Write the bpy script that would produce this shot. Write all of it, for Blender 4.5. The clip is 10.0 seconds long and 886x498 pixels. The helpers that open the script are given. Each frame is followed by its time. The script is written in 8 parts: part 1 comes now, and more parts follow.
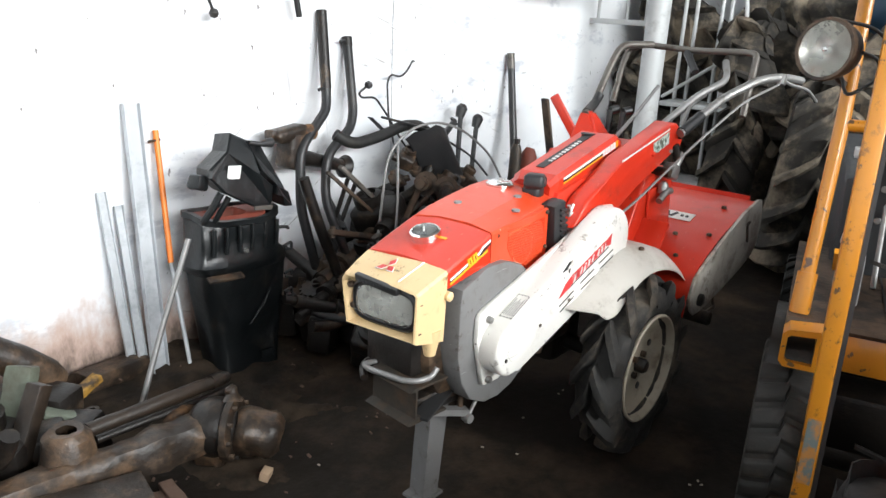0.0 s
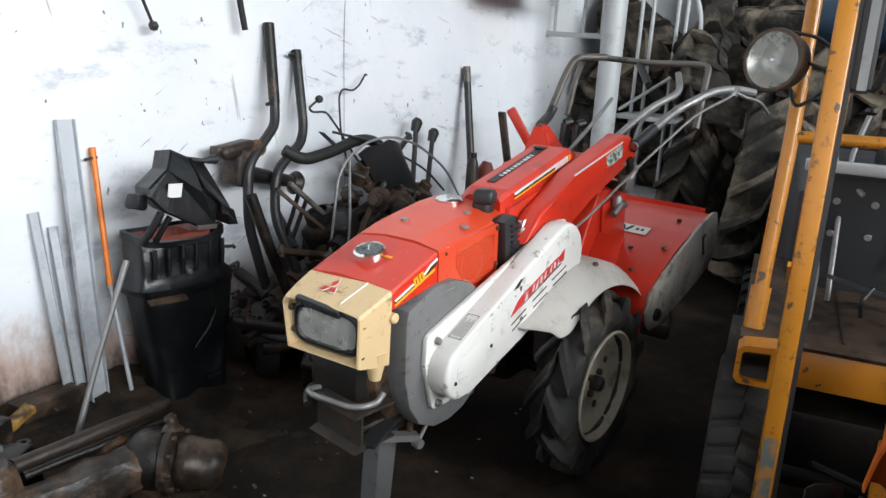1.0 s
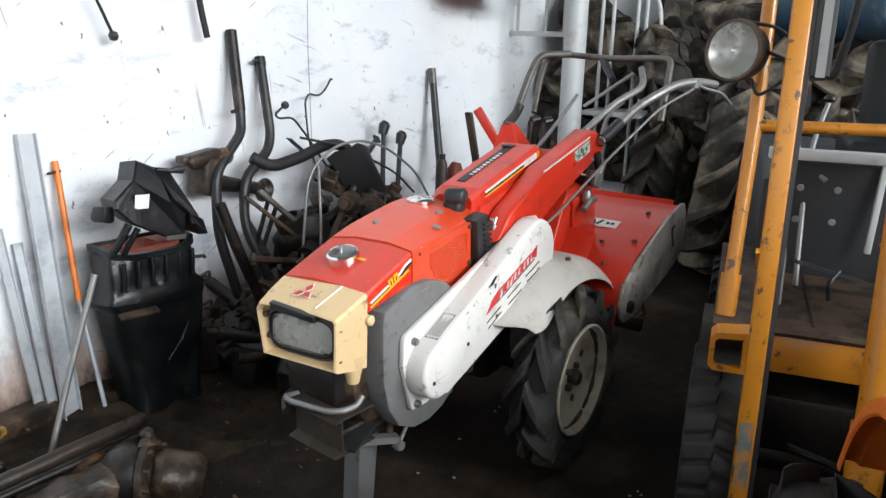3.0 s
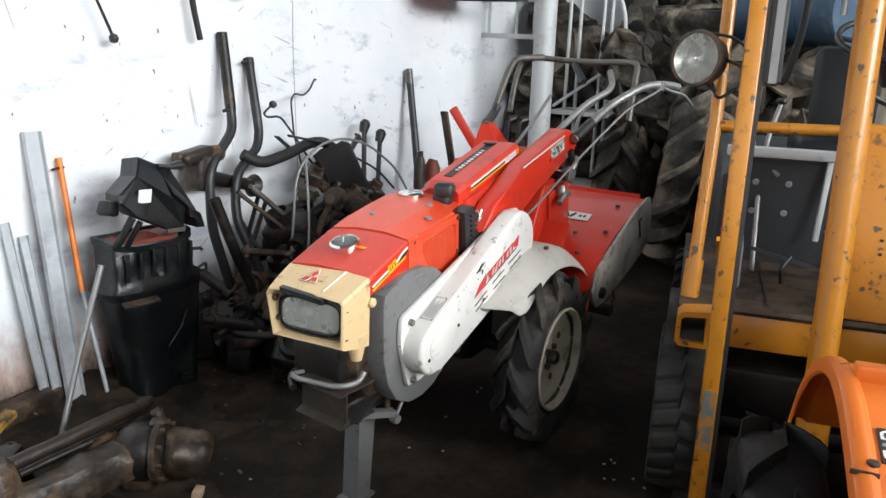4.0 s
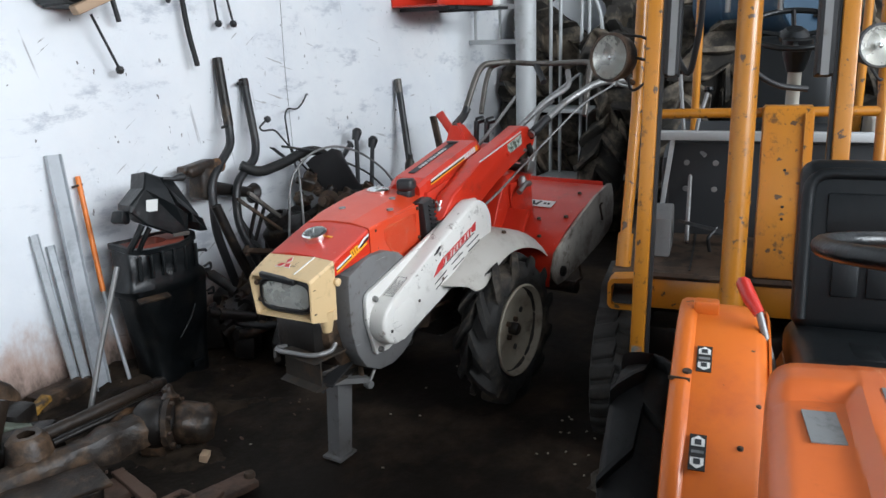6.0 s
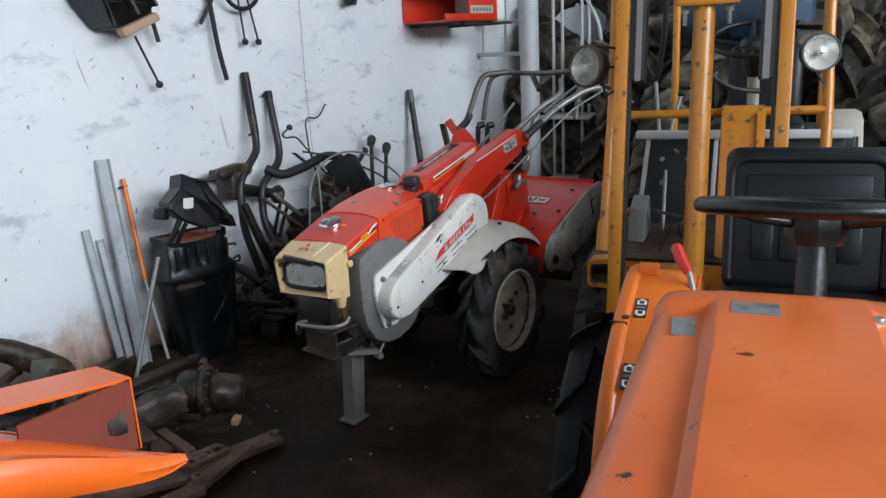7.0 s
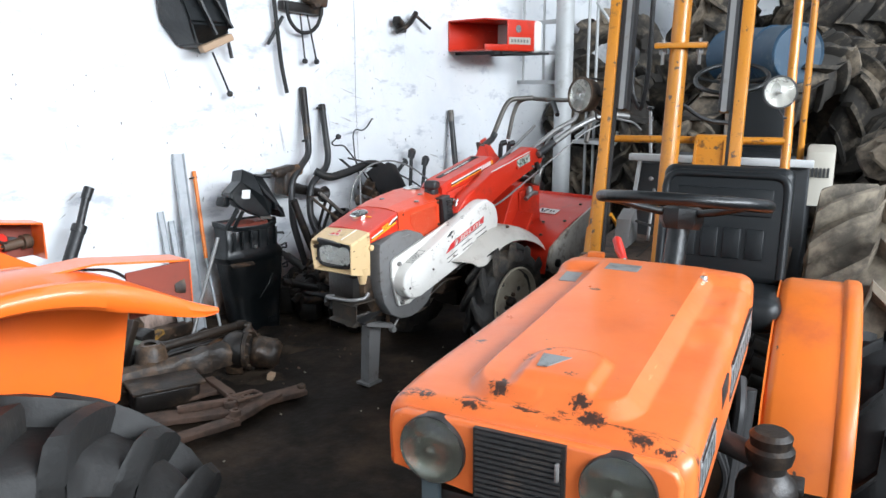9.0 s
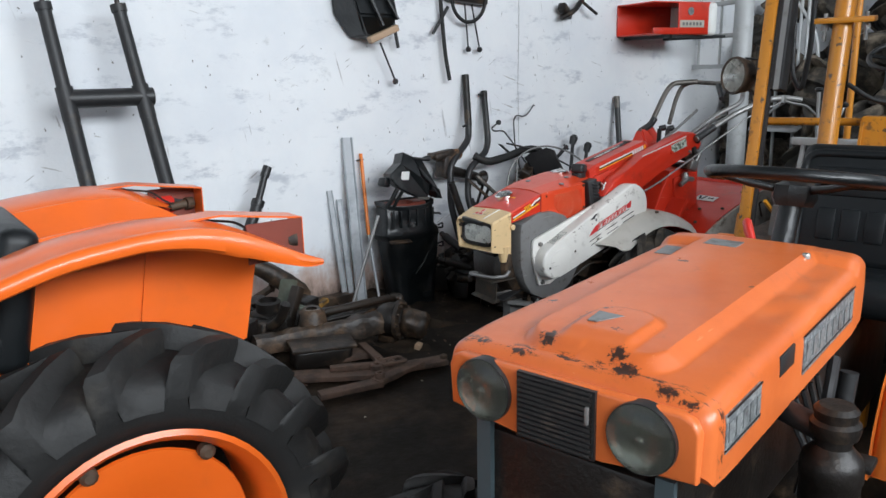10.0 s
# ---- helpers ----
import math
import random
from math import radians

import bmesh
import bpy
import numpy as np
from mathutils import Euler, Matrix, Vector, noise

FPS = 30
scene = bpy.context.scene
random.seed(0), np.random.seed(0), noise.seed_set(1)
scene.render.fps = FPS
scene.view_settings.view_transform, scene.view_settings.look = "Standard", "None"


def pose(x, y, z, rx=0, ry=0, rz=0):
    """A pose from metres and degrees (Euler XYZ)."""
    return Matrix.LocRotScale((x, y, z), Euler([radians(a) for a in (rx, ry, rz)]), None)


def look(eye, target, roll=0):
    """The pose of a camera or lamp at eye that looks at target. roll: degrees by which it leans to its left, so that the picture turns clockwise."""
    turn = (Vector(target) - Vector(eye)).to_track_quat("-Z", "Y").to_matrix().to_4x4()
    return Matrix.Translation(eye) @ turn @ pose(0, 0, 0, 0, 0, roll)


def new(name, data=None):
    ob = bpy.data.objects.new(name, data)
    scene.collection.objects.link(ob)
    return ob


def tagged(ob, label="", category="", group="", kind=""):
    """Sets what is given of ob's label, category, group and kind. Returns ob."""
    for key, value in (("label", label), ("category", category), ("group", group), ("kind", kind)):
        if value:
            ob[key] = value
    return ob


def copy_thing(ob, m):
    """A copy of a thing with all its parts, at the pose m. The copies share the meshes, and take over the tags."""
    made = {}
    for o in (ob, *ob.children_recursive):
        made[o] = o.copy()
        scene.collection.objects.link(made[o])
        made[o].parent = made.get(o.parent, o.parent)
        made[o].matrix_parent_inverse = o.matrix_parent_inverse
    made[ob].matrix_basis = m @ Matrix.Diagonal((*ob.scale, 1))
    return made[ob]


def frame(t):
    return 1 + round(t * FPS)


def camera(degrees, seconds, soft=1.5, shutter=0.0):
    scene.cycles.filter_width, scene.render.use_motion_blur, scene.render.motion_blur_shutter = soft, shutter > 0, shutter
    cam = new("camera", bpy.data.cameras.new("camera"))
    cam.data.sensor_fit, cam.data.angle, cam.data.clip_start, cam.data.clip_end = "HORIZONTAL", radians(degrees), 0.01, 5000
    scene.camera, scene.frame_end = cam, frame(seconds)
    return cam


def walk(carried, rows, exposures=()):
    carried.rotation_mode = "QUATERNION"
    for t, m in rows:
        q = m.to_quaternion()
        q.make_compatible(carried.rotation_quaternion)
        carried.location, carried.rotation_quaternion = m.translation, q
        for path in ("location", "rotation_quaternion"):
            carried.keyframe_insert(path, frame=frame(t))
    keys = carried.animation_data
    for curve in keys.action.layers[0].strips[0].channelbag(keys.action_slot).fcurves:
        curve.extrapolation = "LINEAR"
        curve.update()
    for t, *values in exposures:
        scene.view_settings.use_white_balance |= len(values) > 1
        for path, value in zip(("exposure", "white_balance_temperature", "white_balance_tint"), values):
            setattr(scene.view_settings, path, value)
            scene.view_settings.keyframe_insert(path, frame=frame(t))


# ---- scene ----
cam = camera(60.3, 10.0)
PATH = [
    (0, (0.035, 0.178, 1.455), (1.549, 1.339, 0.855), 3.0),
    (0.5, (0.105, 0.184, 1.451), (1.652, 1.313, 0.873), 2.9),
    (1, (0.134, 0.178, 1.449), (1.706, 1.279, 0.887), 2.9),
    (1.5, (0.144, 0.168, 1.444), (1.735, 1.248, 0.891), 2.4),
    (2, (0.158, 0.171, 1.437), (1.755, 1.24, 0.886), 1.6),
    (3.5, (0.06, 0.181, 1.446), (1.696, 1.19, 0.894), 1.4),
    (4, (-0.086, 0.148, 1.467), (1.58, 1.107, 0.912), 1.7),
    (4.5, (-0.15, 0.079, 1.49), (1.534, 1.002, 0.931), 1.6),
    (5, (-0.162, -0.028, 1.489), (1.527, 0.886, 0.929), 0.7),
    (5.5, (-0.194, -0.156, 1.494), (1.436, 0.863, 0.941), -0.7),
    (6, (-0.267, -0.271, 1.498), (1.354, 0.768, 0.957), -2.0),
    (6.2, (-0.343, -0.318, 1.504), (1.279, 0.717, 0.96), -2.3),
    (7.3, (-0.585, -0.677, 1.492), (1.0, 0.439, 1.0), -3.0),
    (7.5, (-0.598, -0.753, 1.486), (0.979, 0.376, 0.999), -2.8),
    (8, (-0.689, -0.851, 1.493), (0.864, 0.323, 1.036), -1.0),
    (8.5, (-0.816, -0.98, 1.47), (0.73, 0.207, 1.027), -0.6),
    (9, (-0.900, -1.082, 1.497), (0.620, 0.140, 1.052), -0.3),
    (9.5, (-0.838, -1.198, 1.467), (0.461, 0.254, 1.017), -1.3),
    (10, (-0.841, -1.317, 1.461), (0.33, 0.238, 1.003), -1.4),
]
EXPOSURES = [(0.0, 0.75, 6750, 10), (0.5, 0.33, 6600, 10), (1.0, 0.18, 6500, 10), (2.0, 0.25, 6500, 10), (4.5, 0.34, 6650, 10), (5.2, 0.3, 6600, 10), (5.6, 0.12, 6400, 10), (6.2, -0.2, 6250, 10),
             (7.5, -0.44, 6250, 10), (8.5, -0.44, 6300, 10), (9.0, 0.38, 6250, 10), (9.5, -0.35, 6350, 10), (10.0, -0.36, 6350, 10)]
walk(cam, [(t, look(eye, target, roll)) for t, eye, target, roll in PATH], EXPOSURES)

# ---- world and light ----
world = bpy.data.worlds.new("world")
scene.world = world
world.use_nodes = True
wn = world.node_tree.nodes
sky = wn.new("ShaderNodeTexSky")
sky.sky_type, sky.sun_disc = "NISHITA", False
sky.sun_elevation, sky.sun_rotation = radians(55), radians(130)
world.node_tree.links.new(sky.outputs["Color"], wn["Background"].inputs["Color"])
wn["Background"].inputs["Strength"].default_value = 0.12


def area_lamp(name, place, target, width, height, watts, colour):
    data = bpy.data.lights.new(name, "AREA")
    data.shape, data.size, data.size_y, data.energy, data.color = "RECTANGLE", width, height, watts, colour
    ob = new(name, data)
    ob.matrix_world = look(place, target)
    return ob


# daylight of the roof light, of the high window band to the south and of the open gate behind the camera
area_lamp("skylight", (3.0, -2.1, 5.14), (3.0, -1.9, 0), 6.8, 1.7, 45, (0.90, 0.96, 1.0))
area_lamp("window_light", (0.4, -6.92, 4.0), (0.4, 2.8, 1.2), 9.0, 2.0, 1250, (0.91, 0.965, 1.0))
area_lamp("gate_light", (-5.5, -0.5, 2.1), (0, 1.2, 1.6), 3.4, 3.0, 26, (0.92, 0.97, 1.0))

# ---- materials ----


def node_mat(name):
    m = bpy.data.materials.new(name)
    m.use_nodes = True
    nt = m.node_tree
    return m, nt, nt.nodes["Principled BSDF"]


def coords(nt, scale=1.0, stretch=None):
    tc = nt.nodes.new("ShaderNodeTexCoord")
    mp = nt.nodes.new("ShaderNodeMapping")
    nt.links.new(tc.outputs["Object"], mp.inputs["Vector"])
    mp.inputs["Scale"].default_value = stretch or (scale, scale, scale)
    return mp.outputs["Vector"]


def noise_tex(nt, vec, scale, detail=6.0, rough=0.6):
    n = nt.nodes.new("ShaderNodeTexNoise")
    n.inputs["Scale"].default_value, n.inputs["Detail"].default_value, n.inputs["Roughness"].default_value = scale, detail, rough
    nt.links.new(vec, n.inputs["Vector"])
    return n.outputs["Fac"]


def ramp(nt, fac, lo, hi):
    r = nt.nodes.new("ShaderNodeMapRange")
    r.inputs["From Min"].default_value, r.inputs["From Max"].default_value = lo, hi
    r.interpolation_type = "SMOOTHSTEP"
    nt.links.new(fac, r.inputs["Value"])
    return r.outputs["Result"]


def mix(nt, fac, a, b, kind="MIX"):
    n = nt.nodes.new("ShaderNodeMix")
    n.data_type, n.blend_type = "RGBA", kind
    if hasattr(fac, "links"):
        nt.links.new(fac, n.inputs[0])
    else:
        n.inputs[0].default_value = fac
    for sock, v in ((n.inputs[6], a), (n.inputs[7], b)):
        if hasattr(v, "links"):
            nt.links.new(v, sock)
        else:
            sock.default_value = (*v, 1.0)
    return n.outputs[2]


def surface(name, base, rough=0.5, metal=0.0, stain=None, stain_at=(0.5, 0.75), stain_scale=6.0, grain=60.0,
            bump=0.15, vary=0.12, stretch=None, chips=None, chip_at=(0.66, 0.7), chip_scale=14.0, coat=0.0, rough_vary=0.15, shine=0.5, dirt=None, dirt_at=(0.60, 0.68), streak=None):
    """Base colour with broad shifts, stains, chips and a fine grain."""
    m, nt, b = node_mat(name)
    vec = coords(nt, 1.0, stretch)
    col = mix(nt, noise_tex(nt, vec, 3.0), [c * (1 - vary) for c in base], [min(1, c * (1 + vary)) for c in base])
    st = None
    if stain:
        st = ramp(nt, noise_tex(nt, vec, stain_scale, 9, 0.68), *stain_at)
        col = mix(nt, st, col, stain)
    if chips:
        ch = ramp(nt, noise_tex(nt, vec, chip_scale, 5, 0.55), *chip_at)
        col = mix(nt, ch, col, chips)
    if dirt:
        spots = ramp(nt, noise_tex(nt, vec, 22.0, 10, 0.75), *dirt_at)
        broad = ramp(nt, noise_tex(nt, vec, 4.5, 4, 0.5), 0.42, 0.62)
        both = nt.nodes.new("ShaderNodeMath")
        both.operation = "MULTIPLY"
        nt.links.new(spots, both.inputs[0])
        nt.links.new(broad, both.inputs[1])
        col = mix(nt, both.outputs[0], col, dirt)
    if streak:
        long = coords(nt, 1.0, (3.0, 60.0, 60.0))
        col = mix(nt, ramp(nt, noise_tex(nt, long, 1.6, 5, 0.6), 0.66, 0.70), col, streak)
    nt.links.new(col, b.inputs["Base Color"])
    fine = noise_tex(nt, vec, grain, 4)
    rr = nt.nodes.new("ShaderNodeMapRange")
    rr.inputs["To Min"].default_value, rr.inputs["To Max"].default_value = max(0.03, rough - rough_vary), min(1, rough + rough_vary)
    nt.links.new(noise_tex(nt, vec, 9.0, 8, 0.7), rr.inputs["Value"])
    nt.links.new(rr.outputs["Result"], b.inputs["Roughness"])
    b.inputs["Metallic"].default_value = metal
    b.inputs["Specular IOR Level"].default_value = shine
    b.inputs["Coat Weight"].default_value = coat
    b.inputs["Coat Roughness"].default_value = 0.15
    if bump:
        bp = nt.nodes.new("ShaderNodeBump")
        bp.inputs["Strength"].default_value, bp.inputs["Distance"].default_value = bump, 0.004
        nt.links.new(fine, bp.inputs["Height"])
        nt.links.new(bp.outputs["Normal"], b.inputs["Normal"])
    return m


def glass(name, colour=(0.95, 0.97, 0.97), rough=0.16):
    m, nt, b = node_mat(name)
    b.inputs["Base Color"].default_value = (*colour, 1)
    b.inputs["Transmission Weight"].default_value = 1.0
    b.inputs["IOR"].default_value = 1.3
    b.inputs["Roughness"].default_value = rough
    wv = nt.nodes.new("ShaderNodeTexVoronoi")
    wv.inputs["Scale"].default_value = 1.0
    nt.links.new(coords(nt, 1.0, (60.0, 95.0, 38.0)), wv.inputs["Vector"])
    bp = nt.nodes.new("ShaderNodeBump")
    bp.inputs["Strength"].default_value, bp.inputs["Distance"].default_value = 0.05, 0.004
    nt.links.new(wv.outputs["Distance"], bp.inputs["Height"])
    nt.links.new(bp.outputs["Normal"], b.inputs["Normal"])
    return m


def plaster():
    """White limewash: patchy, scratched, brown and red towards the splashed foot."""
    m, nt, b = node_mat("limewash")
    vec = coords(nt)
    col = mix(nt, ramp(nt, noise_tex(nt, vec, 1.6, 8, 0.62), 0.35, 0.72), (0.80, 0.81, 0.82), (0.72, 0.74, 0.77))
    col = mix(nt, ramp(nt, noise_tex(nt, vec, 5.0, 10, 0.7), 0.62, 0.74), col, (0.60, 0.61, 0.62))
    streak = coords(nt, 1.0, (9.0, 9.0, 1.3))
    col = mix(nt, ramp(nt, noise_tex(nt, streak, 2.4, 8, 0.72), 0.66, 0.74), col, (0.36, 0.34, 0.32))
    vo = nt.nodes.new("ShaderNodeTexVoronoi")
    vo.feature, vo.inputs["Scale"].default_value = "DISTANCE_TO_EDGE", 1.1
    nt.links.new(coords(nt, 1.0, (1.0, 1.0, 0.7)), vo.inputs["Vector"])
    crack = nt.nodes.new("ShaderNodeMath")
    crack.operation = "MULTIPLY"
    nt.links.new(ramp(nt, vo.outputs["Distance"], 0.006, 0.001), crack.inputs[0])
    nt.links.new(ramp(nt, noise_tex(nt, vec, 2.2, 3), 0.64, 0.70), crack.inputs[1])
    col = mix(nt, crack.outputs[0], col, (0.42, 0.41, 0.41))
    marks = ramp(nt, noise_tex(nt, coords(nt, 1.0, (1.0, 1.0, 0.6)), 34.0, 3, 0.5), 0.722, 0.75)
    col = mix(nt, marks, col, (0.20, 0.19, 0.18))

    def scratches(turn, stretch, scale, lo, hi, gate_scale, gate, colour, under):
        mp = nt.nodes.new("ShaderNodeMapping")
        mp.vector_type = "TEXTURE"
        mp.inputs["Rotation"].default_value = (0, radians(turn), 0)
        nt.links.new(vec, mp.inputs["Vector"])
        m2 = nt.nodes.new("ShaderNodeMapping")
        m2.inputs["Scale"].default_value = stretch
        nt.links.new(mp.outputs["Vector"], m2.inputs["Vector"])
        both = nt.nodes.new("ShaderNodeMath")
        both.operation = "MULTIPLY"
        nt.links.new(ramp(nt, noise_tex(nt, m2.outputs["Vector"], scale, 3, 0.5), lo, hi), both.inputs[0])
        nt.links.new(ramp(nt, noise_tex(nt, vec, gate_scale, 3, 0.5), gate, gate + 0.05), both.inputs[1])
        return mix(nt, both.outputs[0], under, colour)

    col = scratches(18, (1.2, 1.0, 22.0), 2.6, 0.69, 0.72, 2.7, 0.56, (0.42, 0.41, 0.40), col)
    col = scratches(-35, (1.6, 1.0, 26.0), 3.0, 0.70, 0.73, 3.3, 0.57, (0.34, 0.33, 0.32), col)
    col = scratches(80, (1.0, 1.0, 18.0), 2.2, 0.69, 0.72, 1.9, 0.55, (0.50, 0.50, 0.51), col)
    smear = ramp(nt, noise_tex(nt, coords(nt, 1.0, (1.0, 1.0, 2.4)), 2.1, 9, 0.72), 0.54, 0.66)
    col = mix(nt, smear, col, (0.53, 0.55, 0.59))
    flakes = ramp(nt, noise_tex(nt, coords(nt, 1.0, (1.0, 1.0, 0.5)), 11.0, 8, 0.78), 0.655, 0.70)
    col = mix(nt, flakes, col, (0.44, 0.43, 0.43))
    # splashed foot of the wall
    sep = nt.nodes.new("ShaderNodeSeparateXYZ")
    nt.links.new(vec, sep.inputs[0])
    wob = nt.nodes.new("ShaderNodeMath")
    wob.operation = "MULTIPLY_ADD"
    wob.inputs[1].default_value = 0.55
    nt.links.new(noise_tex(nt, coords(nt, 1.0, (1.5, 1.5, 0.7)), 5.0, 8, 0.7), wob.inputs[0])
    nt.links.new(sep.outputs["Z"], wob.inputs[2])
    col = mix(nt, ramp(nt, wob.outputs[0], 0.66, 0.42), col, (0.50, 0.36, 0.30))
    col = mix(nt, ramp(nt, wob.outputs[0], 0.46, 0.30), col, (0.10, 0.075, 0.06))
    nt.links.new(col, b.inputs["Base Color"])
    b.inputs["Roughness"].default_value = 0.88
    bp = nt.nodes.new("ShaderNodeBump")
    bp.inputs["Strength"].default_value, bp.inputs["Distance"].default_value = 0.35, 0.01
    nt.links.new(noise_tex(nt, vec, 14.0, 10, 0.65), bp.inputs["Height"])
    nt.links.new(bp.outputs["Normal"], b.inputs["Normal"])
    return m


def chipped_hood():
    """Sun-faded orange paint, worn through to dark metal at known spots and along the front fold."""
    m, nt, b = node_mat("chipped_hood_paint")
    vec = coords(nt)
    col = mix(nt, ramp(nt, noise_tex(nt, vec, 3.2, 6), 0.35, 0.7), (0.72, 0.165, 0.040), (0.60, 0.122, 0.026))
    col = mix(nt, ramp(nt, noise_tex(nt, vec, 11.0, 9, 0.7), 0.58, 0.74), col, (0.50, 0.115, 0.035))
    col = mix(nt, ramp(nt, noise_tex(nt, coords(nt, 1.0, (6.0, 40.0, 40.0)), 1.0, 6, 0.7), 0.66, 0.72), col, (0.78, 0.29, 0.13))
    warp = noise_tex(nt, vec, 120.0, 5, 0.7)
    total = None

    def add(fac):
        nonlocal total
        if total is None:
            total = fac
            return
        n = nt.nodes.new("ShaderNodeMath")
        n.operation = "MAXIMUM"
        nt.links.new(total, n.inputs[0])
        nt.links.new(fac, n.inputs[1])
        total = n.outputs[0]

    def math_node(kind, x, y):
        n = nt.nodes.new("ShaderNodeMath")
        n.operation = kind
        for sock, v in zip(n.inputs, (x, y)):
            if hasattr(v, "links"):
                nt.links.new(v, sock)
            else:
                sock.default_value = v
        return n.outputs[0]

    wobble = math_node("MULTIPLY", warp, 0.046)
    for x, y, z, r, sx in ((0.043, 0.069, 1.008, 0.019, 1.0), (0.042, -0.062, 1.010, 0.017, 1.0), (0.018, -0.084, 0.996, 0.017, 0.7), (0.0, -0.165, 0.99, 0.014, 0.6), (0.002, 0.105, 0.992, 0.011, 0.5), (0.578, 0.068, 1.037, 0.009, 0.6), (0.165, 0.060, 1.027, 0.008, 1.4), (0.175, 0.035, 1.034, 0.008, 0.5),
                           (0.362, 0.125, 1.018, 0.007, 0.6), (0.135, 0.052, 1.030, 0.010, 0.7), (0.245, 0.194, 0.998, 0.012, 0.8), (0.01, 0.185, 0.988, 0.011, 0.6), (0.469, -0.118, 1.033, 0.008, 1.8), (-0.005, -0.200, 0.98, 0.011, 0.6), (0.090, -0.030, 1.030, 0.008, 0.8), (0.42, 0.205, 0.995, 0.008, 0.7), (0.52, 0.20, 0.995, 0.006, 0.7)):
        mp = nt.nodes.new("ShaderNodeMapping")
        mp.inputs["Location"].default_value = (-x, -y * sx, -z)
        mp.inputs["Scale"].default_value = (1.0, sx, 1.0)
        nt.links.new(vec, mp.inputs["Vector"])
        ln = nt.nodes.new("ShaderNodeVectorMath")
        ln.operation = "LENGTH"
        nt.links.new(mp.outputs["Vector"], ln.inputs[0])
        add(ramp(nt, math_node("ADD", ln.outputs["Value"], wobble), r + 0.0225, r + 0.017))
    sep = nt.nodes.new("ShaderNodeSeparateXYZ")
    nt.links.new(vec, sep.inputs[0])
    fold = math_node("ABSOLUTE", math_node("SUBTRACT", sep.outputs["X"], 0.012), 0.0)
    near = ramp(nt, math_node("ADD", fold, math_node("MULTIPLY", warp, 0.02)), 0.026, 0.014)
    add(math_node("MULTIPLY", near, ramp(nt, noise_tex(nt, coords(nt, 1.0, (70.0, 22.0, 40.0)), 1.0, 7, 0.75), 0.53, 0.57)))
    add(ramp(nt, noise_tex(nt, vec, 19.0, 6, 0.65), 0.715, 0.735))
    col = mix(nt, total, col, (0.045, 0.022, 0.016))
    nt.links.new(col, b.inputs["Base Color"])
    rr = nt.nodes.new("ShaderNodeMapRange")
    rr.inputs["To Min"].default_value, rr.inputs["To Max"].default_value = 0.20, 0.44
    nt.links.new(noise_tex(nt, vec, 9.0, 8, 0.7), rr.inputs["Value"])
    nt.links.new(rr.outputs["Result"], b.inputs["Roughness"])
    b.inputs["Coat Weight"].default_value = 0.15
    b.inputs["Coat Roughness"].default_value = 0.2
    bp = nt.nodes.new("ShaderNodeBump")
    bp.inputs["Strength"].default_value, bp.inputs["Distance"].default_value = 0.4, 0.004
    nt.links.new(noise_tex(nt, vec, 7.0, 5, 0.5), bp.inputs["Height"])
    nt.links.new(bp.outputs["Normal"], b.inputs["Normal"])
    return m


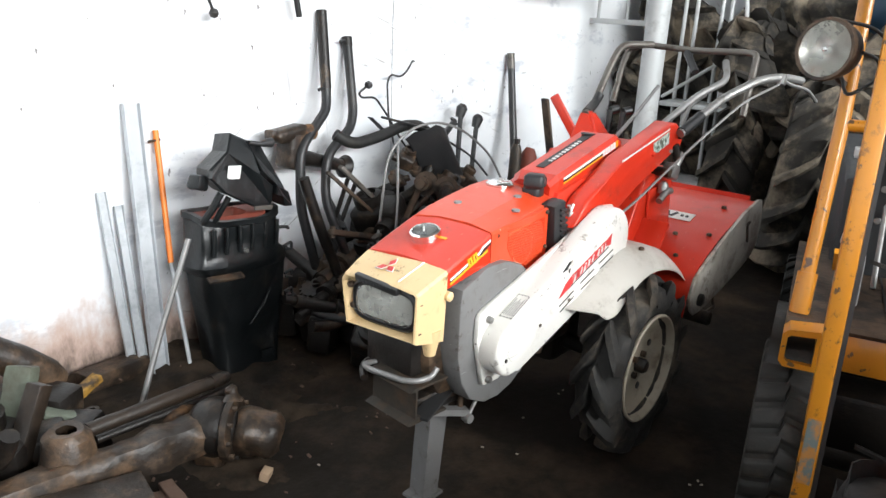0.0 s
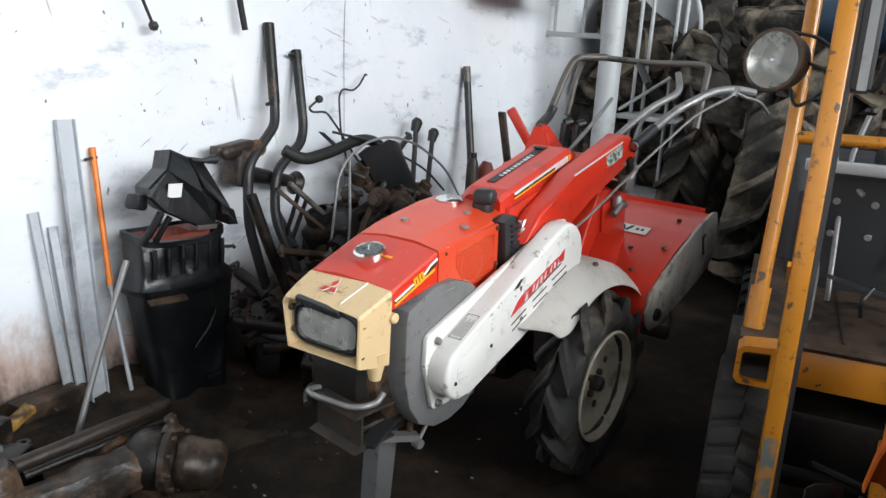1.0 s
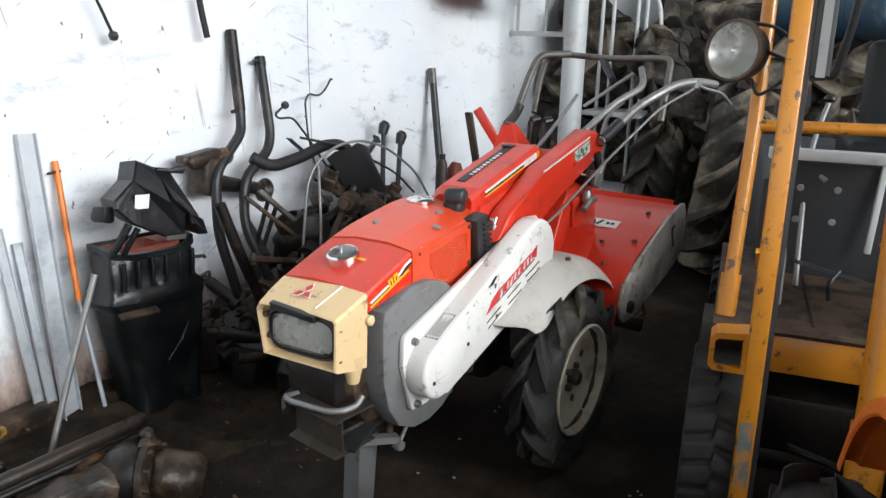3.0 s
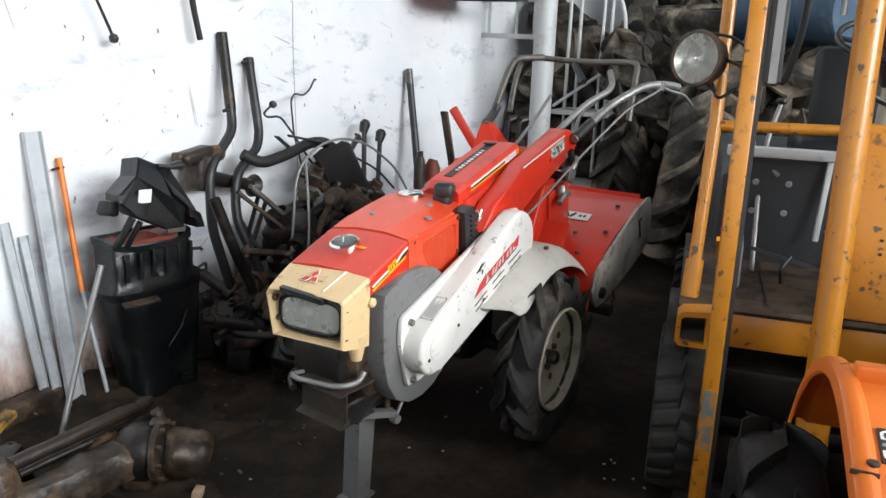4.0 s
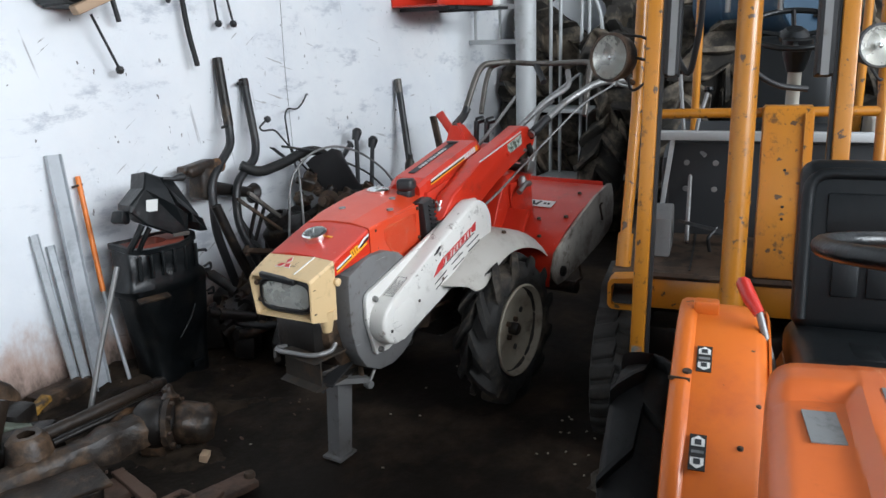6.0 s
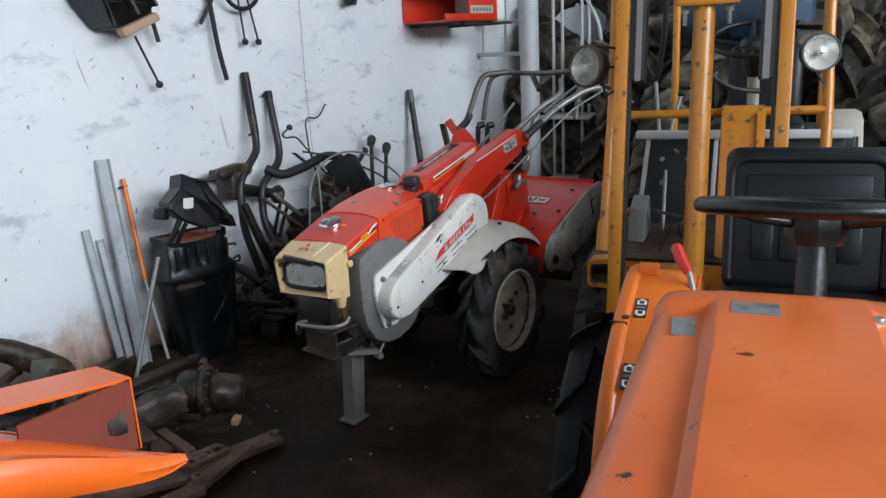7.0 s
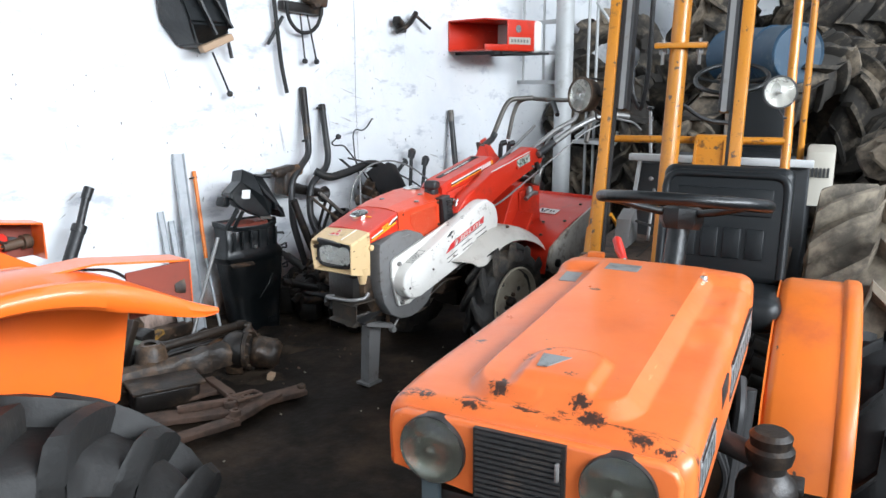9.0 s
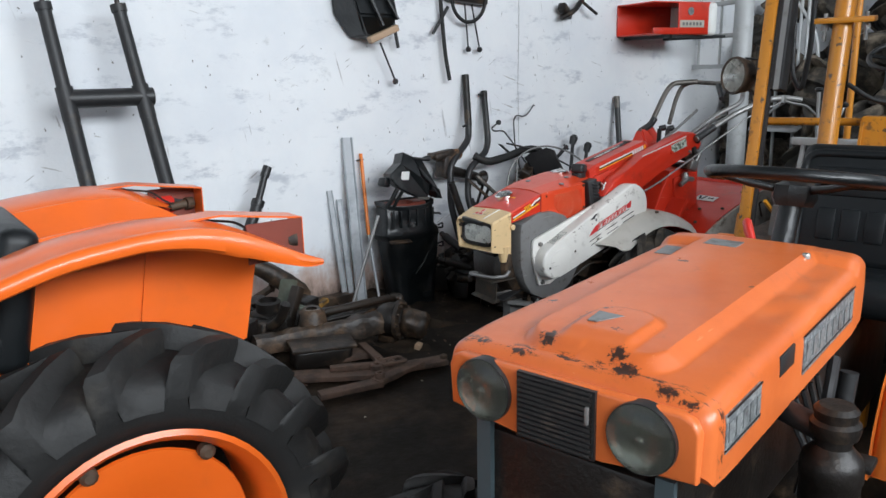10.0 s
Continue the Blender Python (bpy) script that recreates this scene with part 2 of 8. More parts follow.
M = {
    "wall": plaster(),
    "floor": surface("oily_earth_floor", (0.0112, 0.0076, 0.0050), 0.78, 0, (0.062, 0.040, 0.025), (0.44, 0.72), 1.7, 30, 0.9, 0.3, rough_vary=0.2, shine=0.22),
    "roof": surface("roof_sheet", (0.22, 0.22, 0.21), 0.7, 0.2, (0.12, 0.1, 0.08)),
    "red": surface("red_paint", (0.58, 0.030, 0.011), 0.34, 0, (0.36, 0.030, 0.016), (0.52, 0.74), 6, 90, 0.04, 0.1, coat=0.12, dirt=(0.20, 0.045, 0.03), streak=(0.62, 0.12, 0.08)),
    "red_hood": surface("faded_red_paint", (0.66, 0.060, 0.018), 0.34, 0, (0.52, 0.085, 0.04), (0.55, 0.8), 5, 90, 0.05, 0.1, coat=0.1, dirt=(0.25, 0.08, 0.05), streak=(0.66, 0.17, 0.10)),
    "beige": surface("beige_paint", (0.66, 0.47, 0.25), 0.42, 0, (0.42, 0.29, 0.15), (0.55, 0.75), 7, 90, 0.05, 0.08, dirt=(0.16, 0.10, 0.055), dirt_at=(0.56, 0.66), streak=(0.34, 0.24, 0.13)),
    "muddy_white": surface("muddy_white_paint", (0.44, 0.41, 0.36), 0.55, 0, (0.17, 0.13, 0.095), (0.46, 0.66), 5, 70, 0.15, 0.1, dirt=(0.10, 0.07, 0.05), dirt_at=(0.50, 0.62)),
    "guard_white": surface("dull_white_paint", (0.50, 0.475, 0.43), 0.48, 0, (0.27, 0.235, 0.19), (0.50, 0.78), 5, 80, 0.05, 0.08, dirt=(0.16, 0.12, 0.09), dirt_at=(0.56, 0.68)),
    "cover_white": surface("dirty_white_paint", (0.70, 0.68, 0.64), 0.42, 0, (0.36, 0.33, 0.29), (0.55, 0.8), 6, 80, 0.05, 0.06, chips=(0.10, 0.08, 0.07), chip_at=(0.70, 0.72), chip_scale=30, dirt=(0.20, 0.17, 0.14), dirt_at=(0.55, 0.66), streak=(0.42, 0.40, 0.37)),
    "grey_paint": surface("grey_paint", (0.15, 0.148, 0.146), 0.5, 0, (0.10, 0.09, 0.08), (0.5, 0.75), 6, 80, 0.08, dirt=(0.06, 0.045, 0.035), dirt_at=(0.55, 0.65), streak=(0.26, 0.26, 0.26)),
    "orange": surface("orange_tractor_paint", (0.76, 0.128, 0.012), 0.34, 0, (0.64, 0.118, 0.018), (0.5, 0.8), 3.5, 90, 0.03, 0.06, coat=0.25),
    "orange_worn": surface("worn_orange_paint", (0.66, 0.150, 0.016), 0.40, 0, (0.50, 0.105, 0.026), (0.46, 0.74), 4, 90, 0.05, 0.07, chips=(0.06, 0.03, 0.02), chip_at=(0.70, 0.715), chip_scale=16, coat=0.12),
    "hood_paint": chipped_hood(),
    "yellow": surface("amber_paint", (0.50, 0.190, 0.012), 0.36, 0, (0.34, 0.13, 0.012), (0.55, 0.8), 7, 80, 0.06, 0.1, chips=(0.10, 0.055, 0.03), chip_at=(0.64, 0.66), chip_scale=26, coat=0.25, dirt=(0.12, 0.055, 0.018), dirt_at=(0.54, 0.64), streak=(0.36, 0.15, 0.02)),
    "rubber": surface("dusty_rubber", (0.009, 0.0088, 0.0085), 0.66, 0, (0.040, 0.034, 0.027), (0.52, 0.76), 5, 45, 0.5, 0.25),
    "rubber_dust": surface("old_tyre_rubber", (0.026, 0.0225, 0.0185), 0.85, 0, (0.25, 0.20, 0.145), (0.44, 0.68), 3.2, 60, 0.5, 0.3),
    "aged_tube": surface("aged_steel_tube", (0.13, 0.118, 0.105), 0.42, 0.5, (0.06, 0.045, 0.035), (0.50, 0.72), 14, 60, 0.15, 0.2),
    "oily_cast": surface("oily_cast_iron", (0.017, 0.0115, 0.008), 0.46, 0.0, (0.115, 0.070, 0.041), (0.42, 0.70), 11, 34, 1.0, 0.35, rough_vary=0.28, dirt=(0.13, 0.09, 0.06)),
    "earth": surface("brown_earth", (0.048, 0.032, 0.020), 0.9, 0, (0.0100, 0.0073, 0.0053), (0.36, 0.64), 4, 40, 1.0, 0.35, shine=0.25, dirt=(0.085, 0.055, 0.034)),
    "dirty_yellow": surface("dirty_yellow_paint", (0.36, 0.19, 0.030), 0.6, 0, (0.045, 0.028, 0.016), (0.40, 0.58), 9, 60, 0.2),
    "badge_pale": surface("pale_green_sticker", (0.50, 0.56, 0.50), 0.5, 0, (0.10, 0.16, 0.12), (0.48, 0.56), 60, 60, 0.02),
    "faded_blue": surface("faded_blue_smear", (0.10, 0.13, 0.13), 0.5, 0, (0.36, 0.15, 0.03), (0.44, 0.60), 24, 60, 0.1),
    "solid_rubber": surface("solid_tyre_rubber", (0.011, 0.0098, 0.0085), 0.75, 0, (0.046, 0.036, 0.027), (0.50, 0.74), 8, 50, 0.5, 0.3),
    "tan_rubber": surface("mud_caked_rubber", (0.060, 0.050, 0.038), 0.9, 0, (0.21, 0.175, 0.13), (0.40, 0.62), 4.0, 60, 0.6, 0.3),
    # bracket plate's orange darkened for shade; also the dull red of lining and lug
    "dull_red_shaded_orange": surface("dull_red_and_shaded_orange", (0.16, 0.030, 0.016), 0.6, 0, (0.09, 0.03, 0.018), (0.5, 0.75), 9, 60, 0.15),
    "rim": surface("dirty_rim_paint", (0.36, 0.32, 0.25), 0.6, 0, (0.13, 0.105, 0.08), (0.48, 0.75), 9, 70, 0.15),
    "iron": surface("greasy_iron", (0.012, 0.0095, 0.008), 0.42, 0.2, (0.10, 0.066, 0.042), (0.52, 0.76), 8, 60, 0.5, 0.3),
    "brown": surface("brown_rust", (0.105, 0.062, 0.043), 0.8, 0.05, (0.05, 0.032, 0.024), (0.45, 0.68), 8, 50, 0.6, 0.3),
    "rust": surface("rusty_iron", (0.080, 0.050, 0.031), 0.65, 0.15, (0.020, 0.015, 0.012), (0.45, 0.62), 9, 60, 0.6, 0.3),
    "dark_steel": surface("dark_steel", (0.035, 0.035, 0.036), 0.5, 0.4, (0.10, 0.075, 0.055), (0.56, 0.8), 8, 60, 0.2, 0.25),
    "black": surface("black_paint", (0.018, 0.018, 0.019), 0.42, 0, (0.05, 0.045, 0.04), (0.5, 0.8), 6, 70, 0.1),
    "black_plastic": surface("black_plastic", (0.0035, 0.0048, 0.0055), 0.36, 0, (0.022, 0.018, 0.014), (0.54, 0.78), 7, 18, 1.0, rough_vary=0.22),
    "vinyl": surface("black_vinyl", (0.0065, 0.008, 0.009), 0.40, 0, (0.022, 0.021, 0.019), (0.58, 0.85), 5, 160, 0.12, shine=0.32),
    "zinc": surface("galvanised_steel", (0.50, 0.52, 0.54), 0.5, 0.3, (0.36, 0.38, 0.40), (0.45, 0.7), 9, 60, 0.08, 0.15),
    "grey_tube": surface("grey_steel_tube", (0.24, 0.235, 0.23), 0.45, 0.4, (0.13, 0.10, 0.08), (0.56, 0.8), 12, 60, 0.1, 0.15),
    "chrome": surface("worn_chrome", (0.46, 0.455, 0.44), 0.36, 0.9, (0.20, 0.16, 0.12), (0.58, 0.8), 15, 60, 0.05, 0.1),
    "pole": surface("pole_paint", (0.47, 0.48, 0.48), 0.55, 0.1, (0.25, 0.24, 0.22), (0.52, 0.78), 7, 60, 0.12, 0.1),
    "orange_bar": surface("orange_bar_paint", (0.78, 0.20, 0.02), 0.4, 0, (0.5, 0.14, 0.03)),
    "blue": surface("blue_drum_paint", (0.022, 0.058, 0.10), 0.5, 0, (0.12, 0.15, 0.17), (0.55, 0.72), 6, 60, 0.1),
    "green": surface("dirty_green_paint", (0.105, 0.120, 0.090), 0.6, 0, (0.05, 0.036, 0.024), (0.48, 0.72), 6, 60, 0.2),
    "red_plastic": surface("red_plastic", (0.55, 0.03, 0.02), 0.3, 0, coat=0.3, bump=0.0),
    "sticker": surface("silver_sticker", (0.24, 0.25, 0.25), 0.5, 0.2, (0.10, 0.10, 0.10), (0.45, 0.7), 30, 60, 0.02),
    "white_sticker": surface("white_sticker", (0.75, 0.75, 0.72), 0.5, 0, (0.5, 0.48, 0.45), (0.55, 0.8), 20, 60, 0.0),
    "ink": surface("black_ink", (0.02, 0.02, 0.02), 0.5, 0, bump=0.0),
    "red_ink": surface("red_ink", (0.55, 0.03, 0.03), 0.45, 0, bump=0.0),
    "amber_ink": surface("amber_ink", (0.85, 0.36, 0.02), 0.45, 0, bump=0.0),
    "cream": surface("cream_plastic", (0.42, 0.39, 0.33), 0.5, 0, (0.24, 0.21, 0.17), (0.55, 0.8), 6, 60, 0.05),
    "grey_panel": surface("dark_grey_panel", (0.038, 0.041, 0.044), 0.6, 0.1, (0.10, 0.09, 0.08), (0.55, 0.8), 4, 60, 0.1),
    "teal_steel": surface("blue_grey_steel", (0.06, 0.085, 0.095), 0.5, 0.1, (0.05, 0.045, 0.04), (0.5, 0.75), 6, 60, 0.1),
    "lens": glass("ribbed_lens", (0.97, 0.98, 0.98), 0.06),
    "clear_lens": glass("plain_lens", (0.86, 0.89, 0.86), 0.04),
    "bright_chrome": surface("bright_chrome", (0.72, 0.72, 0.71), 0.14, 1.0, bump=0.0, rough_vary=0.06),
    "steel_bar": surface("bare_steel_tube", (0.30, 0.295, 0.285), 0.42, 0.75, (0.12, 0.095, 0.075), (0.52, 0.75), 14, 60, 0.1, 0.2),
    "badge": surface("speckled_badge", (0.13, 0.137, 0.142), 0.5, 0.1, (0.31, 0.32, 0.315), (0.44, 0.64), 75, 60, 0.02),
    "bright_mirror": surface("bright_mirror", (0.88, 0.88, 0.86), 0.25, 0.85, bump=0.0),
    "lamp_mirror": surface("lamp_mirror", (0.62, 0.61, 0.57), 0.28, 0.6, (0.42, 0.37, 0.30), (0.54, 0.8), 14, bump=0.0),
    "old_reflector": surface("dulled_reflector", (0.24, 0.235, 0.21), 0.25, 0.85, bump=0.0),
    "faded_mesh": surface("worn_mesh_paint", (0.62, 0.22, 0.13), 0.55, 0),
    "tiller_rubber": surface("dusty_black_rubber", (0.016, 0.0148, 0.0136), 0.72, 0, (0.105, 0.084, 0.062), (0.46, 0.70), 6, 60, 0.5, 0.3),
    "bracket_rust": surface("worn_bracket_steel", (0.040, 0.034, 0.028), 0.5, 0.3, (0.075, 0.048, 0.030), (0.46, 0.68), 12, 60, 0.3, 0.25),
    "lamp_glass": glass("moulded_lamp_glass", (0.97, 0.98, 0.98), 0.03),
    "mesh": surface("orange_mesh_paint", (0.55, 0.12, 0.05), 0.55, 0),
    "floor_shaft": surface("greasy_brown_steel", (0.030, 0.020, 0.0135), 0.42, 0.1, (0.011, 0.008, 0.006), (0.42, 0.66), 9, 50, 0.5, 0.3, rough_vary=0.2),
    "rust_lump": surface("ochre_rust", (0.17, 0.085, 0.035), 0.75, 0, (0.04, 0.022, 0.012), (0.42, 0.62), 16, 40, 0.8, 0.3),
    # darker copy of the black rubber; the shade around the rear wheels is in its colour
    "shaded_rubber": surface("shaded_black_rubber", (0.0045, 0.0045, 0.0046), 0.62, 0, (0.016, 0.014, 0.012), (0.52, 0.76), 5, 45, 0.4, 0.25, shine=0.3),
    "concrete": surface("dusty_concrete", (0.075, 0.064, 0.050), 0.9, 0, (0.025, 0.020, 0.015), (0.45, 0.66), 12, 40, 0.8, 0.25),
    "cardboard": surface("cardboard", (0.42, 0.29, 0.19), 0.8, 0),
}

# ---- building blocks ----


M["lamp_glass"].node_tree.nodes["Principled BSDF"].inputs["IOR"].default_value = 1.12  # thin pressed glass


def finish(ob, smooth=True):
    if smooth:
        for p in ob.data.polygons:
            p.use_smooth = True
        ob.data.set_sharp_from_angle(angle=radians(38))


def part(name, bm, material, parent=None, label="", smooth=True):
    """Links a bmesh as one mesh object, under a thing or a part where one is given."""
    bmesh.ops.recalc_face_normals(bm, faces=bm.faces)
    data = bpy.data.meshes.new(name)
    bm.to_mesh(data)
    bm.free()
    data.materials.append(M[material] if isinstance(material, str) else material)
    ob = new(name, data)
    finish(ob, smooth)
    if parent:
        ob.parent = parent
    if label:
        ob["label"] = label
    return ob


def thing(name, m, label, category, group=""):
    ob = new(name)
    ob.empty_display_size = 0.1
    ob.matrix_world = m
    return tagged(ob, label, category, group)


def single(name, bm, material, label, category, group="", m=None, kind=""):
    ob = part(name, bm, material)
    if m is not None:
        ob.matrix_world = m
    return tagged(ob, label, category, group, kind)


def B():
    return bmesh.new()


def box(bm, c, s, rot=(0, 0, 0), bevel=0.0, seg=2):
    m = pose(*c, *rot)
    vs = [bm.verts.new(m @ Vector((x * s[0] / 2, y * s[1] / 2, z * s[2] / 2))) for x in (-1, 1) for y in (-1, 1) for z in (-1, 1)]
    fs = [bm.faces.new([vs[i] for i in q]) for q in ((0, 1, 3, 2), (4, 6, 7, 5), (0, 4, 5, 1), (2, 3, 7, 6), (0, 2, 6, 4), (1, 5, 7, 3))]
    if bevel:
        bmesh.ops.bevel(bm, geom=list({e for f in fs for e in f.edges}), offset=bevel, segments=seg, affect="EDGES", profile=0.5)
    return bm


def bar(bm, p, q, w, h, roll=0.0, bevel=0.0):
    """A rectangular bar from p to q."""
    p, q = Vector(p), Vector(q)
    d = q - p
    m = Matrix.Translation((p + q) / 2) @ d.to_track_quat("X", "Z").to_matrix().to_4x4() @ pose(0, 0, 0, roll, 0, 0)
    tmp = bmesh.new()
    box(tmp, (0, 0, 0), (d.length, w, h), bevel=bevel)
    return merge(bm, tmp, m)


def merge(bm, tmp, m):
    vs = {v: bm.verts.new(m @ v.co) for v in tmp.verts}
    for f in tmp.faces:
        bm.faces.new([vs[v] for v in f.verts])
    tmp.free()
    return bm


def round_path(pts, r=0.04, n=4):
    """Rounds the corners of a polyline."""
    pts = [Vector(p) for p in pts]
    out = [pts[0]]
    for a, b, c in zip(pts, pts[1:], pts[2:]):
        k = min(r, (a - b).length * 0.48, (c - b).length * 0.48)
        s, e = b + (a - b).normalized() * k, b + (c - b).normalized() * k
        for i in range(n + 1):
            t = i / n
            out.append(s * (1 - t) ** 2 + b * 2 * t * (1 - t) + e * t ** 2)
    return out + [pts[-1]]


def tube(bm, pts, r, seg=12, bend=0.0, closed=False):
    """A round tube along a polyline; r is one radius or one for each point."""
    pts = round_path(pts, bend) if bend else [Vector(p) for p in pts]
    n = len(pts)
    rs = r if isinstance(r, (list, tuple)) else [r] * n
    side, rings = None, []
    for i, p in enumerate(pts):
        a = pts[(i - 1) % n] if closed or i else p
        b = pts[(i + 1) % n] if closed or i < n - 1 else p
        d = (b - a).normalized()
        if side is None:
            side = d.orthogonal().normalized()
        side = (side - d * side.dot(d)).normalized()
        up = d.cross(side)
        rings.append([bm.verts.new(p + (side * math.cos(k * math.tau / seg) + up * math.sin(k * math.tau / seg)) * rs[i]) for k in range(seg)])
    for i in range(n if closed else n - 1):
        a, b = rings[i], rings[(i + 1) % n]
        for k in range(seg):
            bm.faces.new((a[k], a[(k + 1) % seg], b[(k + 1) % seg], b[k]))
    if not closed:
        bm.faces.new(rings[0][::-1])
        bm.faces.new(rings[-1])
    return bm


def lathe(bm, prof, c=(0, 0, 0), axis="z", seg=32, ring=False):
    """Turns a profile of (radius, height) about an axis; ring: the profile closes on itself."""
    def at(r, h, a):
        u, v = r * math.cos(a), r * math.sin(a)
        return Vector(c) + Vector({"x": (h, u, v), "y": (u, h, v), "z": (u, v, h)}[axis])
    rows = [[bm.verts.new(at(r, h, k * math.tau / seg)) for k in range(seg)] if r > 1e-5 else [bm.verts.new(at(0, h, 0))] for r, h in prof]
    for a, b in zip(rows, rows[1:] + ([rows[0]] if ring else [])):
        for k in range(seg):
            j = (k + 1) % seg
            if len(a) > 1 and len(b) > 1:
                bm.faces.new((a[k], a[j], b[j], b[k]))
            elif len(a) > 1:
                bm.faces.new((a[k], a[j], b[0]))
            elif len(b) > 1:
                bm.faces.new((a[0], b[j], b[k]))
    return bm


def disc_bolt(bm, c, axis="z", r=0.012, h=0.008, sign=1):
    return lathe(bm, [(0, 0), (r, 0), (r, h * 0.7 * sign), (r * 0.8, h * sign), (0, h * sign)], c, axis, 10)


def roughen(bm, amount, scale, seed=0.0):
    """Uneven casting skin: small bumps along the normals."""
    bm.normal_update()
    for v in bm.verts:
        v.co += v.normal * amount * (noise.noise(v.co * scale + Vector((seed, 0, 0))) + 0.5 * noise.noise(v.co * scale * 3.1))
    return bm


def prism(bm, pts, lo, hi, plane="xz", bevel=0.0, seg=2):
    """A flat outline given depth: 'xz' along y, 'xy' along z, 'yz' along x."""
    def at(u, v, w):
        return {"xz": (u, w, v), "xy": (u, v, w), "yz": (w, u, v)}[plane]
    a = [bm.verts.new(at(u, v, lo)) for u, v in pts]
    b = [bm.verts.new(at(u, v, hi)) for u, v in pts]
    n = len(pts)
    fs = [bm.faces.new(a[::-1]), bm.faces.new(b)] + [bm.faces.new((a[i], a[(i + 1) % n], b[(i + 1) % n], b[i])) for i in range(n)]
    if bevel:
        bmesh.ops.bevel(bm, geom=list(set(fs[0].edges) | set(fs[1].edges)), offset=bevel, segments=seg, affect="EDGES", profile=0.5)
    return bm


def loft(bm, rings, cap=True, closed=True):
    rows = [[bm.verts.new(p) for p in r] for r in rings]
    n = len(rows[0])
    for a, b in zip(rows, rows[1:]):
        for k in range(n if closed else n - 1):
            bm.faces.new((a[k], a[(k + 1) % n], b[(k + 1) % n], b[k]))
    if cap and closed:
        bm.faces.new(rows[0][::-1])
        bm.faces.new(rows[-1])
    return bm


def sheet(bm, prof, widths, thick, axis="y"):
    """A bent plate: a profile of (x, z), swept from widths[0] to widths[1] along y."""
    outer = [Vector((x, 0, z)) for x, z in prof]
    inner = []
    for i, p in enumerate(outer):
        d = (outer[min(i + 1, len(outer) - 1)] - outer[max(i - 1, 0)]).normalized()
        inner.append(p + Vector((d.z, 0, -d.x)) * thick)
    ring = outer + inner[::-1]
    return loft(bm, [[p + Vector((0, w, 0)) for p in ring] for w in widths])


def arc(cx, cz, r, a0, a1, n):
    return [(cx + r * math.cos(radians(a0 + (a1 - a0) * i / n)), cz + r * math.sin(radians(a0 + (a1 - a0) * i / n))) for i in range(n + 1)]


def stadium(p, q, rp, rq, n=10):
    """Outline of a belt cover: two rounded ends of radii rp and rq."""
    p, q = Vector(p), Vector(q)
    a = math.degrees(math.atan2((q - p).y, (q - p).x))
    return arc(p.x, p.y, rp, a + 90, a + 270, n) + arc(q.x, q.y, rq, a - 90, a + 90, n)


def tyre_mesh(R, width, rim, lugs, depth, sweep=0.5, fine=True, duty=1.0):
    """A tractor tyre about the y axis in one skin, with raised slanting lugs that meet half a pitch apart."""
    bm = B()
    h = width / 2
    pitch = math.tau / lugs
    steps = [(0.0, 0), (0.05, 0.75), (0.10, 1), (0.34, 1), (0.40, 0.8), (0.47, 0), (0.73, 0)] if fine else [(0.0, 0), (0.07, 1), (0.38, 1), (0.46, 0)]
    steps = [(f * duty if f < 0.5 else f, up) for f, up in steps]
    low = R - depth
    half = [(0.06, low, R), (0.4, low - depth * 0.08, R - depth * 0.05), (0.78, low - depth * 0.3, R - depth * 0.22), (0.97, low - depth * 0.75, R - depth * 0.5), (1.03, low - depth * 1.6, low - depth * 0.9)]
    flank = [(1.0, rim + (low - rim) * 0.55), (0.98, rim + (low - rim) * 0.3), (0.86, rim + 0.018), (0.74, rim), (0.6, rim - 0.012)]
    rows = []
    for sgn in (-1, 1):
        prof = [(u, a, b) for u, a, b in half] + [(u, r, r) for u, r in flank]
        part_rows = []
        for u, a, b in prof:
            off = sweep * min(u, 1.0) * 0.8 + (0.5 * pitch if sgn > 0 else 0)
            part_rows.append([bm.verts.new(((a + (b - a) * up) * math.cos(ang), sgn * h * u, (a + (b - a) * up) * math.sin(ang)))
                              for i in range(lugs) for f, up in steps for ang in ((i + f) * pitch + off,)])
        rows = part_rows[::-1] if sgn < 0 else rows + part_rows
    n = lugs * len(steps)
    for a, b in zip(rows, rows[1:] + rows[:1]):
        for k in range(n):
            bm.faces.new((a[k], a[(k + 1) % n], b[(k + 1) % n], b[k]))
    return bm

# ---- the shed ----
WALL_Y = 2.87


def structure(name, bm, material, label):
    return tagged(part(name, bm, material, smooth=False), label, "building", kind="structure")


bm = B()
bmesh.ops.create_grid(bm, x_segments=90, y_segments=70, size=1.0)
for v in bm.verts:
    x, y = 1.5 + v.co.x * 7.2, -2.0 + v.co.y * 5.1
    v.co = (x, y, 0.012 * noise.noise((x * 1.3, y * 1.3, 0)) + 0.006 * noise.noise((x * 5, y * 5, 3)) - 0.008)
tagged(part("floor", bm, "floor"), "oil-blackened uneven earth and concrete workshop floor", "floor", kind="structure")
bm = B()
box(bm, (1.5, WALL_Y + 0.1, 2.6), (14.4, 0.2, 5.2))
structure("wall_north", bm, "wall", "scratched white limewashed wall, dirty at its foot")
bm = B()
box(bm, (8.75, -2.0, 2.6), (0.2, 9.8, 5.2))
structure("wall_east", bm, "wall", "white limewashed back wall behind the tyres")
bm = B()
box(bm, (1.5, -7.0, 1.5), (14.4, 0.2, 3.0))
box(bm, (1.5, -7.0, 5.1), (14.4, 0.2, 0.2))
box(bm, (-4.9, -7.0, 4.0), (1.6, 0.2, 2.0))
box(bm, (6.8, -7.0, 4.0), (3.8, 0.2, 2.0))
structure("wall_south", bm, "wall", "limewashed wall with a high open window band")
bm = B()
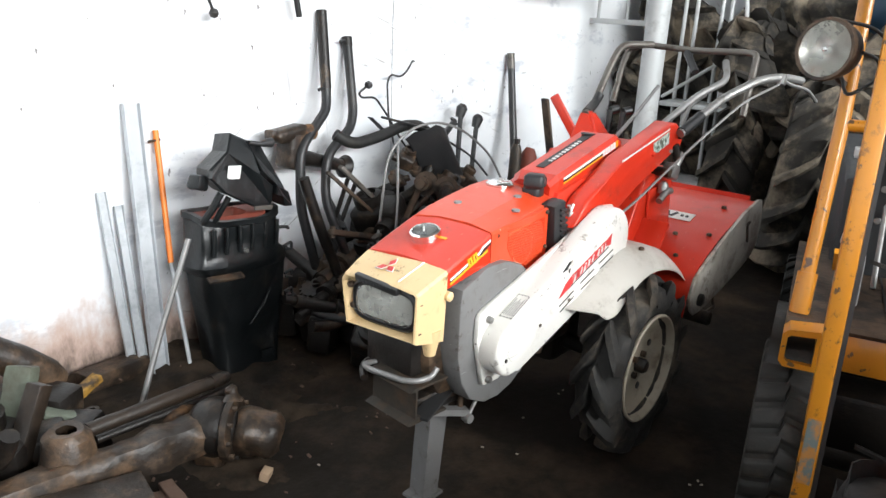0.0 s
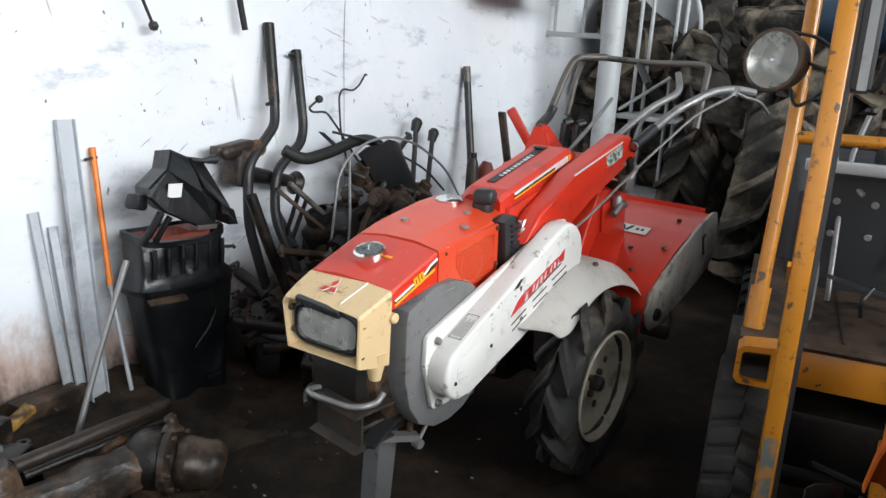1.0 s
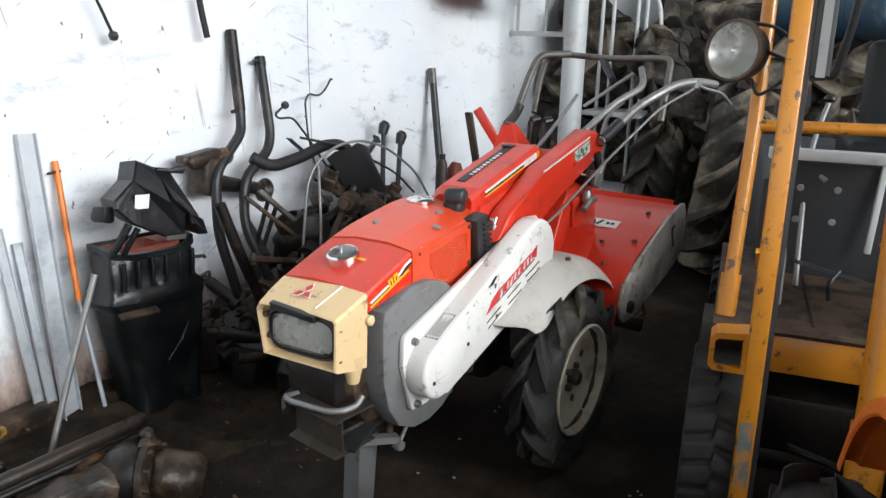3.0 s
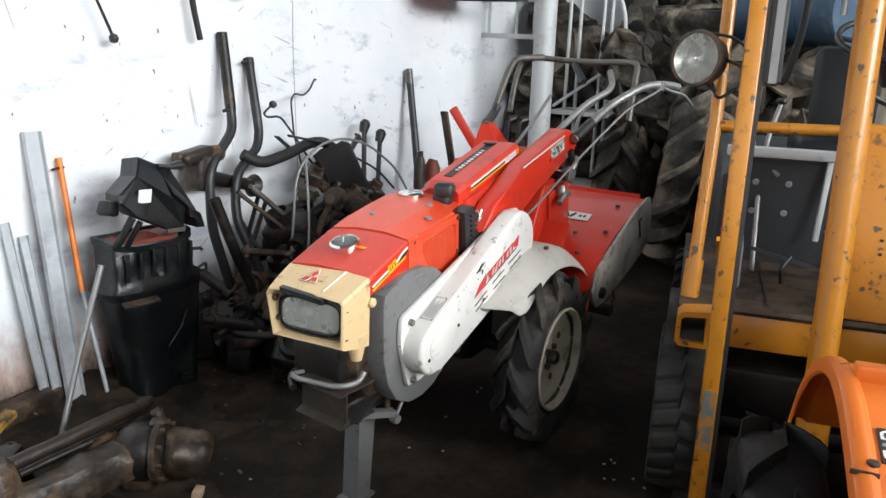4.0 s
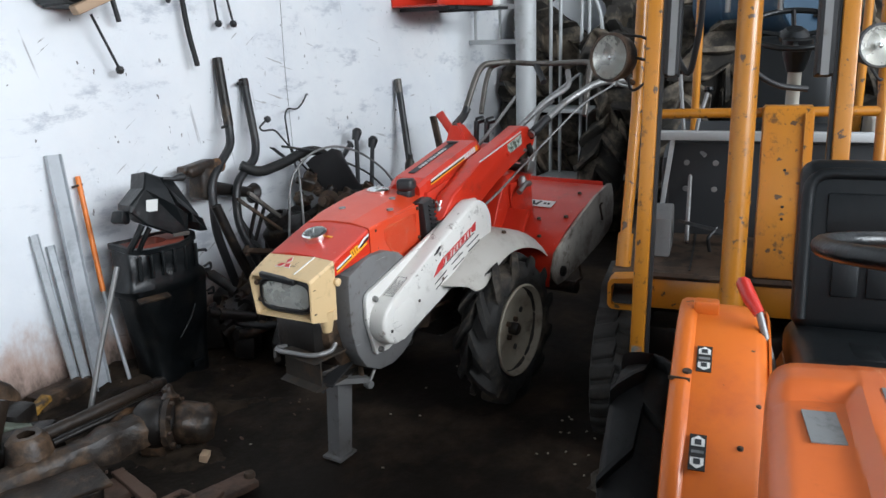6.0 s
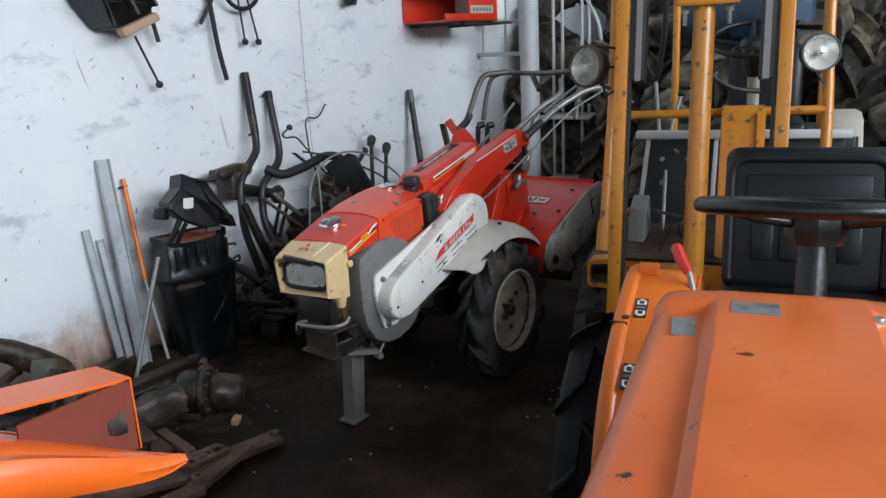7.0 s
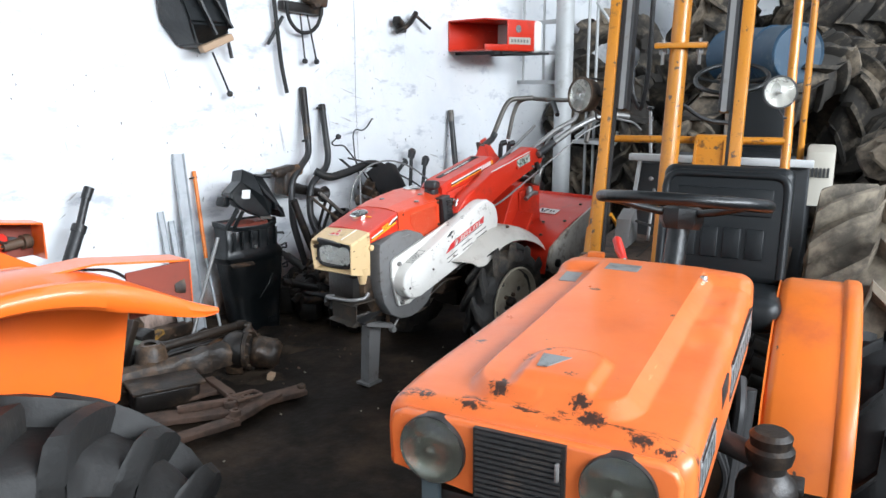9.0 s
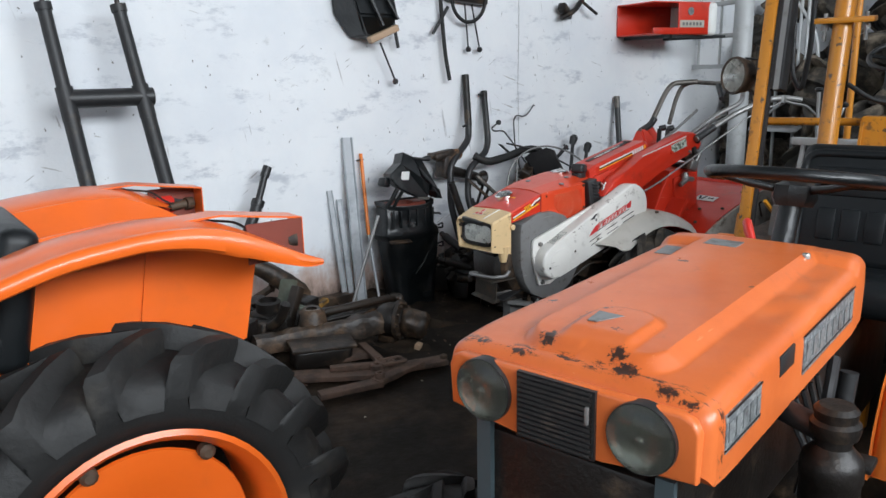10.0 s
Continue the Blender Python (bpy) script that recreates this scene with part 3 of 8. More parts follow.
box(bm, (-5.75, -4.65, 2.6), (0.2, 4.5, 5.2))
box(bm, (-5.75, 2.1, 2.6), (0.2, 1.5, 5.2))
box(bm, (-5.75, -0.5, 4.4), (0.2, 3.7, 1.6))
structure("wall_west", bm, "wall", "limewashed wall with the open gate")
bm = B()
for x0, x1, y0, y1 in ((-5.9, -0.5, -7.1, 3.1), (6.5, 8.9, -7.1, 3.1), (-0.5, 6.5, -7.1, -3.0), (-0.5, 6.5, -1.2, 3.1)):
    box(bm, ((x0 + x1) / 2, (y0 + y1) / 2, 5.25), (x1 - x0, y1 - y0, 0.1))
structure("ceiling", bm, "roof", "metal sheet roof with a roof light")

# column and wall ladder
single("column", lathe(B(), [(0, 0), (0.075, 0), (0.075, 5.2), (0, 5.2)], (4.97, 2.3, 0), "z", 28), "pole", "grey painted round steel column", "column")


# ---- power tiller ----
tiller = thing("power_tiller", pose(1.475, 1.48, 0, 0, 0, -1.0), "red two-wheel power tiller with beige nose on a front stand", "tractor")
tp = lambda name, bm, mat, parent=tiller, label="", smooth=True: part(name, bm, mat, parent, label, smooth)
SWUNG = pose(0, 0.010, 0, 0, 0, -6.4)  # the handlebars and the front stand are swung a little to one side


def swung(name, bm, mat, parent=tiller, label="", smooth=True):
    ob = part(name, bm, mat, parent, label, smooth)
    if parent is tiller:
        ob.matrix_local = SWUNG
    return ob


def nose_ring(x, k, z0, z1, left=0.134, right=-0.150):
    """A section of the nose: level right shoulder, ridge, broad top that falls to the left."""
    c = (left + right) / 2
    pts = [(right + 0.004, z0 + 0.010), (left - 0.020, z0 - 0.002), (left, z1 - 0.030), (left - 0.012, z1 - 0.012), (-0.070, z1 + 0.002), (right + 0.006, z1 - 0.002), (right, z1 - 0.010)]
    return [Vector((x, c + (y - c) * k, (z0 + z1) / 2 + (z - (z0 + z1) / 2) * k)) for y, z in pts]


# beige headlamp housing: recessed front inside a thin rim, ridge along the top
bm = B()
loft(bm, [nose_ring(0.004, 0.80, 0.606, 0.757), nose_ring(-0.018, 0.905, 0.604, 0.757), nose_ring(-0.026, 0.925, 0.604, 0.757), nose_ring(-0.029, 0.955, 0.604, 0.757), nose_ring(-0.027, 0.985, 0.604, 0.757), nose_ring(-0.022, 1.0, 0.602, 0.759),
          nose_ring(0.03, 1.0, 0.590, 0.777, 0.146, -0.151), nose_ring(0.088, 1.0, 0.580, 0.796, 0.156, -0.152)])
bmesh.ops.bevel(bm, geom=[e for e in bm.edges if e.calc_face_angle(0) > 0.6], offset=0.0025, segments=2, affect="EDGES")
tp("headlamp_housing", bm, "beige", label="beige painted headlamp housing").data.set_sharp_from_angle(angle=radians(9))
tp("ridge_stripe", bar(B(), (-0.012, -0.0655, 0.7655), (0.086, -0.070, 0.7985), 0.004, 0.0025), "white_sticker")


def pillow(x, w, h, c=(-0.020, 0.686), n=40, power=4.2):
    """A ring of a rounded rectangle in a plane across the machine, leaning a little to the left."""
    ring = []
    for k in range(n):
        a = k * math.tau / n
        ca, sa = math.cos(a), math.sin(a)
        y = w * math.copysign(abs(ca) ** (2 / power), ca)
        ring.append(Vector((x, c[0] + y, c[1] + h * math.copysign(abs(sa) ** (2 / power), sa) - 0.04 * y)))
    return ring


bm = B()
loft(bm, [pillow(0.010, 0.108, 0.050), pillow(-0.014, 0.110, 0.051), pillow(-0.018, 0.1065, 0.0485), pillow(-0.016, 0.104, 0.0465), pillow(-0.002, 0.102, 0.045), pillow(0.002, 0.04, 0.017)])
lamp = tp("headlamp", bm, "black", label="rectangular headlamp with ribbed glass")
tp("reflector", loft(B(), [pillow(-0.0125, 0.1015, 0.0445), pillow(-0.010, 0.094, 0.039), pillow(-0.006, 0.075, 0.030), pillow(-0.0042, 0.04, 0.015), pillow(-0.0035, 0.012, 0.006)]), "lamp_mirror", lamp)
tp("bulb_cap", lathe(B(), [(0, -0.012), (0.012, -0.011), (0.014, -0.008), (0.013, -0.003), (0, -0.003)], (0, -0.020, 0.686), "x", 18), "bright_chrome", lamp)
tp("lens", loft(B(), [pillow(-0.015, 0.102, 0.045), pillow(-0.020, 0.100, 0.0435), pillow(-0.025, 0.094, 0.040), pillow(-0.029, 0.080, 0.033), pillow(-0.0315, 0.055, 0.023), pillow(-0.0320, 0.02, 0.009), pillow(-0.0300, 0.02, 0.009), pillow(-0.0295, 0.055, 0.023), pillow(-0.027, 0.080, 0.033), pillow(-0.023, 0.094, 0.0395), pillow(-0.013, 0.100, 0.0435)]), "lamp_glass", lamp).visible_shadow = False
tp("gasket", loft(B(), [pillow(0.008, 0.119, 0.061), pillow(-0.016, 0.118, 0.060), pillow(-0.020, 0.113, 0.054), pillow(0.006, 0.110, 0.050)]), "black", lamp)
for y, z in ((0.110, 0.712), (0.098, 0.655), (-0.141, 0.722), (-0.139, 0.640)):
    tp("screw", disc_bolt(B(), (-0.006, y, z), "x", 0.009, 0.014, -1), "rust")
strip = tp("name_strip", box(B(), (-0.028, -0.004, 0.7475), (0.016, 0.152, 0.021), (3, -14, 0), 0.003), "black", label="black strip with worn raised letters")
for i in range(10):
    tp("letter_bar", box(B(), (-0.0362, 0.054 - i * 0.0125, 0.7435 + i * 0.0006), (0.002, 0.0075, 0.0085), (3, -14, 0)), "grey_panel", strip)
slope = (0.796 - 0.759) / 0.110
for k in range(3):  # three red lozenges on the sloped top, edged in white
    for size, lift, mat in ((1.14, 0.0004, "white_sticker"), (1.0, 0.0012, "red_ink")):
        a = radians(120 * k)
        d, s = Vector((math.cos(a), math.sin(a))), Vector((-math.sin(a), math.cos(a)))
        pts = [d * 0.0015, d * 0.017 + s * 0.0105 * size, d * 0.034 * size, d * 0.017 - s * 0.0105 * size]
        low = [Vector((0.033 + p.x, 0.012 + p.y, 0.777 + (0.003 + p.x) * slope - (p.y + 0.082) * 0.045 + 0.004 + lift)) for p in pts]
        tp("lozenge", loft(B(), [low, [p + Vector((-0.001, 0, 0.0016)) for p in low]]), mat)
tp("nose_lug", lathe(B(), [(0, -0.032), (0.016, -0.032), (0.024, 0.005), (0.03, 0.045), (0, 0.045)], (0.058, -0.126, 0.585), "z", 14), "beige")
tp("nose_knob", lathe(B(), [(0, 0.006), (0.014, 0.006), (0.014, -0.010), (0.009, -0.014), (0, -0.014)], (0.092, -0.151, 0.722), "y", 14), "beige")


def hood_ring(x, right, left, ridge, z_left, z_ridge, z_right, low):
    """A section of the hood: crisp right edge, ridge, nearly flat top that rounds off to the left."""
    return [Vector((x, y, z)) for y, z in ((right - 0.003, low), (right, z_right - 0.010), (right + 0.004, z_right - 0.002), (ridge, z_ridge), ((ridge + left) / 2, (z_ridge + z_left) / 2 + 0.008), (left - 0.020, z_left + 0.004), (left - 0.004, z_left - 0.006), (left, z_left - 0.022), (left, low))]


bm = B()
loft(bm, [hood_ring(0.090, -0.148, 0.156, -0.070, 0.783, 0.799, 0.795, 0.742), hood_ring(0.18, -0.149, 0.157, -0.070, 0.815, 0.832, 0.828, 0.757), hood_ring(0.276, -0.150, 0.158, -0.068, 0.848, 0.868, 0.862, 0.774)])
tp("front_hood", bm, "red", label="glossy red front hood with gauge").data.set_sharp_from_angle(angle=radians(9))
bm = B()
loft(bm, [hood_ring(0.278, -0.144, 0.150, -0.066, 0.840, 0.860, 0.854, 0.70), hood_ring(0.2845, -0.144, 0.150, -0.066, 0.842, 0.862, 0.856, 0.70)])
tp("hood_seal", bm, "ink")
bm = B()
loft(bm, [hood_ring(0.286, -0.147, 0.158, -0.066, 0.851, 0.872, 0.862, 0.70), hood_ring(0.36, -0.140, 0.158, -0.060, 0.873, 0.882, 0.866, 0.66), hood_ring(0.46, -0.132, 0.158, -0.052, 0.891, 0.894, 0.873, 0.66), hood_ring(0.56, -0.124, 0.160, -0.044, 0.905, 0.902, 0.881, 0.66),
          hood_ring(0.64, -0.116, 0.160, -0.040, 0.910, 0.904, 0.884, 0.68), hood_ring(0.70, -0.110, 0.158, -0.040, 0.905, 0.898, 0.880, 0.70), hood_ring(0.735, -0.105, 0.155, -0.040, 0.888, 0.882, 0.866, 0.72)])
tp("fuel_tank", bm, "red_hood", label="faded red fuel tank hood").data.set_sharp_from_angle(angle=radians(11))
gauge = tp("gauge", lathe(B(), [(0, -0.02), (0.041, -0.02), (0.041, 0.010), (0.045, 0.012), (0.045, 0.024), (0.039, 0.029), (0.036, 0.025), (0, 0.025)], (0, 0, 0), "z", 32), "bright_chrome", label="round chrome-rimmed temperature gauge")
gauge.location, gauge.rotation_euler = (0.186, 0.012, 0.829), (0, radians(-14), 0)
tp("dial", lathe(B(), [(0, 0.0245), (0.036, 0.0245), (0.036, 0.0262), (0, 0.0262)], (0, 0, 0), "z", 24), "dark_steel", gauge)
tp("needle", box(B(), (0.004, 0.006, 0.0270), (0.030, 0.003, 0.0012), (0, 0, 40)), "white_sticker", gauge)
tp("gauge_glass", lathe(B(), [(0, 0.0300), (0.024, 0.0292), (0.037, 0.0275), (0.037, 0.0285), (0.024, 0.0302), (0, 0.0310)], (0, 0, 0), "z", 28), "clear_lens", gauge).visible_shadow = False
tp("gauge_mark", box(B(), (0.196, -0.043, 0.8395), (0.010, 0.026, 0.0015), (0, -19, 0)), "amber_ink")
cap = tp("fuel_cap", lathe(B(), [(0, -0.016), (0.040, -0.016), (0.046, -0.002), (0.046, 0.007), (0.038, 0.013), (0.018, 0.016), (0, 0.016)], (0.620, 0.068, 0.912), "z", 28), "bright_chrome", label="domed metal fuel cap")
tp("cap_rib", box(B(), (0.620, 0.068, 0.9275), (0.060, 0.016, 0.007), (0, 0, 30), 0.003), "chrome", cap)
for x, y, z in ((0.392, 0.062, 0.888), (0.560, -0.044, 0.901), (0.47, -0.10, 0.882)):
    tp("bolt", disc_bolt(B(), (x, y, z), "z", 0.013, 0.007), "grey_tube")
stack = B()
box(stack, (0.655, -0.040, 0.905), (0.062, 0.062, 0.05), (0, 0, 10), 0.016, 3)
box(stack, (0.648, -0.048, 0.942), (0.080, 0.066, 0.048), (0, 6, 25), 0.014, 3)
stub = tp("exhaust_stub", stack, "black", label="square black exhaust outlet")
tp("outlet_hole", box(B(), (0.6605, -0.0775, 0.942), (0.052, 0.008, 0.028), (0, 6, 25), 0.002), "ink", stub)

# side panel with mesh, and louvred silencer
SIDE_Y = -0.130
panel = tp("side_panel", prism(B(), [(0.292, 0.755), (0.292, 0.852), (0.345, 0.862), (0.600, 0.878), (0.606, 0.74), (0.585, 0.69), (0.47, 0.66), (0.36, 0.70)], SIDE_Y - 0.008, SIDE_Y + 0.008, bevel=0.004), "red_hood", label="orange-red side panel")
MESH = [(0.378, 0.828), (0.400, 0.840), (0.545, 0.853), (0.558, 0.845), (0.570, 0.80), (0.578, 0.735), (0.520, 0.700), (0.410, 0.752), (0.378, 0.795)]
screen = tp("mesh_screen", prism(B(), MESH, SIDE_Y - 0.0090, SIDE_Y - 0.006), "mesh", label="perforated orange air screen")
bm = B()
for i in range(27):
    x = 0.382 + i * 0.0074
    lo = 0.795 - (x - 0.378) * 1.34 if x < 0.410 else 0.752 - (x - 0.410) * 0.473 if x < 0.52 else 0.700 + (x - 0.52) * 0.6
    bar(bm, (x, SIDE_Y - 0.0100, lo), (x, SIDE_Y - 0.0100, min(0.853, 0.828 + (x - 0.378) * 0.16)), 0.0026, 0.0022)
for i in range(18):
    z = 0.708 + i * 0.0080
    x0 = 0.380 if z > 0.795 else 0.378 + (0.795 - z) / 1.34 if z > 0.752 else 0.410 + (0.752 - z) / 0.473
    bar(bm, (x0, SIDE_Y - 0.0100, z), (0.574 - max(0.0, z - 0.80) * 0.4, SIDE_Y - 0.0100, z), 0.0026, 0.0022)
tp("wire", bm, "red_hood", screen)
tp("fan_shadow", lathe(B(), [(0.0, 0.0), (0.050, 0.0), (0.055, -0.003), (0.055, 0.004), (0.0, 0.004)], (0.462, SIDE_Y - 0.0082, 0.782), "y", 28), "faded_mesh", screen, "round worn patch in the screen")
for x, z in ((0.330, 0.775), (0.588, 0.868), (0.592, 0.755), (0.325, 0.842)):
    tp("panel_screw", disc_bolt(B(), (x, SIDE_Y - 0.008, z), "y", 0.007, 0.006, -1), "rust")
muffler = tp("silencer", prism(B(), [(0.602, 0.884), (0.668, 0.896), (0.688, 0.79), (0.694, 0.745), (0.66, 0.70), (0.628, 0.712)], -0.158, -0.10, bevel=0.008), "black", label="black louvred silencer guard")
for i in range(8):
    tp("louvre", box(B(), (0.664 - (i - 3.5) * 0.0030, -0.162, 0.745 + i * 0.0175), (0.040, 0.008, 0.006), (28, 6, 0)), "dark_steel", muffler)
bm = B()
tube(bm, [(0.72, -0.10, 0.73), (0.73, -0.105, 0.82), (0.735, -0.10, 0.87)], 0.018, 10, 0.03)
tube(bm, [(0.80, -0.10, 0.70), (0.80, -0.10, 0.86)], 0.012, 8)
box(bm, (0.79, -0.02, 0.82), (0.15, 0.12, 0.16), bevel=0.015)
tp("engine_head", bm, "iron", label="oily engine head")
bm = B()
tube(bm, [(0.735, -0.137, 0.77), (0.738, -0.137, 0.825), (0.740, -0.135, 0.842)], 0.014, 10)
tube(bm, [(0.724, -0.137, 0.866), (0.740, -0.135, 0.842), (0.757, -0.135, 0.864)], 0.006, 8)
tp("wing_nut_bolt", bm, "chrome")


# decals on the side of the hood
def on_hood(x, z, out=0.0018):
    return (x, -0.1495 - (x - 0.09) * 0.010 - out, z)


for mat, x0, z0, x1, z1, w in (("amber_ink", 0.100, 0.7530, 0.262, 0.8150, 0.007), ("ink", 0.100, 0.7595, 0.205, 0.7995, 0.003), ("white_sticker", 0.100, 0.7645, 0.176, 0.7940, 0.006), ("white_sticker", 0.205, 0.8080, 0.222, 0.8130, 0.006), ("white_sticker", 0.222, 0.8130, 0.240, 0.8290, 0.007), ("white_sticker", 0.240, 0.8290, 0.272, 0.8420, 0.007), ("ink", 0.226, 0.8080, 0.272, 0.8330, 0.006)):
    tp("stripe", bar(B(), on_hood(x0, z0), on_hood(x1, z1), 0.0022, w), mat)
for x, z in ((0.182, 0.7985), (0.204, 0.8070)):
    plate = tp("emblem_bar", box(B(), on_hood(x, z, 0.0026), (0.019, 0.003, 0.024), (0, -21, 0)), "amber_ink")
    tp("emblem_mark", box(B(), on_hood(x, z, 0.0040), (0.003, 0.002, 0.014), (0, -21, 0)), "ink", plate)
plate = tp("model_plate", box(B(), (0.318, -0.1395, 0.832), (0.050, 0.002, 0.034), (0, -22, 2)), "ink")
tp("plate_edge", box(B(), (0.316, -0.1405, 0.847), (0.050, 0.002, 0.007), (0, -22, 2)), "white_sticker", plate)
for i in range(4):
    tp("letter_bar", box(B(), (0.301 + i * 0.0105, -0.1412, 0.820 + i * 0.0042), (0.0065, 0.002, 0.014), (0, -22, 2)), "white_sticker", plate)

# grey guard, pulley housing and white belt cover
bm = B()
outline = [(0.132, 0.690), (0.140, 0.728), (0.252, 0.771), (0.345, 0.768), (0.425, 0.740), (0.49, 0.69), (0.56, 0.56), (0.53, 0.46), (0.475, 0.378), (0.42, 0.345), (0.35, 0.330), (0.28, 0.335), (0.205, 0.372), (0.158, 0.44), (0.134, 0.53)]
prism(bm, outline, -0.168, -0.060, bevel=0.007, seg=2)
tp("belt_guard", bm, "grey_paint", label="grey painted pulley guard")
bm = B()
lathe(bm, [(0, -0.075), (0.150, -0.075), (0.185, -0.062), (0.200, -0.035), (0.200, 0.02), (0.17, 0.05), (0, 0.05)], (0.285, -0.03, 0.515), "y", 40)
tp("flywheel_housing", bm, "oily_cast", label="brown greasy flywheel housing")
bm = B()
prism(bm, [(0.196, 0.56), (0.199, 0.634), (0.208, 0.646), (0.226, 0.653), (0.884, 0.850), (0.945, 0.843), (0.985, 0.80), (0.985, 0.70), (0.86, 0.615), (0.36, 0.432), (0.315, 0.407), (0.245, 0.411), (0.236, 0.420)], -0.186, -0.169, bevel=0.004)
tp("belt_cover_flange", bm, "cover_white")
bm = B()
prism(bm, stadium((0.288, 0.534), (0.838, 0.737), 0.083, 0.122, 14), -0.252, -0.180, bevel=0.012, seg=3)
cover = tp("belt_cover", bm, "cover_white", label="long white belt cover with chips and scratches")
tp("inspection_plate", prism(B(), stadium((0.300, 0.540), (0.345, 0.556), 0.046, 0.046), -0.2540, -0.250, bevel=0.0015), "cover_white", cover)
TILT = math.atan2(0.098, 0.317)


def on_cover(u, v, y=-0.2530):
    """A place on the belt cover's outer face: u along its length, v across it."""
    return (0.288 + math.cos(TILT) * u - math.sin(TILT) * v, y, 0.534 + math.sin(TILT) * u + math.cos(TILT) * v)


def face_bar(name, pts, mat, y=-0.2520, deep=0.0022, parent=None):
    return tp(name, prism(B(), pts, y - deep, y), mat, parent or cover)


LOW, HIGH = ((0.516, 0.630), (0.822, 0.738)), ((0.540, 0.676), (0.824, 0.777))


def on_band(u, v):
    """A place on the band: u from its left to its right end, v from its lower to its upper edge."""
    a = [LOW[0][k] + (LOW[1][k] - LOW[0][k]) * u for k in (0, 1)]
    b2 = [HIGH[0][k] + (HIGH[1][k] - HIGH[0][k]) * u for k in (0, 1)]
    return (a[0] + (b2[0] - a[0]) * v, a[1] + (b2[1] - a[1]) * v)


quad = lambda u0, v0, u1, v1: [on_band(u0, v0), on_band(u1, v0), on_band(u1, v1), on_band(u0, v1)]
face_bar("red_band", [on_band(0.0, 0.0), on_band(0.20, 0.02), on_band(0.185, 0.45), on_band(0.175, 0.98), on_band(0.05, 0.72)], "red_ink")
face_bar("red_band", [on_band(0.90, 0.30), on_band(1.0, 0.05), on_band(1.0, 1.0), on_band(0.88, 0.82)], "red_ink")
face_bar("band_edge", quad(0.17, -0.03, 0.96, 0.04), "ink")
u = 0.205
for i, w in enumerate((0.075, 0.025, 0.055, 0.060, 0.065, 0.060, 0.022, 0.060, 0.065, 0.022)):
    letter = face_bar("letter_bar", quad(u, 0.14, u + w, 0.92), "red_ink")
    if w > 0.03:
        face_bar("letter_gap", quad(u + w * 0.30, 0.32 if i % 3 else 0.14, u + w * 0.74, 0.62 if i % 3 else 0.60), "cover_white", -0.2540, parent=letter)
        face_bar("letter_gap", quad(u + w * (0.30 if i % 2 else 0.0), 0.72, u + w * (0.74 if i % 2 else 0.66), 0.80), "cover_white", -0.2540, parent=letter)
    u += w + 0.0165
for x0, z0, x1, z1 in ((0.522, 0.601, 0.601, 0.631), (0.530, 0.580, 0.606, 0.611), (0.640, 0.646, 0.721, 0.674), (0.649, 0.623, 0.731, 0.650), (0.760, 0.688, 0.844, 0.715), (0.766, 0.666, 0.851, 0.692)):
    face_bar("slot", [(x0, z0), (x1, z1), (x1 + 0.001, z1 + 0.0035), (x0 + 0.001, z0 + 0.0035)], "ink")
face_bar("scrape", [(0.521, 0.712), (0.548, 0.716), (0.570, 0.737), (0.560, 0.740)], "dark_steel")
face_bar("scrape", [(0.560, 0.702), (0.566, 0.700), (0.566, 0.716), (0.559, 0.716)], "ink")
CORNERS = [Vector(p) for p in ((0.2822, -0.1938, 0.6221), (0.2839, -0.2364, 0.6229), (0.3799, -0.2347, 0.6657), (0.3779, -0.1937, 0.6648))]
UP = Vector((-0.408, 0.0, 0.913))


def on_label(u, v, h=0.0):
    return CORNERS[0].lerp(CORNERS[3], u).lerp(CORNERS[1].lerp(CORNERS[2], u), v) + UP * h


def label_bar(name, u0, v0, u1, v1, mat, parent, h=0.0016):
    ring = [(u0, v0), (u1, v0), (u1, v1), (u0, v1)]
    return tp(name, loft(B(), [[on_label(u, v, k) for u, v in ring] for k in (h - 0.0012, h)]), mat, parent)


label = label_bar("instruction_label", 0, 0, 1, 1, "cover_white", cover)
for i in range(9):
    for v in (0.03, 0.93):
        label_bar("dash", i / 9, v, (i + 0.6) / 9, v + 0.06, "ink", label, 0.0024)
for i in range(4):
    for u in (0.01, 0.965):
        label_bar("dash", u, i / 4 + 0.04, u + 0.025, (i + 0.6) / 4 + 0.04, "ink", label, 0.0024)
for i in range(5):
    label_bar("text_bar", 0.10, 0.17 + i * 0.15, 0.80 - 0.12 * (i % 2), 0.22 + i * 0.15, "grey_paint", label, 0.0024)
for x, z in ((0.241, 0.622), (0.452, 0.679), (0.650, 0.758), (0.257, 0.428)):
    tp("bolt", disc_bolt(B(), (x, -0.186, z), "y", 0.011, 0.014, -1), "steel_bar", cover)
for u, v in ((-0.045, -0.010), (0.135, -0.004), (0.30, -0.015)):
    tp("screw", disc_bolt(B(), on_cover(u, v, -0.2515), "y", 0.006, 0.004, -1), "rust", cover)

# mudguards and wheels
OUTER = [(0.640, 0.572), (0.668, 0.565), (0.715, 0.565), (0.775, 0.602), (0.873, 0.643), (0.97, 0.652), (1.08, 0.636), (1.20, 0.594), (1.297, 0.525)]
INNER = [(0.560, 0.578), (0.610, 0.585), (0.68, 0.610), (0.76, 0.652), (0.87, 0.690), (0.98, 0.698), (1.10, 0.676), (1.22, 0.632), (1.34, 0.565)]


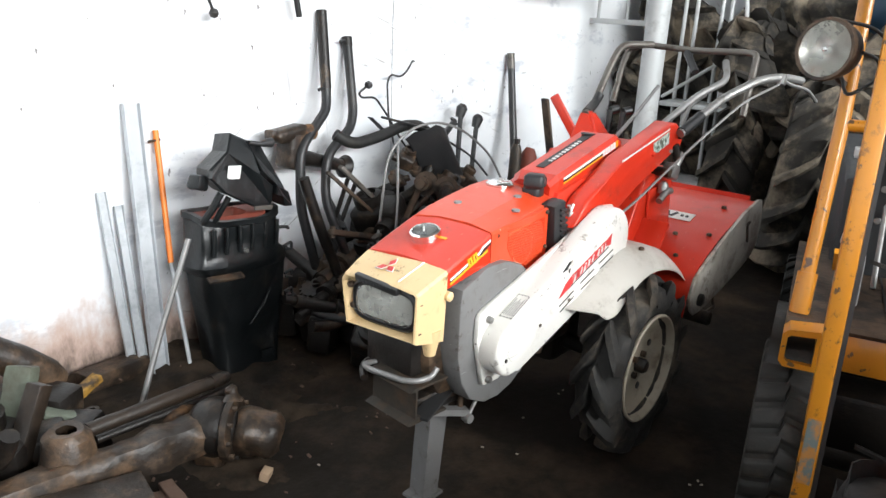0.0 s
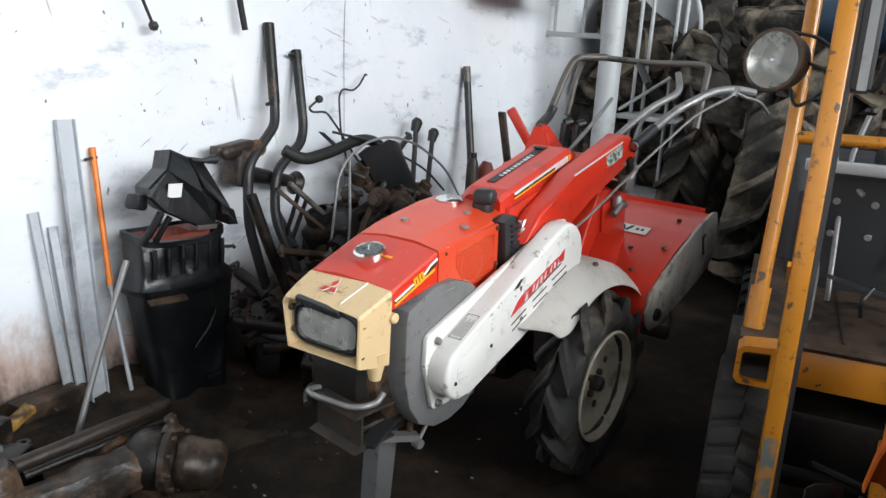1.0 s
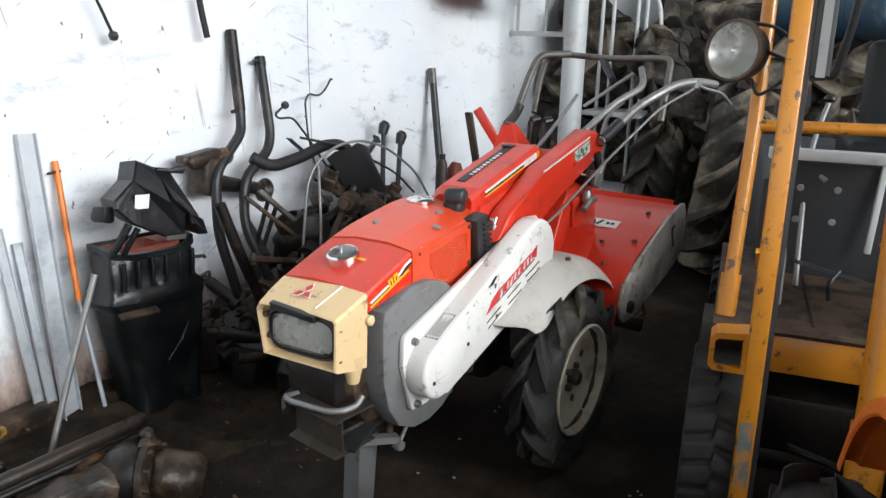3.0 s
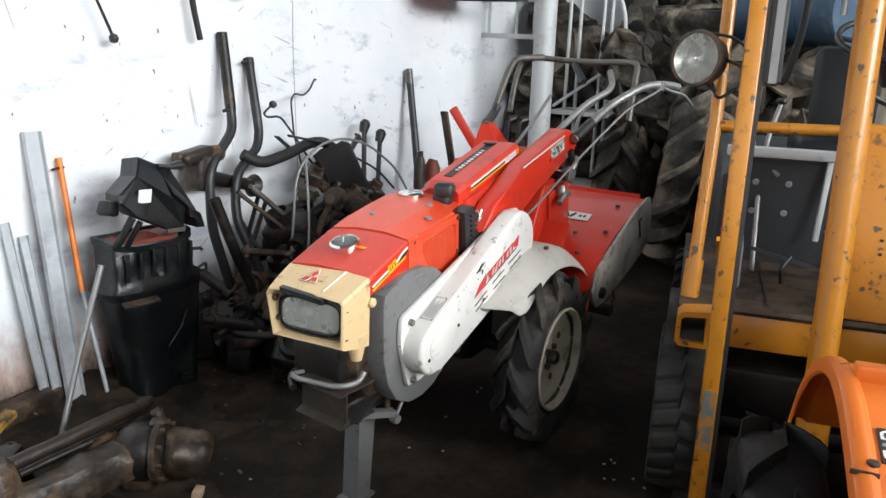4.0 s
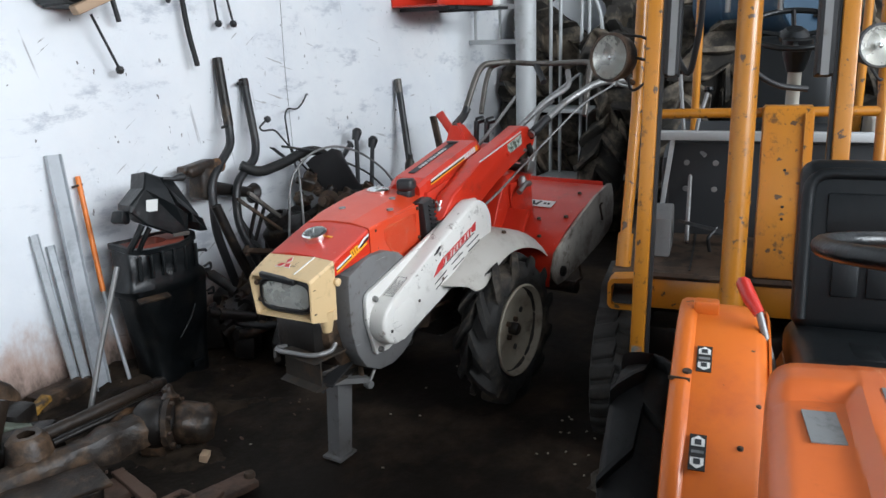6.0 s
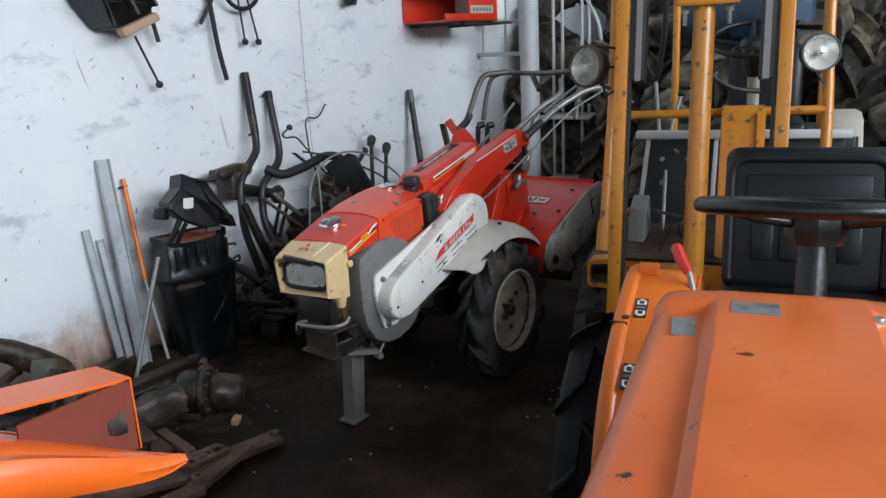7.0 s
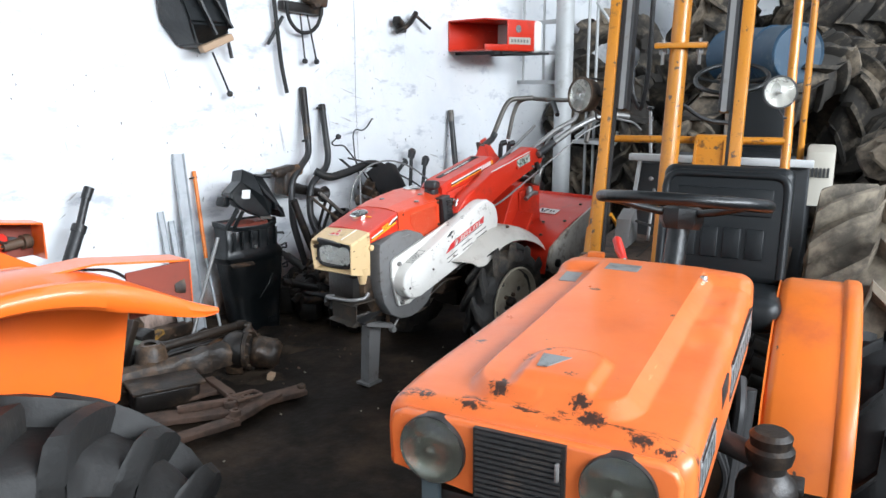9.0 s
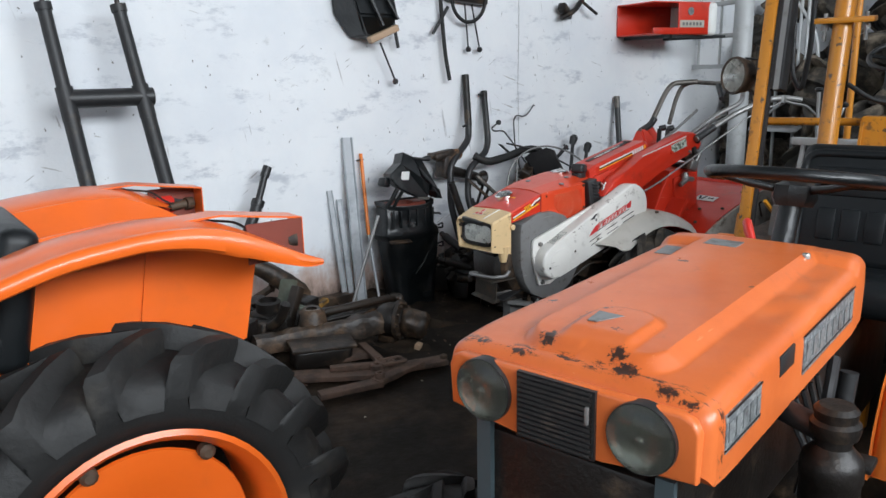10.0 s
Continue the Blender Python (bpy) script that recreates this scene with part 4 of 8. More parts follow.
def mudguard(side):
    rows = []
    for y, t in ((0.16, -0.25), (0.24, -0.05), (0.27, 0.05), (0.31, 0.5), (0.335, 0.8), (0.350, 0.95), (0.357, 1.0)):
        drop = 0.012 * max(0.0, (t - 0.8) / 0.2)
        top = [Vector((a[0] + (c[0] - a[0]) * t, side * y, a[1] + (c[1] - a[1]) * max(t, 0.0) + 0.010 * (1 - t * t) - drop)) for a, c in zip(INNER, OUTER)]
        top = round_path(top, 0.06, 3)
        rows.append(top + [p + Vector((0, -side * 0.001, -0.005)) for p in top[::-1]])
    return loft(B(), rows)


tp("mudguard", mudguard(-1), "guard_white", label="dented white mudguard")
tp("mudguard", mudguard(1), "guard_white")
tp("mudguard_bolt", disc_bolt(B(), (0.99, -0.29, 0.694), "z", 0.010, 0.010), "rust")


def tiller_wheel(side):
    ty = tp("tyre", roughen(tyre_mesh(0.318, 0.150, 0.186, 12, 0.036, 0.55), 0.007, 16), "tiller_rubber")
    ty.location, ty.rotation_euler = (0.902, side * 0.345, 0.316), (0, radians(20), 0)
    s = side
    bm = B()
    lathe(bm, [(0.190, 0.060 * s), (0.193, 0.068 * s), (0.190, 0.074 * s), (0.184, 0.073 * s), (0.178, 0.060 * s), (0.176, 0.035 * s), (0.166, 0.030 * s), (0.150, 0.020 * s), (0.110, 0.012 * s), (0.070, 0.014 * s), (0.055, 0.022 * s), (0.0, 0.022 * s), (0.0, 0.012 * s), (0.05, 0.010 * s), (0.07, 0.004 * s), (0.172, 0.004 * s), (0.178, -0.06 * s), (0.190, -0.068 * s), (0.186, -0.05 * s), (0.182, 0.05 * s)], (0, 0, 0), "y", 48)
    tp("rim", bm, "rim", ty, "dusty beige pressed wheel rim")
    tp("hub_cap", lathe(B(), [(0, 0.0), (0.026, 0.0), (0.026, 0.050 * s), (0.020, 0.058 * s), (0, 0.058 * s)], (0, 0, 0), "y", 18), "iron", ty)
    for k in range(4):
        a = radians(45 + 90 * k)
        tp("hub_hole", lathe(B(), [(0, 0.0), (0.013, 0.0), (0.013, 0.004 * s), (0, 0.004 * s)], (0.112 * math.cos(a), 0.0125 * s, 0.112 * math.sin(a)), "y", 14), "ink", ty)
        tp("wheel_nut", lathe(B(), [(0, 0), (0.012, 0), (0.012, 0.014 * s), (0, 0.014 * s)], (0.042 * math.cos(a + 0.4), 0.022 * s, 0.042 * math.sin(a + 0.4)), "y", 6), "rust", ty)
    return ty


tiller_wheel(-1)
tiller_wheel(1)
bm = B()
tube(bm, [(0.902, -0.30, 0.316), (0.902, 0.30, 0.316)], 0.03, 14)
box(bm, (0.90, 0, 0.42), (0.20, 0.18, 0.34), bevel=0.03)
box(bm, (0.64, 0.0, 0.50), (0.50, 0.22, 0.30), bevel=0.03)
box(bm, (0.44, 0.0, 0.58), (0.26, 0.24, 0.22), bevel=0.03)
tp("gearbox", bm, "iron", label="grease-blackened engine block and gearbox")
bm = B()
tube(bm, [(0.55, -0.12, 0.52), (0.60, -0.17, 0.50), (0.68, -0.18, 0.50)], 0.016, 10, 0.03)
box(bm, (0.56, -0.13, 0.45), (0.14, 0.06, 0.10), (0, 20, 0), 0.012)
tube(bm, [(0.50, -0.15, 0.40), (0.62, -0.16, 0.46), (0.76, -0.15, 0.44)], 0.008, 8, 0.04)
tp("linkage_arm", bm, "oily_cast")
bm = B()
box(bm, (0.30, 0, 0.36), (0.50, 0.16, 0.06), bevel=0.008)
box(bm, (0.12, 0.03, 0.50), (0.12, 0.20, 0.14), bevel=0.015)
tube(bm, [(0.10, 0.10, 0.46), (0.04, 0.12, 0.44), (0.0, 0.06, 0.43)], 0.012, 8, 0.03)
swung("chassis", bm, "iron")
swung("tow_loop", tube(B(), [(0.16, 0.06, 0.445), (0.05, 0.085, 0.455), (0.015, 0.085, 0.46), (0.005, 0.05, 0.462), (0.02, -0.09, 0.474), (0.045, -0.122, 0.478), (0.09, -0.125, 0.478), (0.11, -0.125, 0.50)], 0.0085, 12, 0.03), "grey_tube", label="bent steel tow loop")
bm = B()
prism(bm, [(0.005, 0.455), (0.03, 0.463), (0.15, 0.463), (0.15, 0.457), (0.035, 0.455), (0.035, 0.372), (0.15, 0.362), (0.15, 0.356), (0.01, 0.352), (0.0, 0.358), (0.029, 0.368), (0.029, 0.452)], -0.130, 0.055)
swung("front_bracket", bm, "bracket_rust", label="rusty channel bracket", smooth=False)
swung("bracket_plate", box(B(), (0.13, -0.10, 0.375), (0.18, 0.05, 0.008), (0, -6, 20)), "dark_steel")
bm = B()
leg = ((0.0, 0.152, 0.212), (0.36, 0.172, 0.246))
loft(bm, [[Vector((x, y, z)) for x, y in ((x0, 0.012), (x0, -0.05), (x1, -0.05), (x1, 0.012), (x1 - 0.006, 0.012), (x1 - 0.006, -0.043), (x0 + 0.006, -0.043), (x0 + 0.006, 0.012))] for z, x0, x1 in leg])
box(bm, (0.18, -0.02, 0.005), (0.095, 0.085, 0.010), (0, 0, 8))
swung("stand_leg", bm, "grey_paint", label="folding steel front stand", smooth=False)
bm = B()
bar(bm, (0.14, -0.06, 0.325), (0.265, -0.105, 0.30), 0.03, 0.02)
tube(bm, [(0.265, -0.112, 0.285), (0.38, -0.10, 0.42)], 0.006, 8)
lathe(bm, [(0, -0.014), (0.014, -0.014), (0.017, 0.0), (0.014, 0.014), (0, 0.014)], (0.262, -0.113, 0.282), "y", 12)
swung("stand_rod", bm, "grey_tube")
swung("spring_pin", lathe(B(), [(0, 0), (0.010, 0), (0.010, 0.06), (0, 0.06)], (0.255, -0.085, 0.30), "z", 10), "rust")

# red gear case and arms


def case_ring(x, y0, y1, z0, z1):
    return [Vector((x, y, z)) for y, z in ((y0, z0), (y0, z1 - 0.014), (y0 + 0.012, z1), (y1 - 0.025, z1 - 0.004), (y1, z1 - 0.026), (y1, z0))]


bm = B()
loft(bm, [case_ring(0.700, -0.075, 0.075, 0.86, 0.930), case_ring(0.735, -0.088, 0.088, 0.86, 0.955), case_ring(1.125, -0.088, 0.088, 0.94, 1.052), case_ring(1.150, -0.086, 0.086, 0.95, 1.040), case_ring(1.180, -0.082, 0.082, 0.95, 0.990)])
gear_cover = tp("gear_cover", bm, "red", label="red gear cover with stripes")
gear_cover.data.set_sharp_from_angle(angle=radians(20))
bm = B()
prism(bm, [(0.70, 0.74), (0.72, 0.90), (1.17, 0.985), (1.30, 0.97), (1.22, 0.88), (1.05, 0.80), (0.92, 0.72)], -0.10, 0.12, bevel=0.012)
tp("transmission_case", bm, "red", label="red painted transmission case")
RISE = (1.052 - 0.955) / 0.39
SLOPE = -math.degrees(math.atan(RISE))


def on_case(x, y, lift=0.001):
    return (x, y, 0.955 + (x - 0.735) * RISE + lift - (y + 0.076) * 0.028)


badge = tp("badge_strip", box(B(), on_case(0.935, 0.012, 0.0010), (0.34, 0.030, 0.004), (0, SLOPE, 0)), "ink", label="black badge strip with pale letters")
for i in range(10):
    tp("letter_bar", box(B(), on_case(0.825 + i * 0.021, 0.006, 0.0035), (0.011 if i % 3 else 0.005, 0.014, 0.003), (0, SLOPE, 0)), "white_sticker", badge)
tp("vent_hole", lathe(B(), [(0, 0), (0.026, 0), (0.026, 0.003), (0, 0.003)], on_case(1.098, 0.020, 0.001), "z", 18), "ink")
for dz, mat, w in ((0.0, "amber_ink", 0.005), (0.007, "ink", 0.005), (0.015, "white_sticker", 0.007)):
    tp("stripe", bar(B(), (0.760, -0.0895, 0.925 + dz), (1.015, -0.0895, 0.988 + dz), 0.003, w), mat)
for i in range(6):
    tp("letter_bar", box(B(), (1.022 + i * 0.019, -0.0895, 0.998 + i * 0.0047), (0.013, 0.003, 0.022), (0, SLOPE, 0)), "amber_ink" if i == 5 else "white_sticker")
bm = B()
prism(bm, [(0.70, 0.80), (0.78, 0.885), (0.90, 0.932), (1.02, 0.990), (1.370, 1.090), (1.435, 1.082), (1.490, 1.050), (1.508, 1.015), (1.490, 0.985), (1.40, 0.965), (1.14, 0.880), (0.98, 0.80)], -0.178, -0.105, bevel=0.012, seg=3)
arm = tp("handle_arm", bm, "red", label="red box-section handle arm")
tp("rib", bar(B(), (0.99, -0.1795, 0.985), (1.36, -0.1795, 1.066), 0.004, 0.005), "cover_white", arm)
tp("plate", box(B(), (1.300, -0.1790, 1.018), (0.130, 0.003, 0.046), (0, -14, 0)), "badge_pale", arm)
for i, (dx, dz) in enumerate(((-0.03, -0.004), (0.0, 0.006), (0.03, 0.0), (0.01, -0.010), (-0.012, 0.010))):
    tp("plate_mark", box(B(), (1.300 + dx, -0.1808, 1.018 + dz + dx * 0.25), (0.020, 0.002, 0.011), (0, -14 + 20 * i, 0)), "green", arm)
tp("arm_bolt", disc_bolt(B(), (1.462, -0.178, 1.032), "y", 0.013, 0.014, -1), "iron", arm)
tp("arm_bolt", disc_bolt(B(), (1.235, -0.178, 0.985), "y", 0.010, 0.010, -1), "red", arm)
bm = B()
loft(bm, [[Vector((x, y, z)) for x, y in ((1.40, 0.275), (1.58, 0.275), (1.60, 0.165), (1.44, 0.150))] for z in (0.955,)] + [[Vector((1.475, 0.272, 1.075)), Vector((1.525, 0.268, 1.075)), Vector((1.525, 0.225, 1.075)), Vector((1.475, 0.225, 1.075))]])
bmesh.ops.bevel(bm, geom=bm.edges[:], offset=0.010, segments=2, affect="EDGES")
tp("handle_post", bm, "red", label="tapered red handle post")
bm = B()
prism(bm, [(1.14, 0.88), (1.20, 0.950), (1.62, 0.962), (1.62, 0.90), (1.30, 0.84)], 0.06, 0.24, bevel=0.010)
tp("handle_arm", bm, "red")
for y in (0.20, 0.14):
    bm = B()
    tube(bm, [(1.60, y, 0.97), (1.61, y, 1.075)], 0.014, 10)
    tube(bm, [(1.61, y, 1.075), (1.64, y - 0.02, 1.082)], 0.018, 10)
    tp("knob", bm, "black")
# handle bars
hb = B()
tube(hb, [(1.44, 0.40, 1.06), (1.60, 0.47, 1.09), (1.72, 0.475, 1.28), (1.78, 0.475, 1.342), (1.94, 0.42, 1.347)], 0.016, 14, 0.05)
swung("handlebar", hb, "aged_tube", label="worn dark steel handlebar tube")
swung("sleeve", tube(B(), [(1.47, 0.415, 1.065), (1.60, 0.465, 1.095), (1.63, 0.467, 1.13)], 0.0205, 14, 0.03), "black")
hb = B()
tube(hb, [(1.80, 0.505, 1.085), (1.87, 0.525, 1.24), (1.93, 0.535, 1.32), (1.95, 0.47, 1.345), (1.94, 0.2, 1.335), (1.94, -0.02, 1.345), (1.935, -0.075, 1.34), (1.82, -0.106, 1.096)], 0.0138, 14, 0.07)
swung("handlebar", hb, "aged_tube", label="looped dark crossbar with hand grips")
hb = B()
tube(hb, [(1.44, -0.045, 1.045), (1.72, -0.06, 1.17), (1.90, -0.12, 1.245), (2.02, -0.165, 1.255), (2.12, -0.20, 1.24)], 0.017, 14, 0.06)
swung("handlebar", hb, "steel_bar")
swung("sleeve", tube(B(), [(1.45, -0.045, 1.05), (1.57, -0.052, 1.105)], 0.021, 14), "black")
hb = B()
tube(hb, [(1.50, 0.10, 1.03), (1.72, 0.05, 1.17), (1.86, 0.0, 1.23), (1.94, 0.06, 1.30)], 0.014, 12, 0.05)
swung("brace", hb, "grey_tube")
swung("grip", tube(B(), [(1.86, 0.15, 1.25), (1.93, 0.24, 1.325)], 0.016, 10), "black")
hb = B()
tube(hb, [(1.99, -0.17, 1.245), (2.04, -0.19, 1.225), (2.14, -0.225, 1.205), (2.20, -0.245, 1.155)], 0.0075, 8, 0.03)
box(hb, (2.0, -0.167, 1.245), (0.03, 0.03, 0.045), (0, 20, 0), 0.005)
swung("clutch_lever", hb, "chrome", label="bright clutch lever")
hb = B()
tube(hb, [(0.80, -0.085, 0.73), (1.10, -0.08, 0.82), (1.48, -0.075, 0.99), (1.78, -0.12, 1.16), (1.94, -0.16, 1.215), (2.0, -0.17, 1.235)], 0.005, 8, 0.08)
swung("clutch_rod", hb, "grey_tube")
hb = B()
tube(hb, [(1.40, -0.03, 0.98), (1.50, 0.0, 0.96), (1.55, 0.02, 1.02), (1.66, 0.05, 1.13), (1.80, 0.06, 1.165)], 0.009, 8, 0.05)
swung("throttle_rod", hb, "grey_tube")
swung("gear_lever", tube(B(), [(1.35, 0.20, 0.98), (1.60, 0.25, 1.08), (1.81, 0.29, 1.178)], 0.008, 10), "grey_tube", label="long bare gear lever")
bm = B()
box(bm, (1.42, 0.0, 0.95), (0.07, 0.05, 0.06), (0, 20, 0), 0.01)
tube(bm, [(1.38, -0.06, 0.90), (1.38, 0.12, 0.90)], 0.018, 10)
tube(bm, [(1.44, -0.03, 1.0), (1.46, -0.04, 0.93)], 0.015, 10)
swung("linkage", bm, "iron")
# rotary hood
bm = B()
prof = round_path([(x, 0, z) for x, z in ((1.225, 0.40), (1.240, 0.49), (1.290, 0.560), (1.40, 0.617), (1.52, 0.660), (1.65, 0.697), (1.80, 0.724), (1.925, 0.735), (1.945, 0.715))], 0.03, 3)
sheet(bm, [(p.x, p.z) for p in prof], (-0.384, 0.34), 0.005)
rotary = tp("rotary_hood", bm, "red", label="red rotary tiller hood")
bm = B()
prism(bm, [(1.12, 0.62), (1.20, 0.76), (1.26, 0.88), (1.50, 0.90), (1.525, 0.87), (1.530, 0.66), (1.36, 0.58)], -0.150, 0.10, bevel=0.010)
tp("rotary_mast", bm, "red", label="red rotary drive case")
tp("mast_flange", box(B(), (1.25, -0.20, 0.66), (0.022, 0.11, 0.16), (0, 38, 0), 0.006), "red")
tp("mast_plate", box(B(), (1.40, -0.158, 0.75), (0.20, 0.012, 0.20), (0, -8, 0), 0.004), "red")
bm = B()
tube(bm, [(1.30, -0.20, 0.80), (1.36, -0.20, 0.83), (1.42, -0.19, 0.82)], 0.014, 10, 0.02)
lathe(bm, [(0, 0), (0.020, 0), (0.020, 0.03), (0.012, 0.045), (0, 0.045)], (1.36, -0.185, 0.82), "z", 12)
box(bm, (1.41, -0.185, 0.90), (0.07, 0.05, 0.06), (0, 20, 0), 0.010)
tube(bm, [(1.43, -0.19, 0.90), (1.46, -0.20, 0.97)], 0.015, 10)
tp("clutch_fitting", bm, "steel_bar", label="greasy steel linkage fitting")
tp("hood_lip", box(B(), (1.946, -0.03, 0.736), (0.012, 0.62, 0.024), (0, 10, 0)), "red", rotary)
LIE = -math.degrees(math.atan2(0.037, 0.13))
lab = tp("label_plate", box(B(), (1.598, -0.165, 0.6865), (0.062, 0.130, 0.003), (0, LIE, 0)), "white_sticker", rotary)
for y, w, t in ((-0.125, 0.040, 25), (-0.150, 0.040, -25), (-0.185, 0.014, 0), (-0.205, 0.014, 0)):
    tp("label_mark", box(B(), (1.598, y, 0.6890), (w, 0.012, 0.003), (0, LIE, t)), "ink", lab)
for x, y, z in ((1.34, -0.28, 0.592), (1.46, -0.22, 0.643), (1.29, -0.19, 0.562), (1.50, -0.34, 0.656), (1.75, -0.30, 0.717)):
    tp("bolt", disc_bolt(B(), (x, y, z), "z", 0.010, 0.010), "rust", rotary)
bm = B()
outline = [(1.238, 0.475), (1.262, 0.548), (1.362, 0.594), (1.518, 0.652), (1.716, 0.718), (1.880, 0.752), (1.925, 0.745), (1.952, 0.70), (1.962, 0.627), (1.950, 0.54), (1.90, 0.505), (1.779, 0.470), (1.566, 0.426), (1.37, 0.394), (1.300, 0.392), (1.262, 0.420)]
prism(bm, outline, -0.398, -0.386, bevel=0.003)
side = tp("side_plate", bm, "muddy_white", label="muddy white rotary side plate")
tp("pivot", lathe(B(), [(0, 0), (0.024, 0), (0.024, -0.014), (0.013, -0.02), (0, -0.02)], (1.332, -0.398, 0.448), "y", 16), "iron", side)
tp("hook", tube(B(), [(1.80, -0.402, 0.585), (1.765, -0.402, 0.665), (1.79, -0.402, 0.672)], 0.005, 8, 0.01), "rust", side)
bm = B()
prism(bm, outline, 0.342, 0.352)
tp("side_plate", bm, "muddy_white")
rotor = tp("rotor", tube(B(), [(1.55, -0.38, 0.30), (1.55, 0.34, 0.30)], 0.03, 12), "rust")
for i in range(16):
    y, a = -0.34 + i * 0.043, radians(i * 77)
    tp("blade", tube(B(), [(1.55, y, 0.30), (1.55 + 0.15 * math.cos(a), y, 0.30 + 0.15 * math.sin(a)), (1.55 + 0.19 * math.cos(a + 0.35), y + 0.03, 0.30 + 0.19 * math.sin(a + 0.35))], 0.008, 6), "rust", rotor)
tp("rubber_flap", box(B(), (1.06, -0.12, 0.56), (0.02, 0.2, 0.22), (0, 15, 0), 0.005), "rubber")
tp("mudguard_stay", tube(B(), [(0.62, -0.14, 0.47), (0.74, -0.22, 0.54), (0.78, -0.26, 0.60)], 0.012, 8, 0.03), "iron")


# ---- forklift ----
lift = thing("forklift", pose(2.31, 0.25, 0, 0, 0, 12.0), "worn amber forklift truck parked beside the power tiller", "forklift")
fp = lambda name, bm, mat, parent=lift, label="", smooth=True: part(name, bm, mat, parent, label, smooth)


def mast_x(z, x0):
    """The mast leans back with its height."""
    return x0 + 0.175 * (z - 1.0)


for s in (1, -1):
    y, x0 = (0.268, -0.036) if s > 0 else (-0.294, -0.118)
    bm = B()
    bar(bm, (mast_x(0.06, x0), y, 0.06), (mast_x(2.5, x0), y, 2.5), 0.047, 0.055, bevel=0.006)
    rail = fp("mast_rail", bm, "yellow", label="chipped amber mast rail")
    bm = B()
    bar(bm, (mast_x(0.06, x0 + 0.004), y - s * 0.031, 0.06), (mast_x(2.5, x0 + 0.004), y - s * 0.031, 2.5), 0.012, 0.026)
    fp("rail_channel", bm, "black", rail)
    bm = B()
    bar(bm, (mast_x(1.34, x0 + 0.03), y - s * 0.058, 1.34), (mast_x(2.5, x0 + 0.03), y - s * 0.058, 2.5), 0.050, 0.085, bevel=0.006)
    inner = fp("inner_rail", bm, "dark_steel", label="dark greasy inner mast rail")
    fp("slide_face", bar(B(), (mast_x(1.345, x0 - 0.0135), y - s * 0.060, 1.345), (mast_x(2.5, x0 - 0.0135), y - s * 0.060, 2.5), 0.022, 0.002), "grey_tube", inner, "rubbed grey slide face")
    if s > 0:
        fp("paint_patch", bar(B(), (mast_x(0.28, x0 - 0.0285), y, 0.28), (mast_x(0.46, x0 - 0.0285), y, 0.46), 0.034, 0.002), "faded_blue", rail)
# lift cylinder in the middle
cyl = fp("lift_cylinder", tube(B(), [(mast_x(0.34, -0.042), -0.020, 0.34), (mast_x(1.22, -0.042), -0.020, 1.22), (mast_x(2.5, -0.042), -0.018, 2.5)], 0.038, 22), "yellow", label="amber lift cylinder with scraped paint")
fp("cylinder_foot", tube(B(), [(mast_x(0.30, -0.042), -0.020, 0.30), (mast_x(0.50, -0.042), -0.020, 0.50)], 0.046, 22), "yellow", cyl)
fp("weld_band", tube(B(), [(mast_x(0.945, -0.042), -0.020, 0.945), (mast_x(0.952, -0.042), -0.020, 0.952)], 0.0405, 22), "yellow", cyl)
clamp = fp("clamp_plate", box(B(), (0.062, -0.028, 1.617), (0.11, 0.215, 0.022), (0, -4, 6), 0.004), "yellow")
for y in (-0.105, 0.048):
    bm = B()
    tube(bm, [(0.062, y, 1.535), (0.062, y, 1.645)], 0.0085, 10)
    lathe(bm, [(0, 1.578), (0.016, 1.578), (0.016, 1.598), (0, 1.598)], (0.062, y, 0), "z", 6)
    fp("clamp_bolt", bm, "grey_tube", clamp)
# cab pillars with the cross tube
for pts in ([(0.112, 0.354, 0.655), (0.244, 0.339, 1.195), (0.305, 0.340, 1.50), (0.51, 0.345, 2.5)], [(0.20, -0.466, 0.655), (0.329, -0.466, 1.20), (0.394, -0.457, 1.50), (0.60, -0.450, 2.5)]):
    pillar = fp("front_pillar", tube(B(), pts, 0.0205, 16), "yellow", label="slim amber cab pillar")
    p0, p1 = Vector(pts[0]), Vector(pts[1])
    fp("pillar_foot", tube(B(), [p0, p0.lerp(p1, 0.22)], 0.028, 16), "yellow", pillar)
for x, y in ((1.10, 0.17), (1.12, -0.50)):
    fp("rear_pillar", tube(B(), [(x, y, 0.98), (x + 0.005, y, 1.5), (x + 0.01, y, 2.5)], 0.0175, 14), "yellow")
fp("cross_tube", tube(B(), [(0.244, 0.339, 1.195), (0.329, -0.466, 1.200)], 0.0175, 16), "yellow", label="amber cross tube")


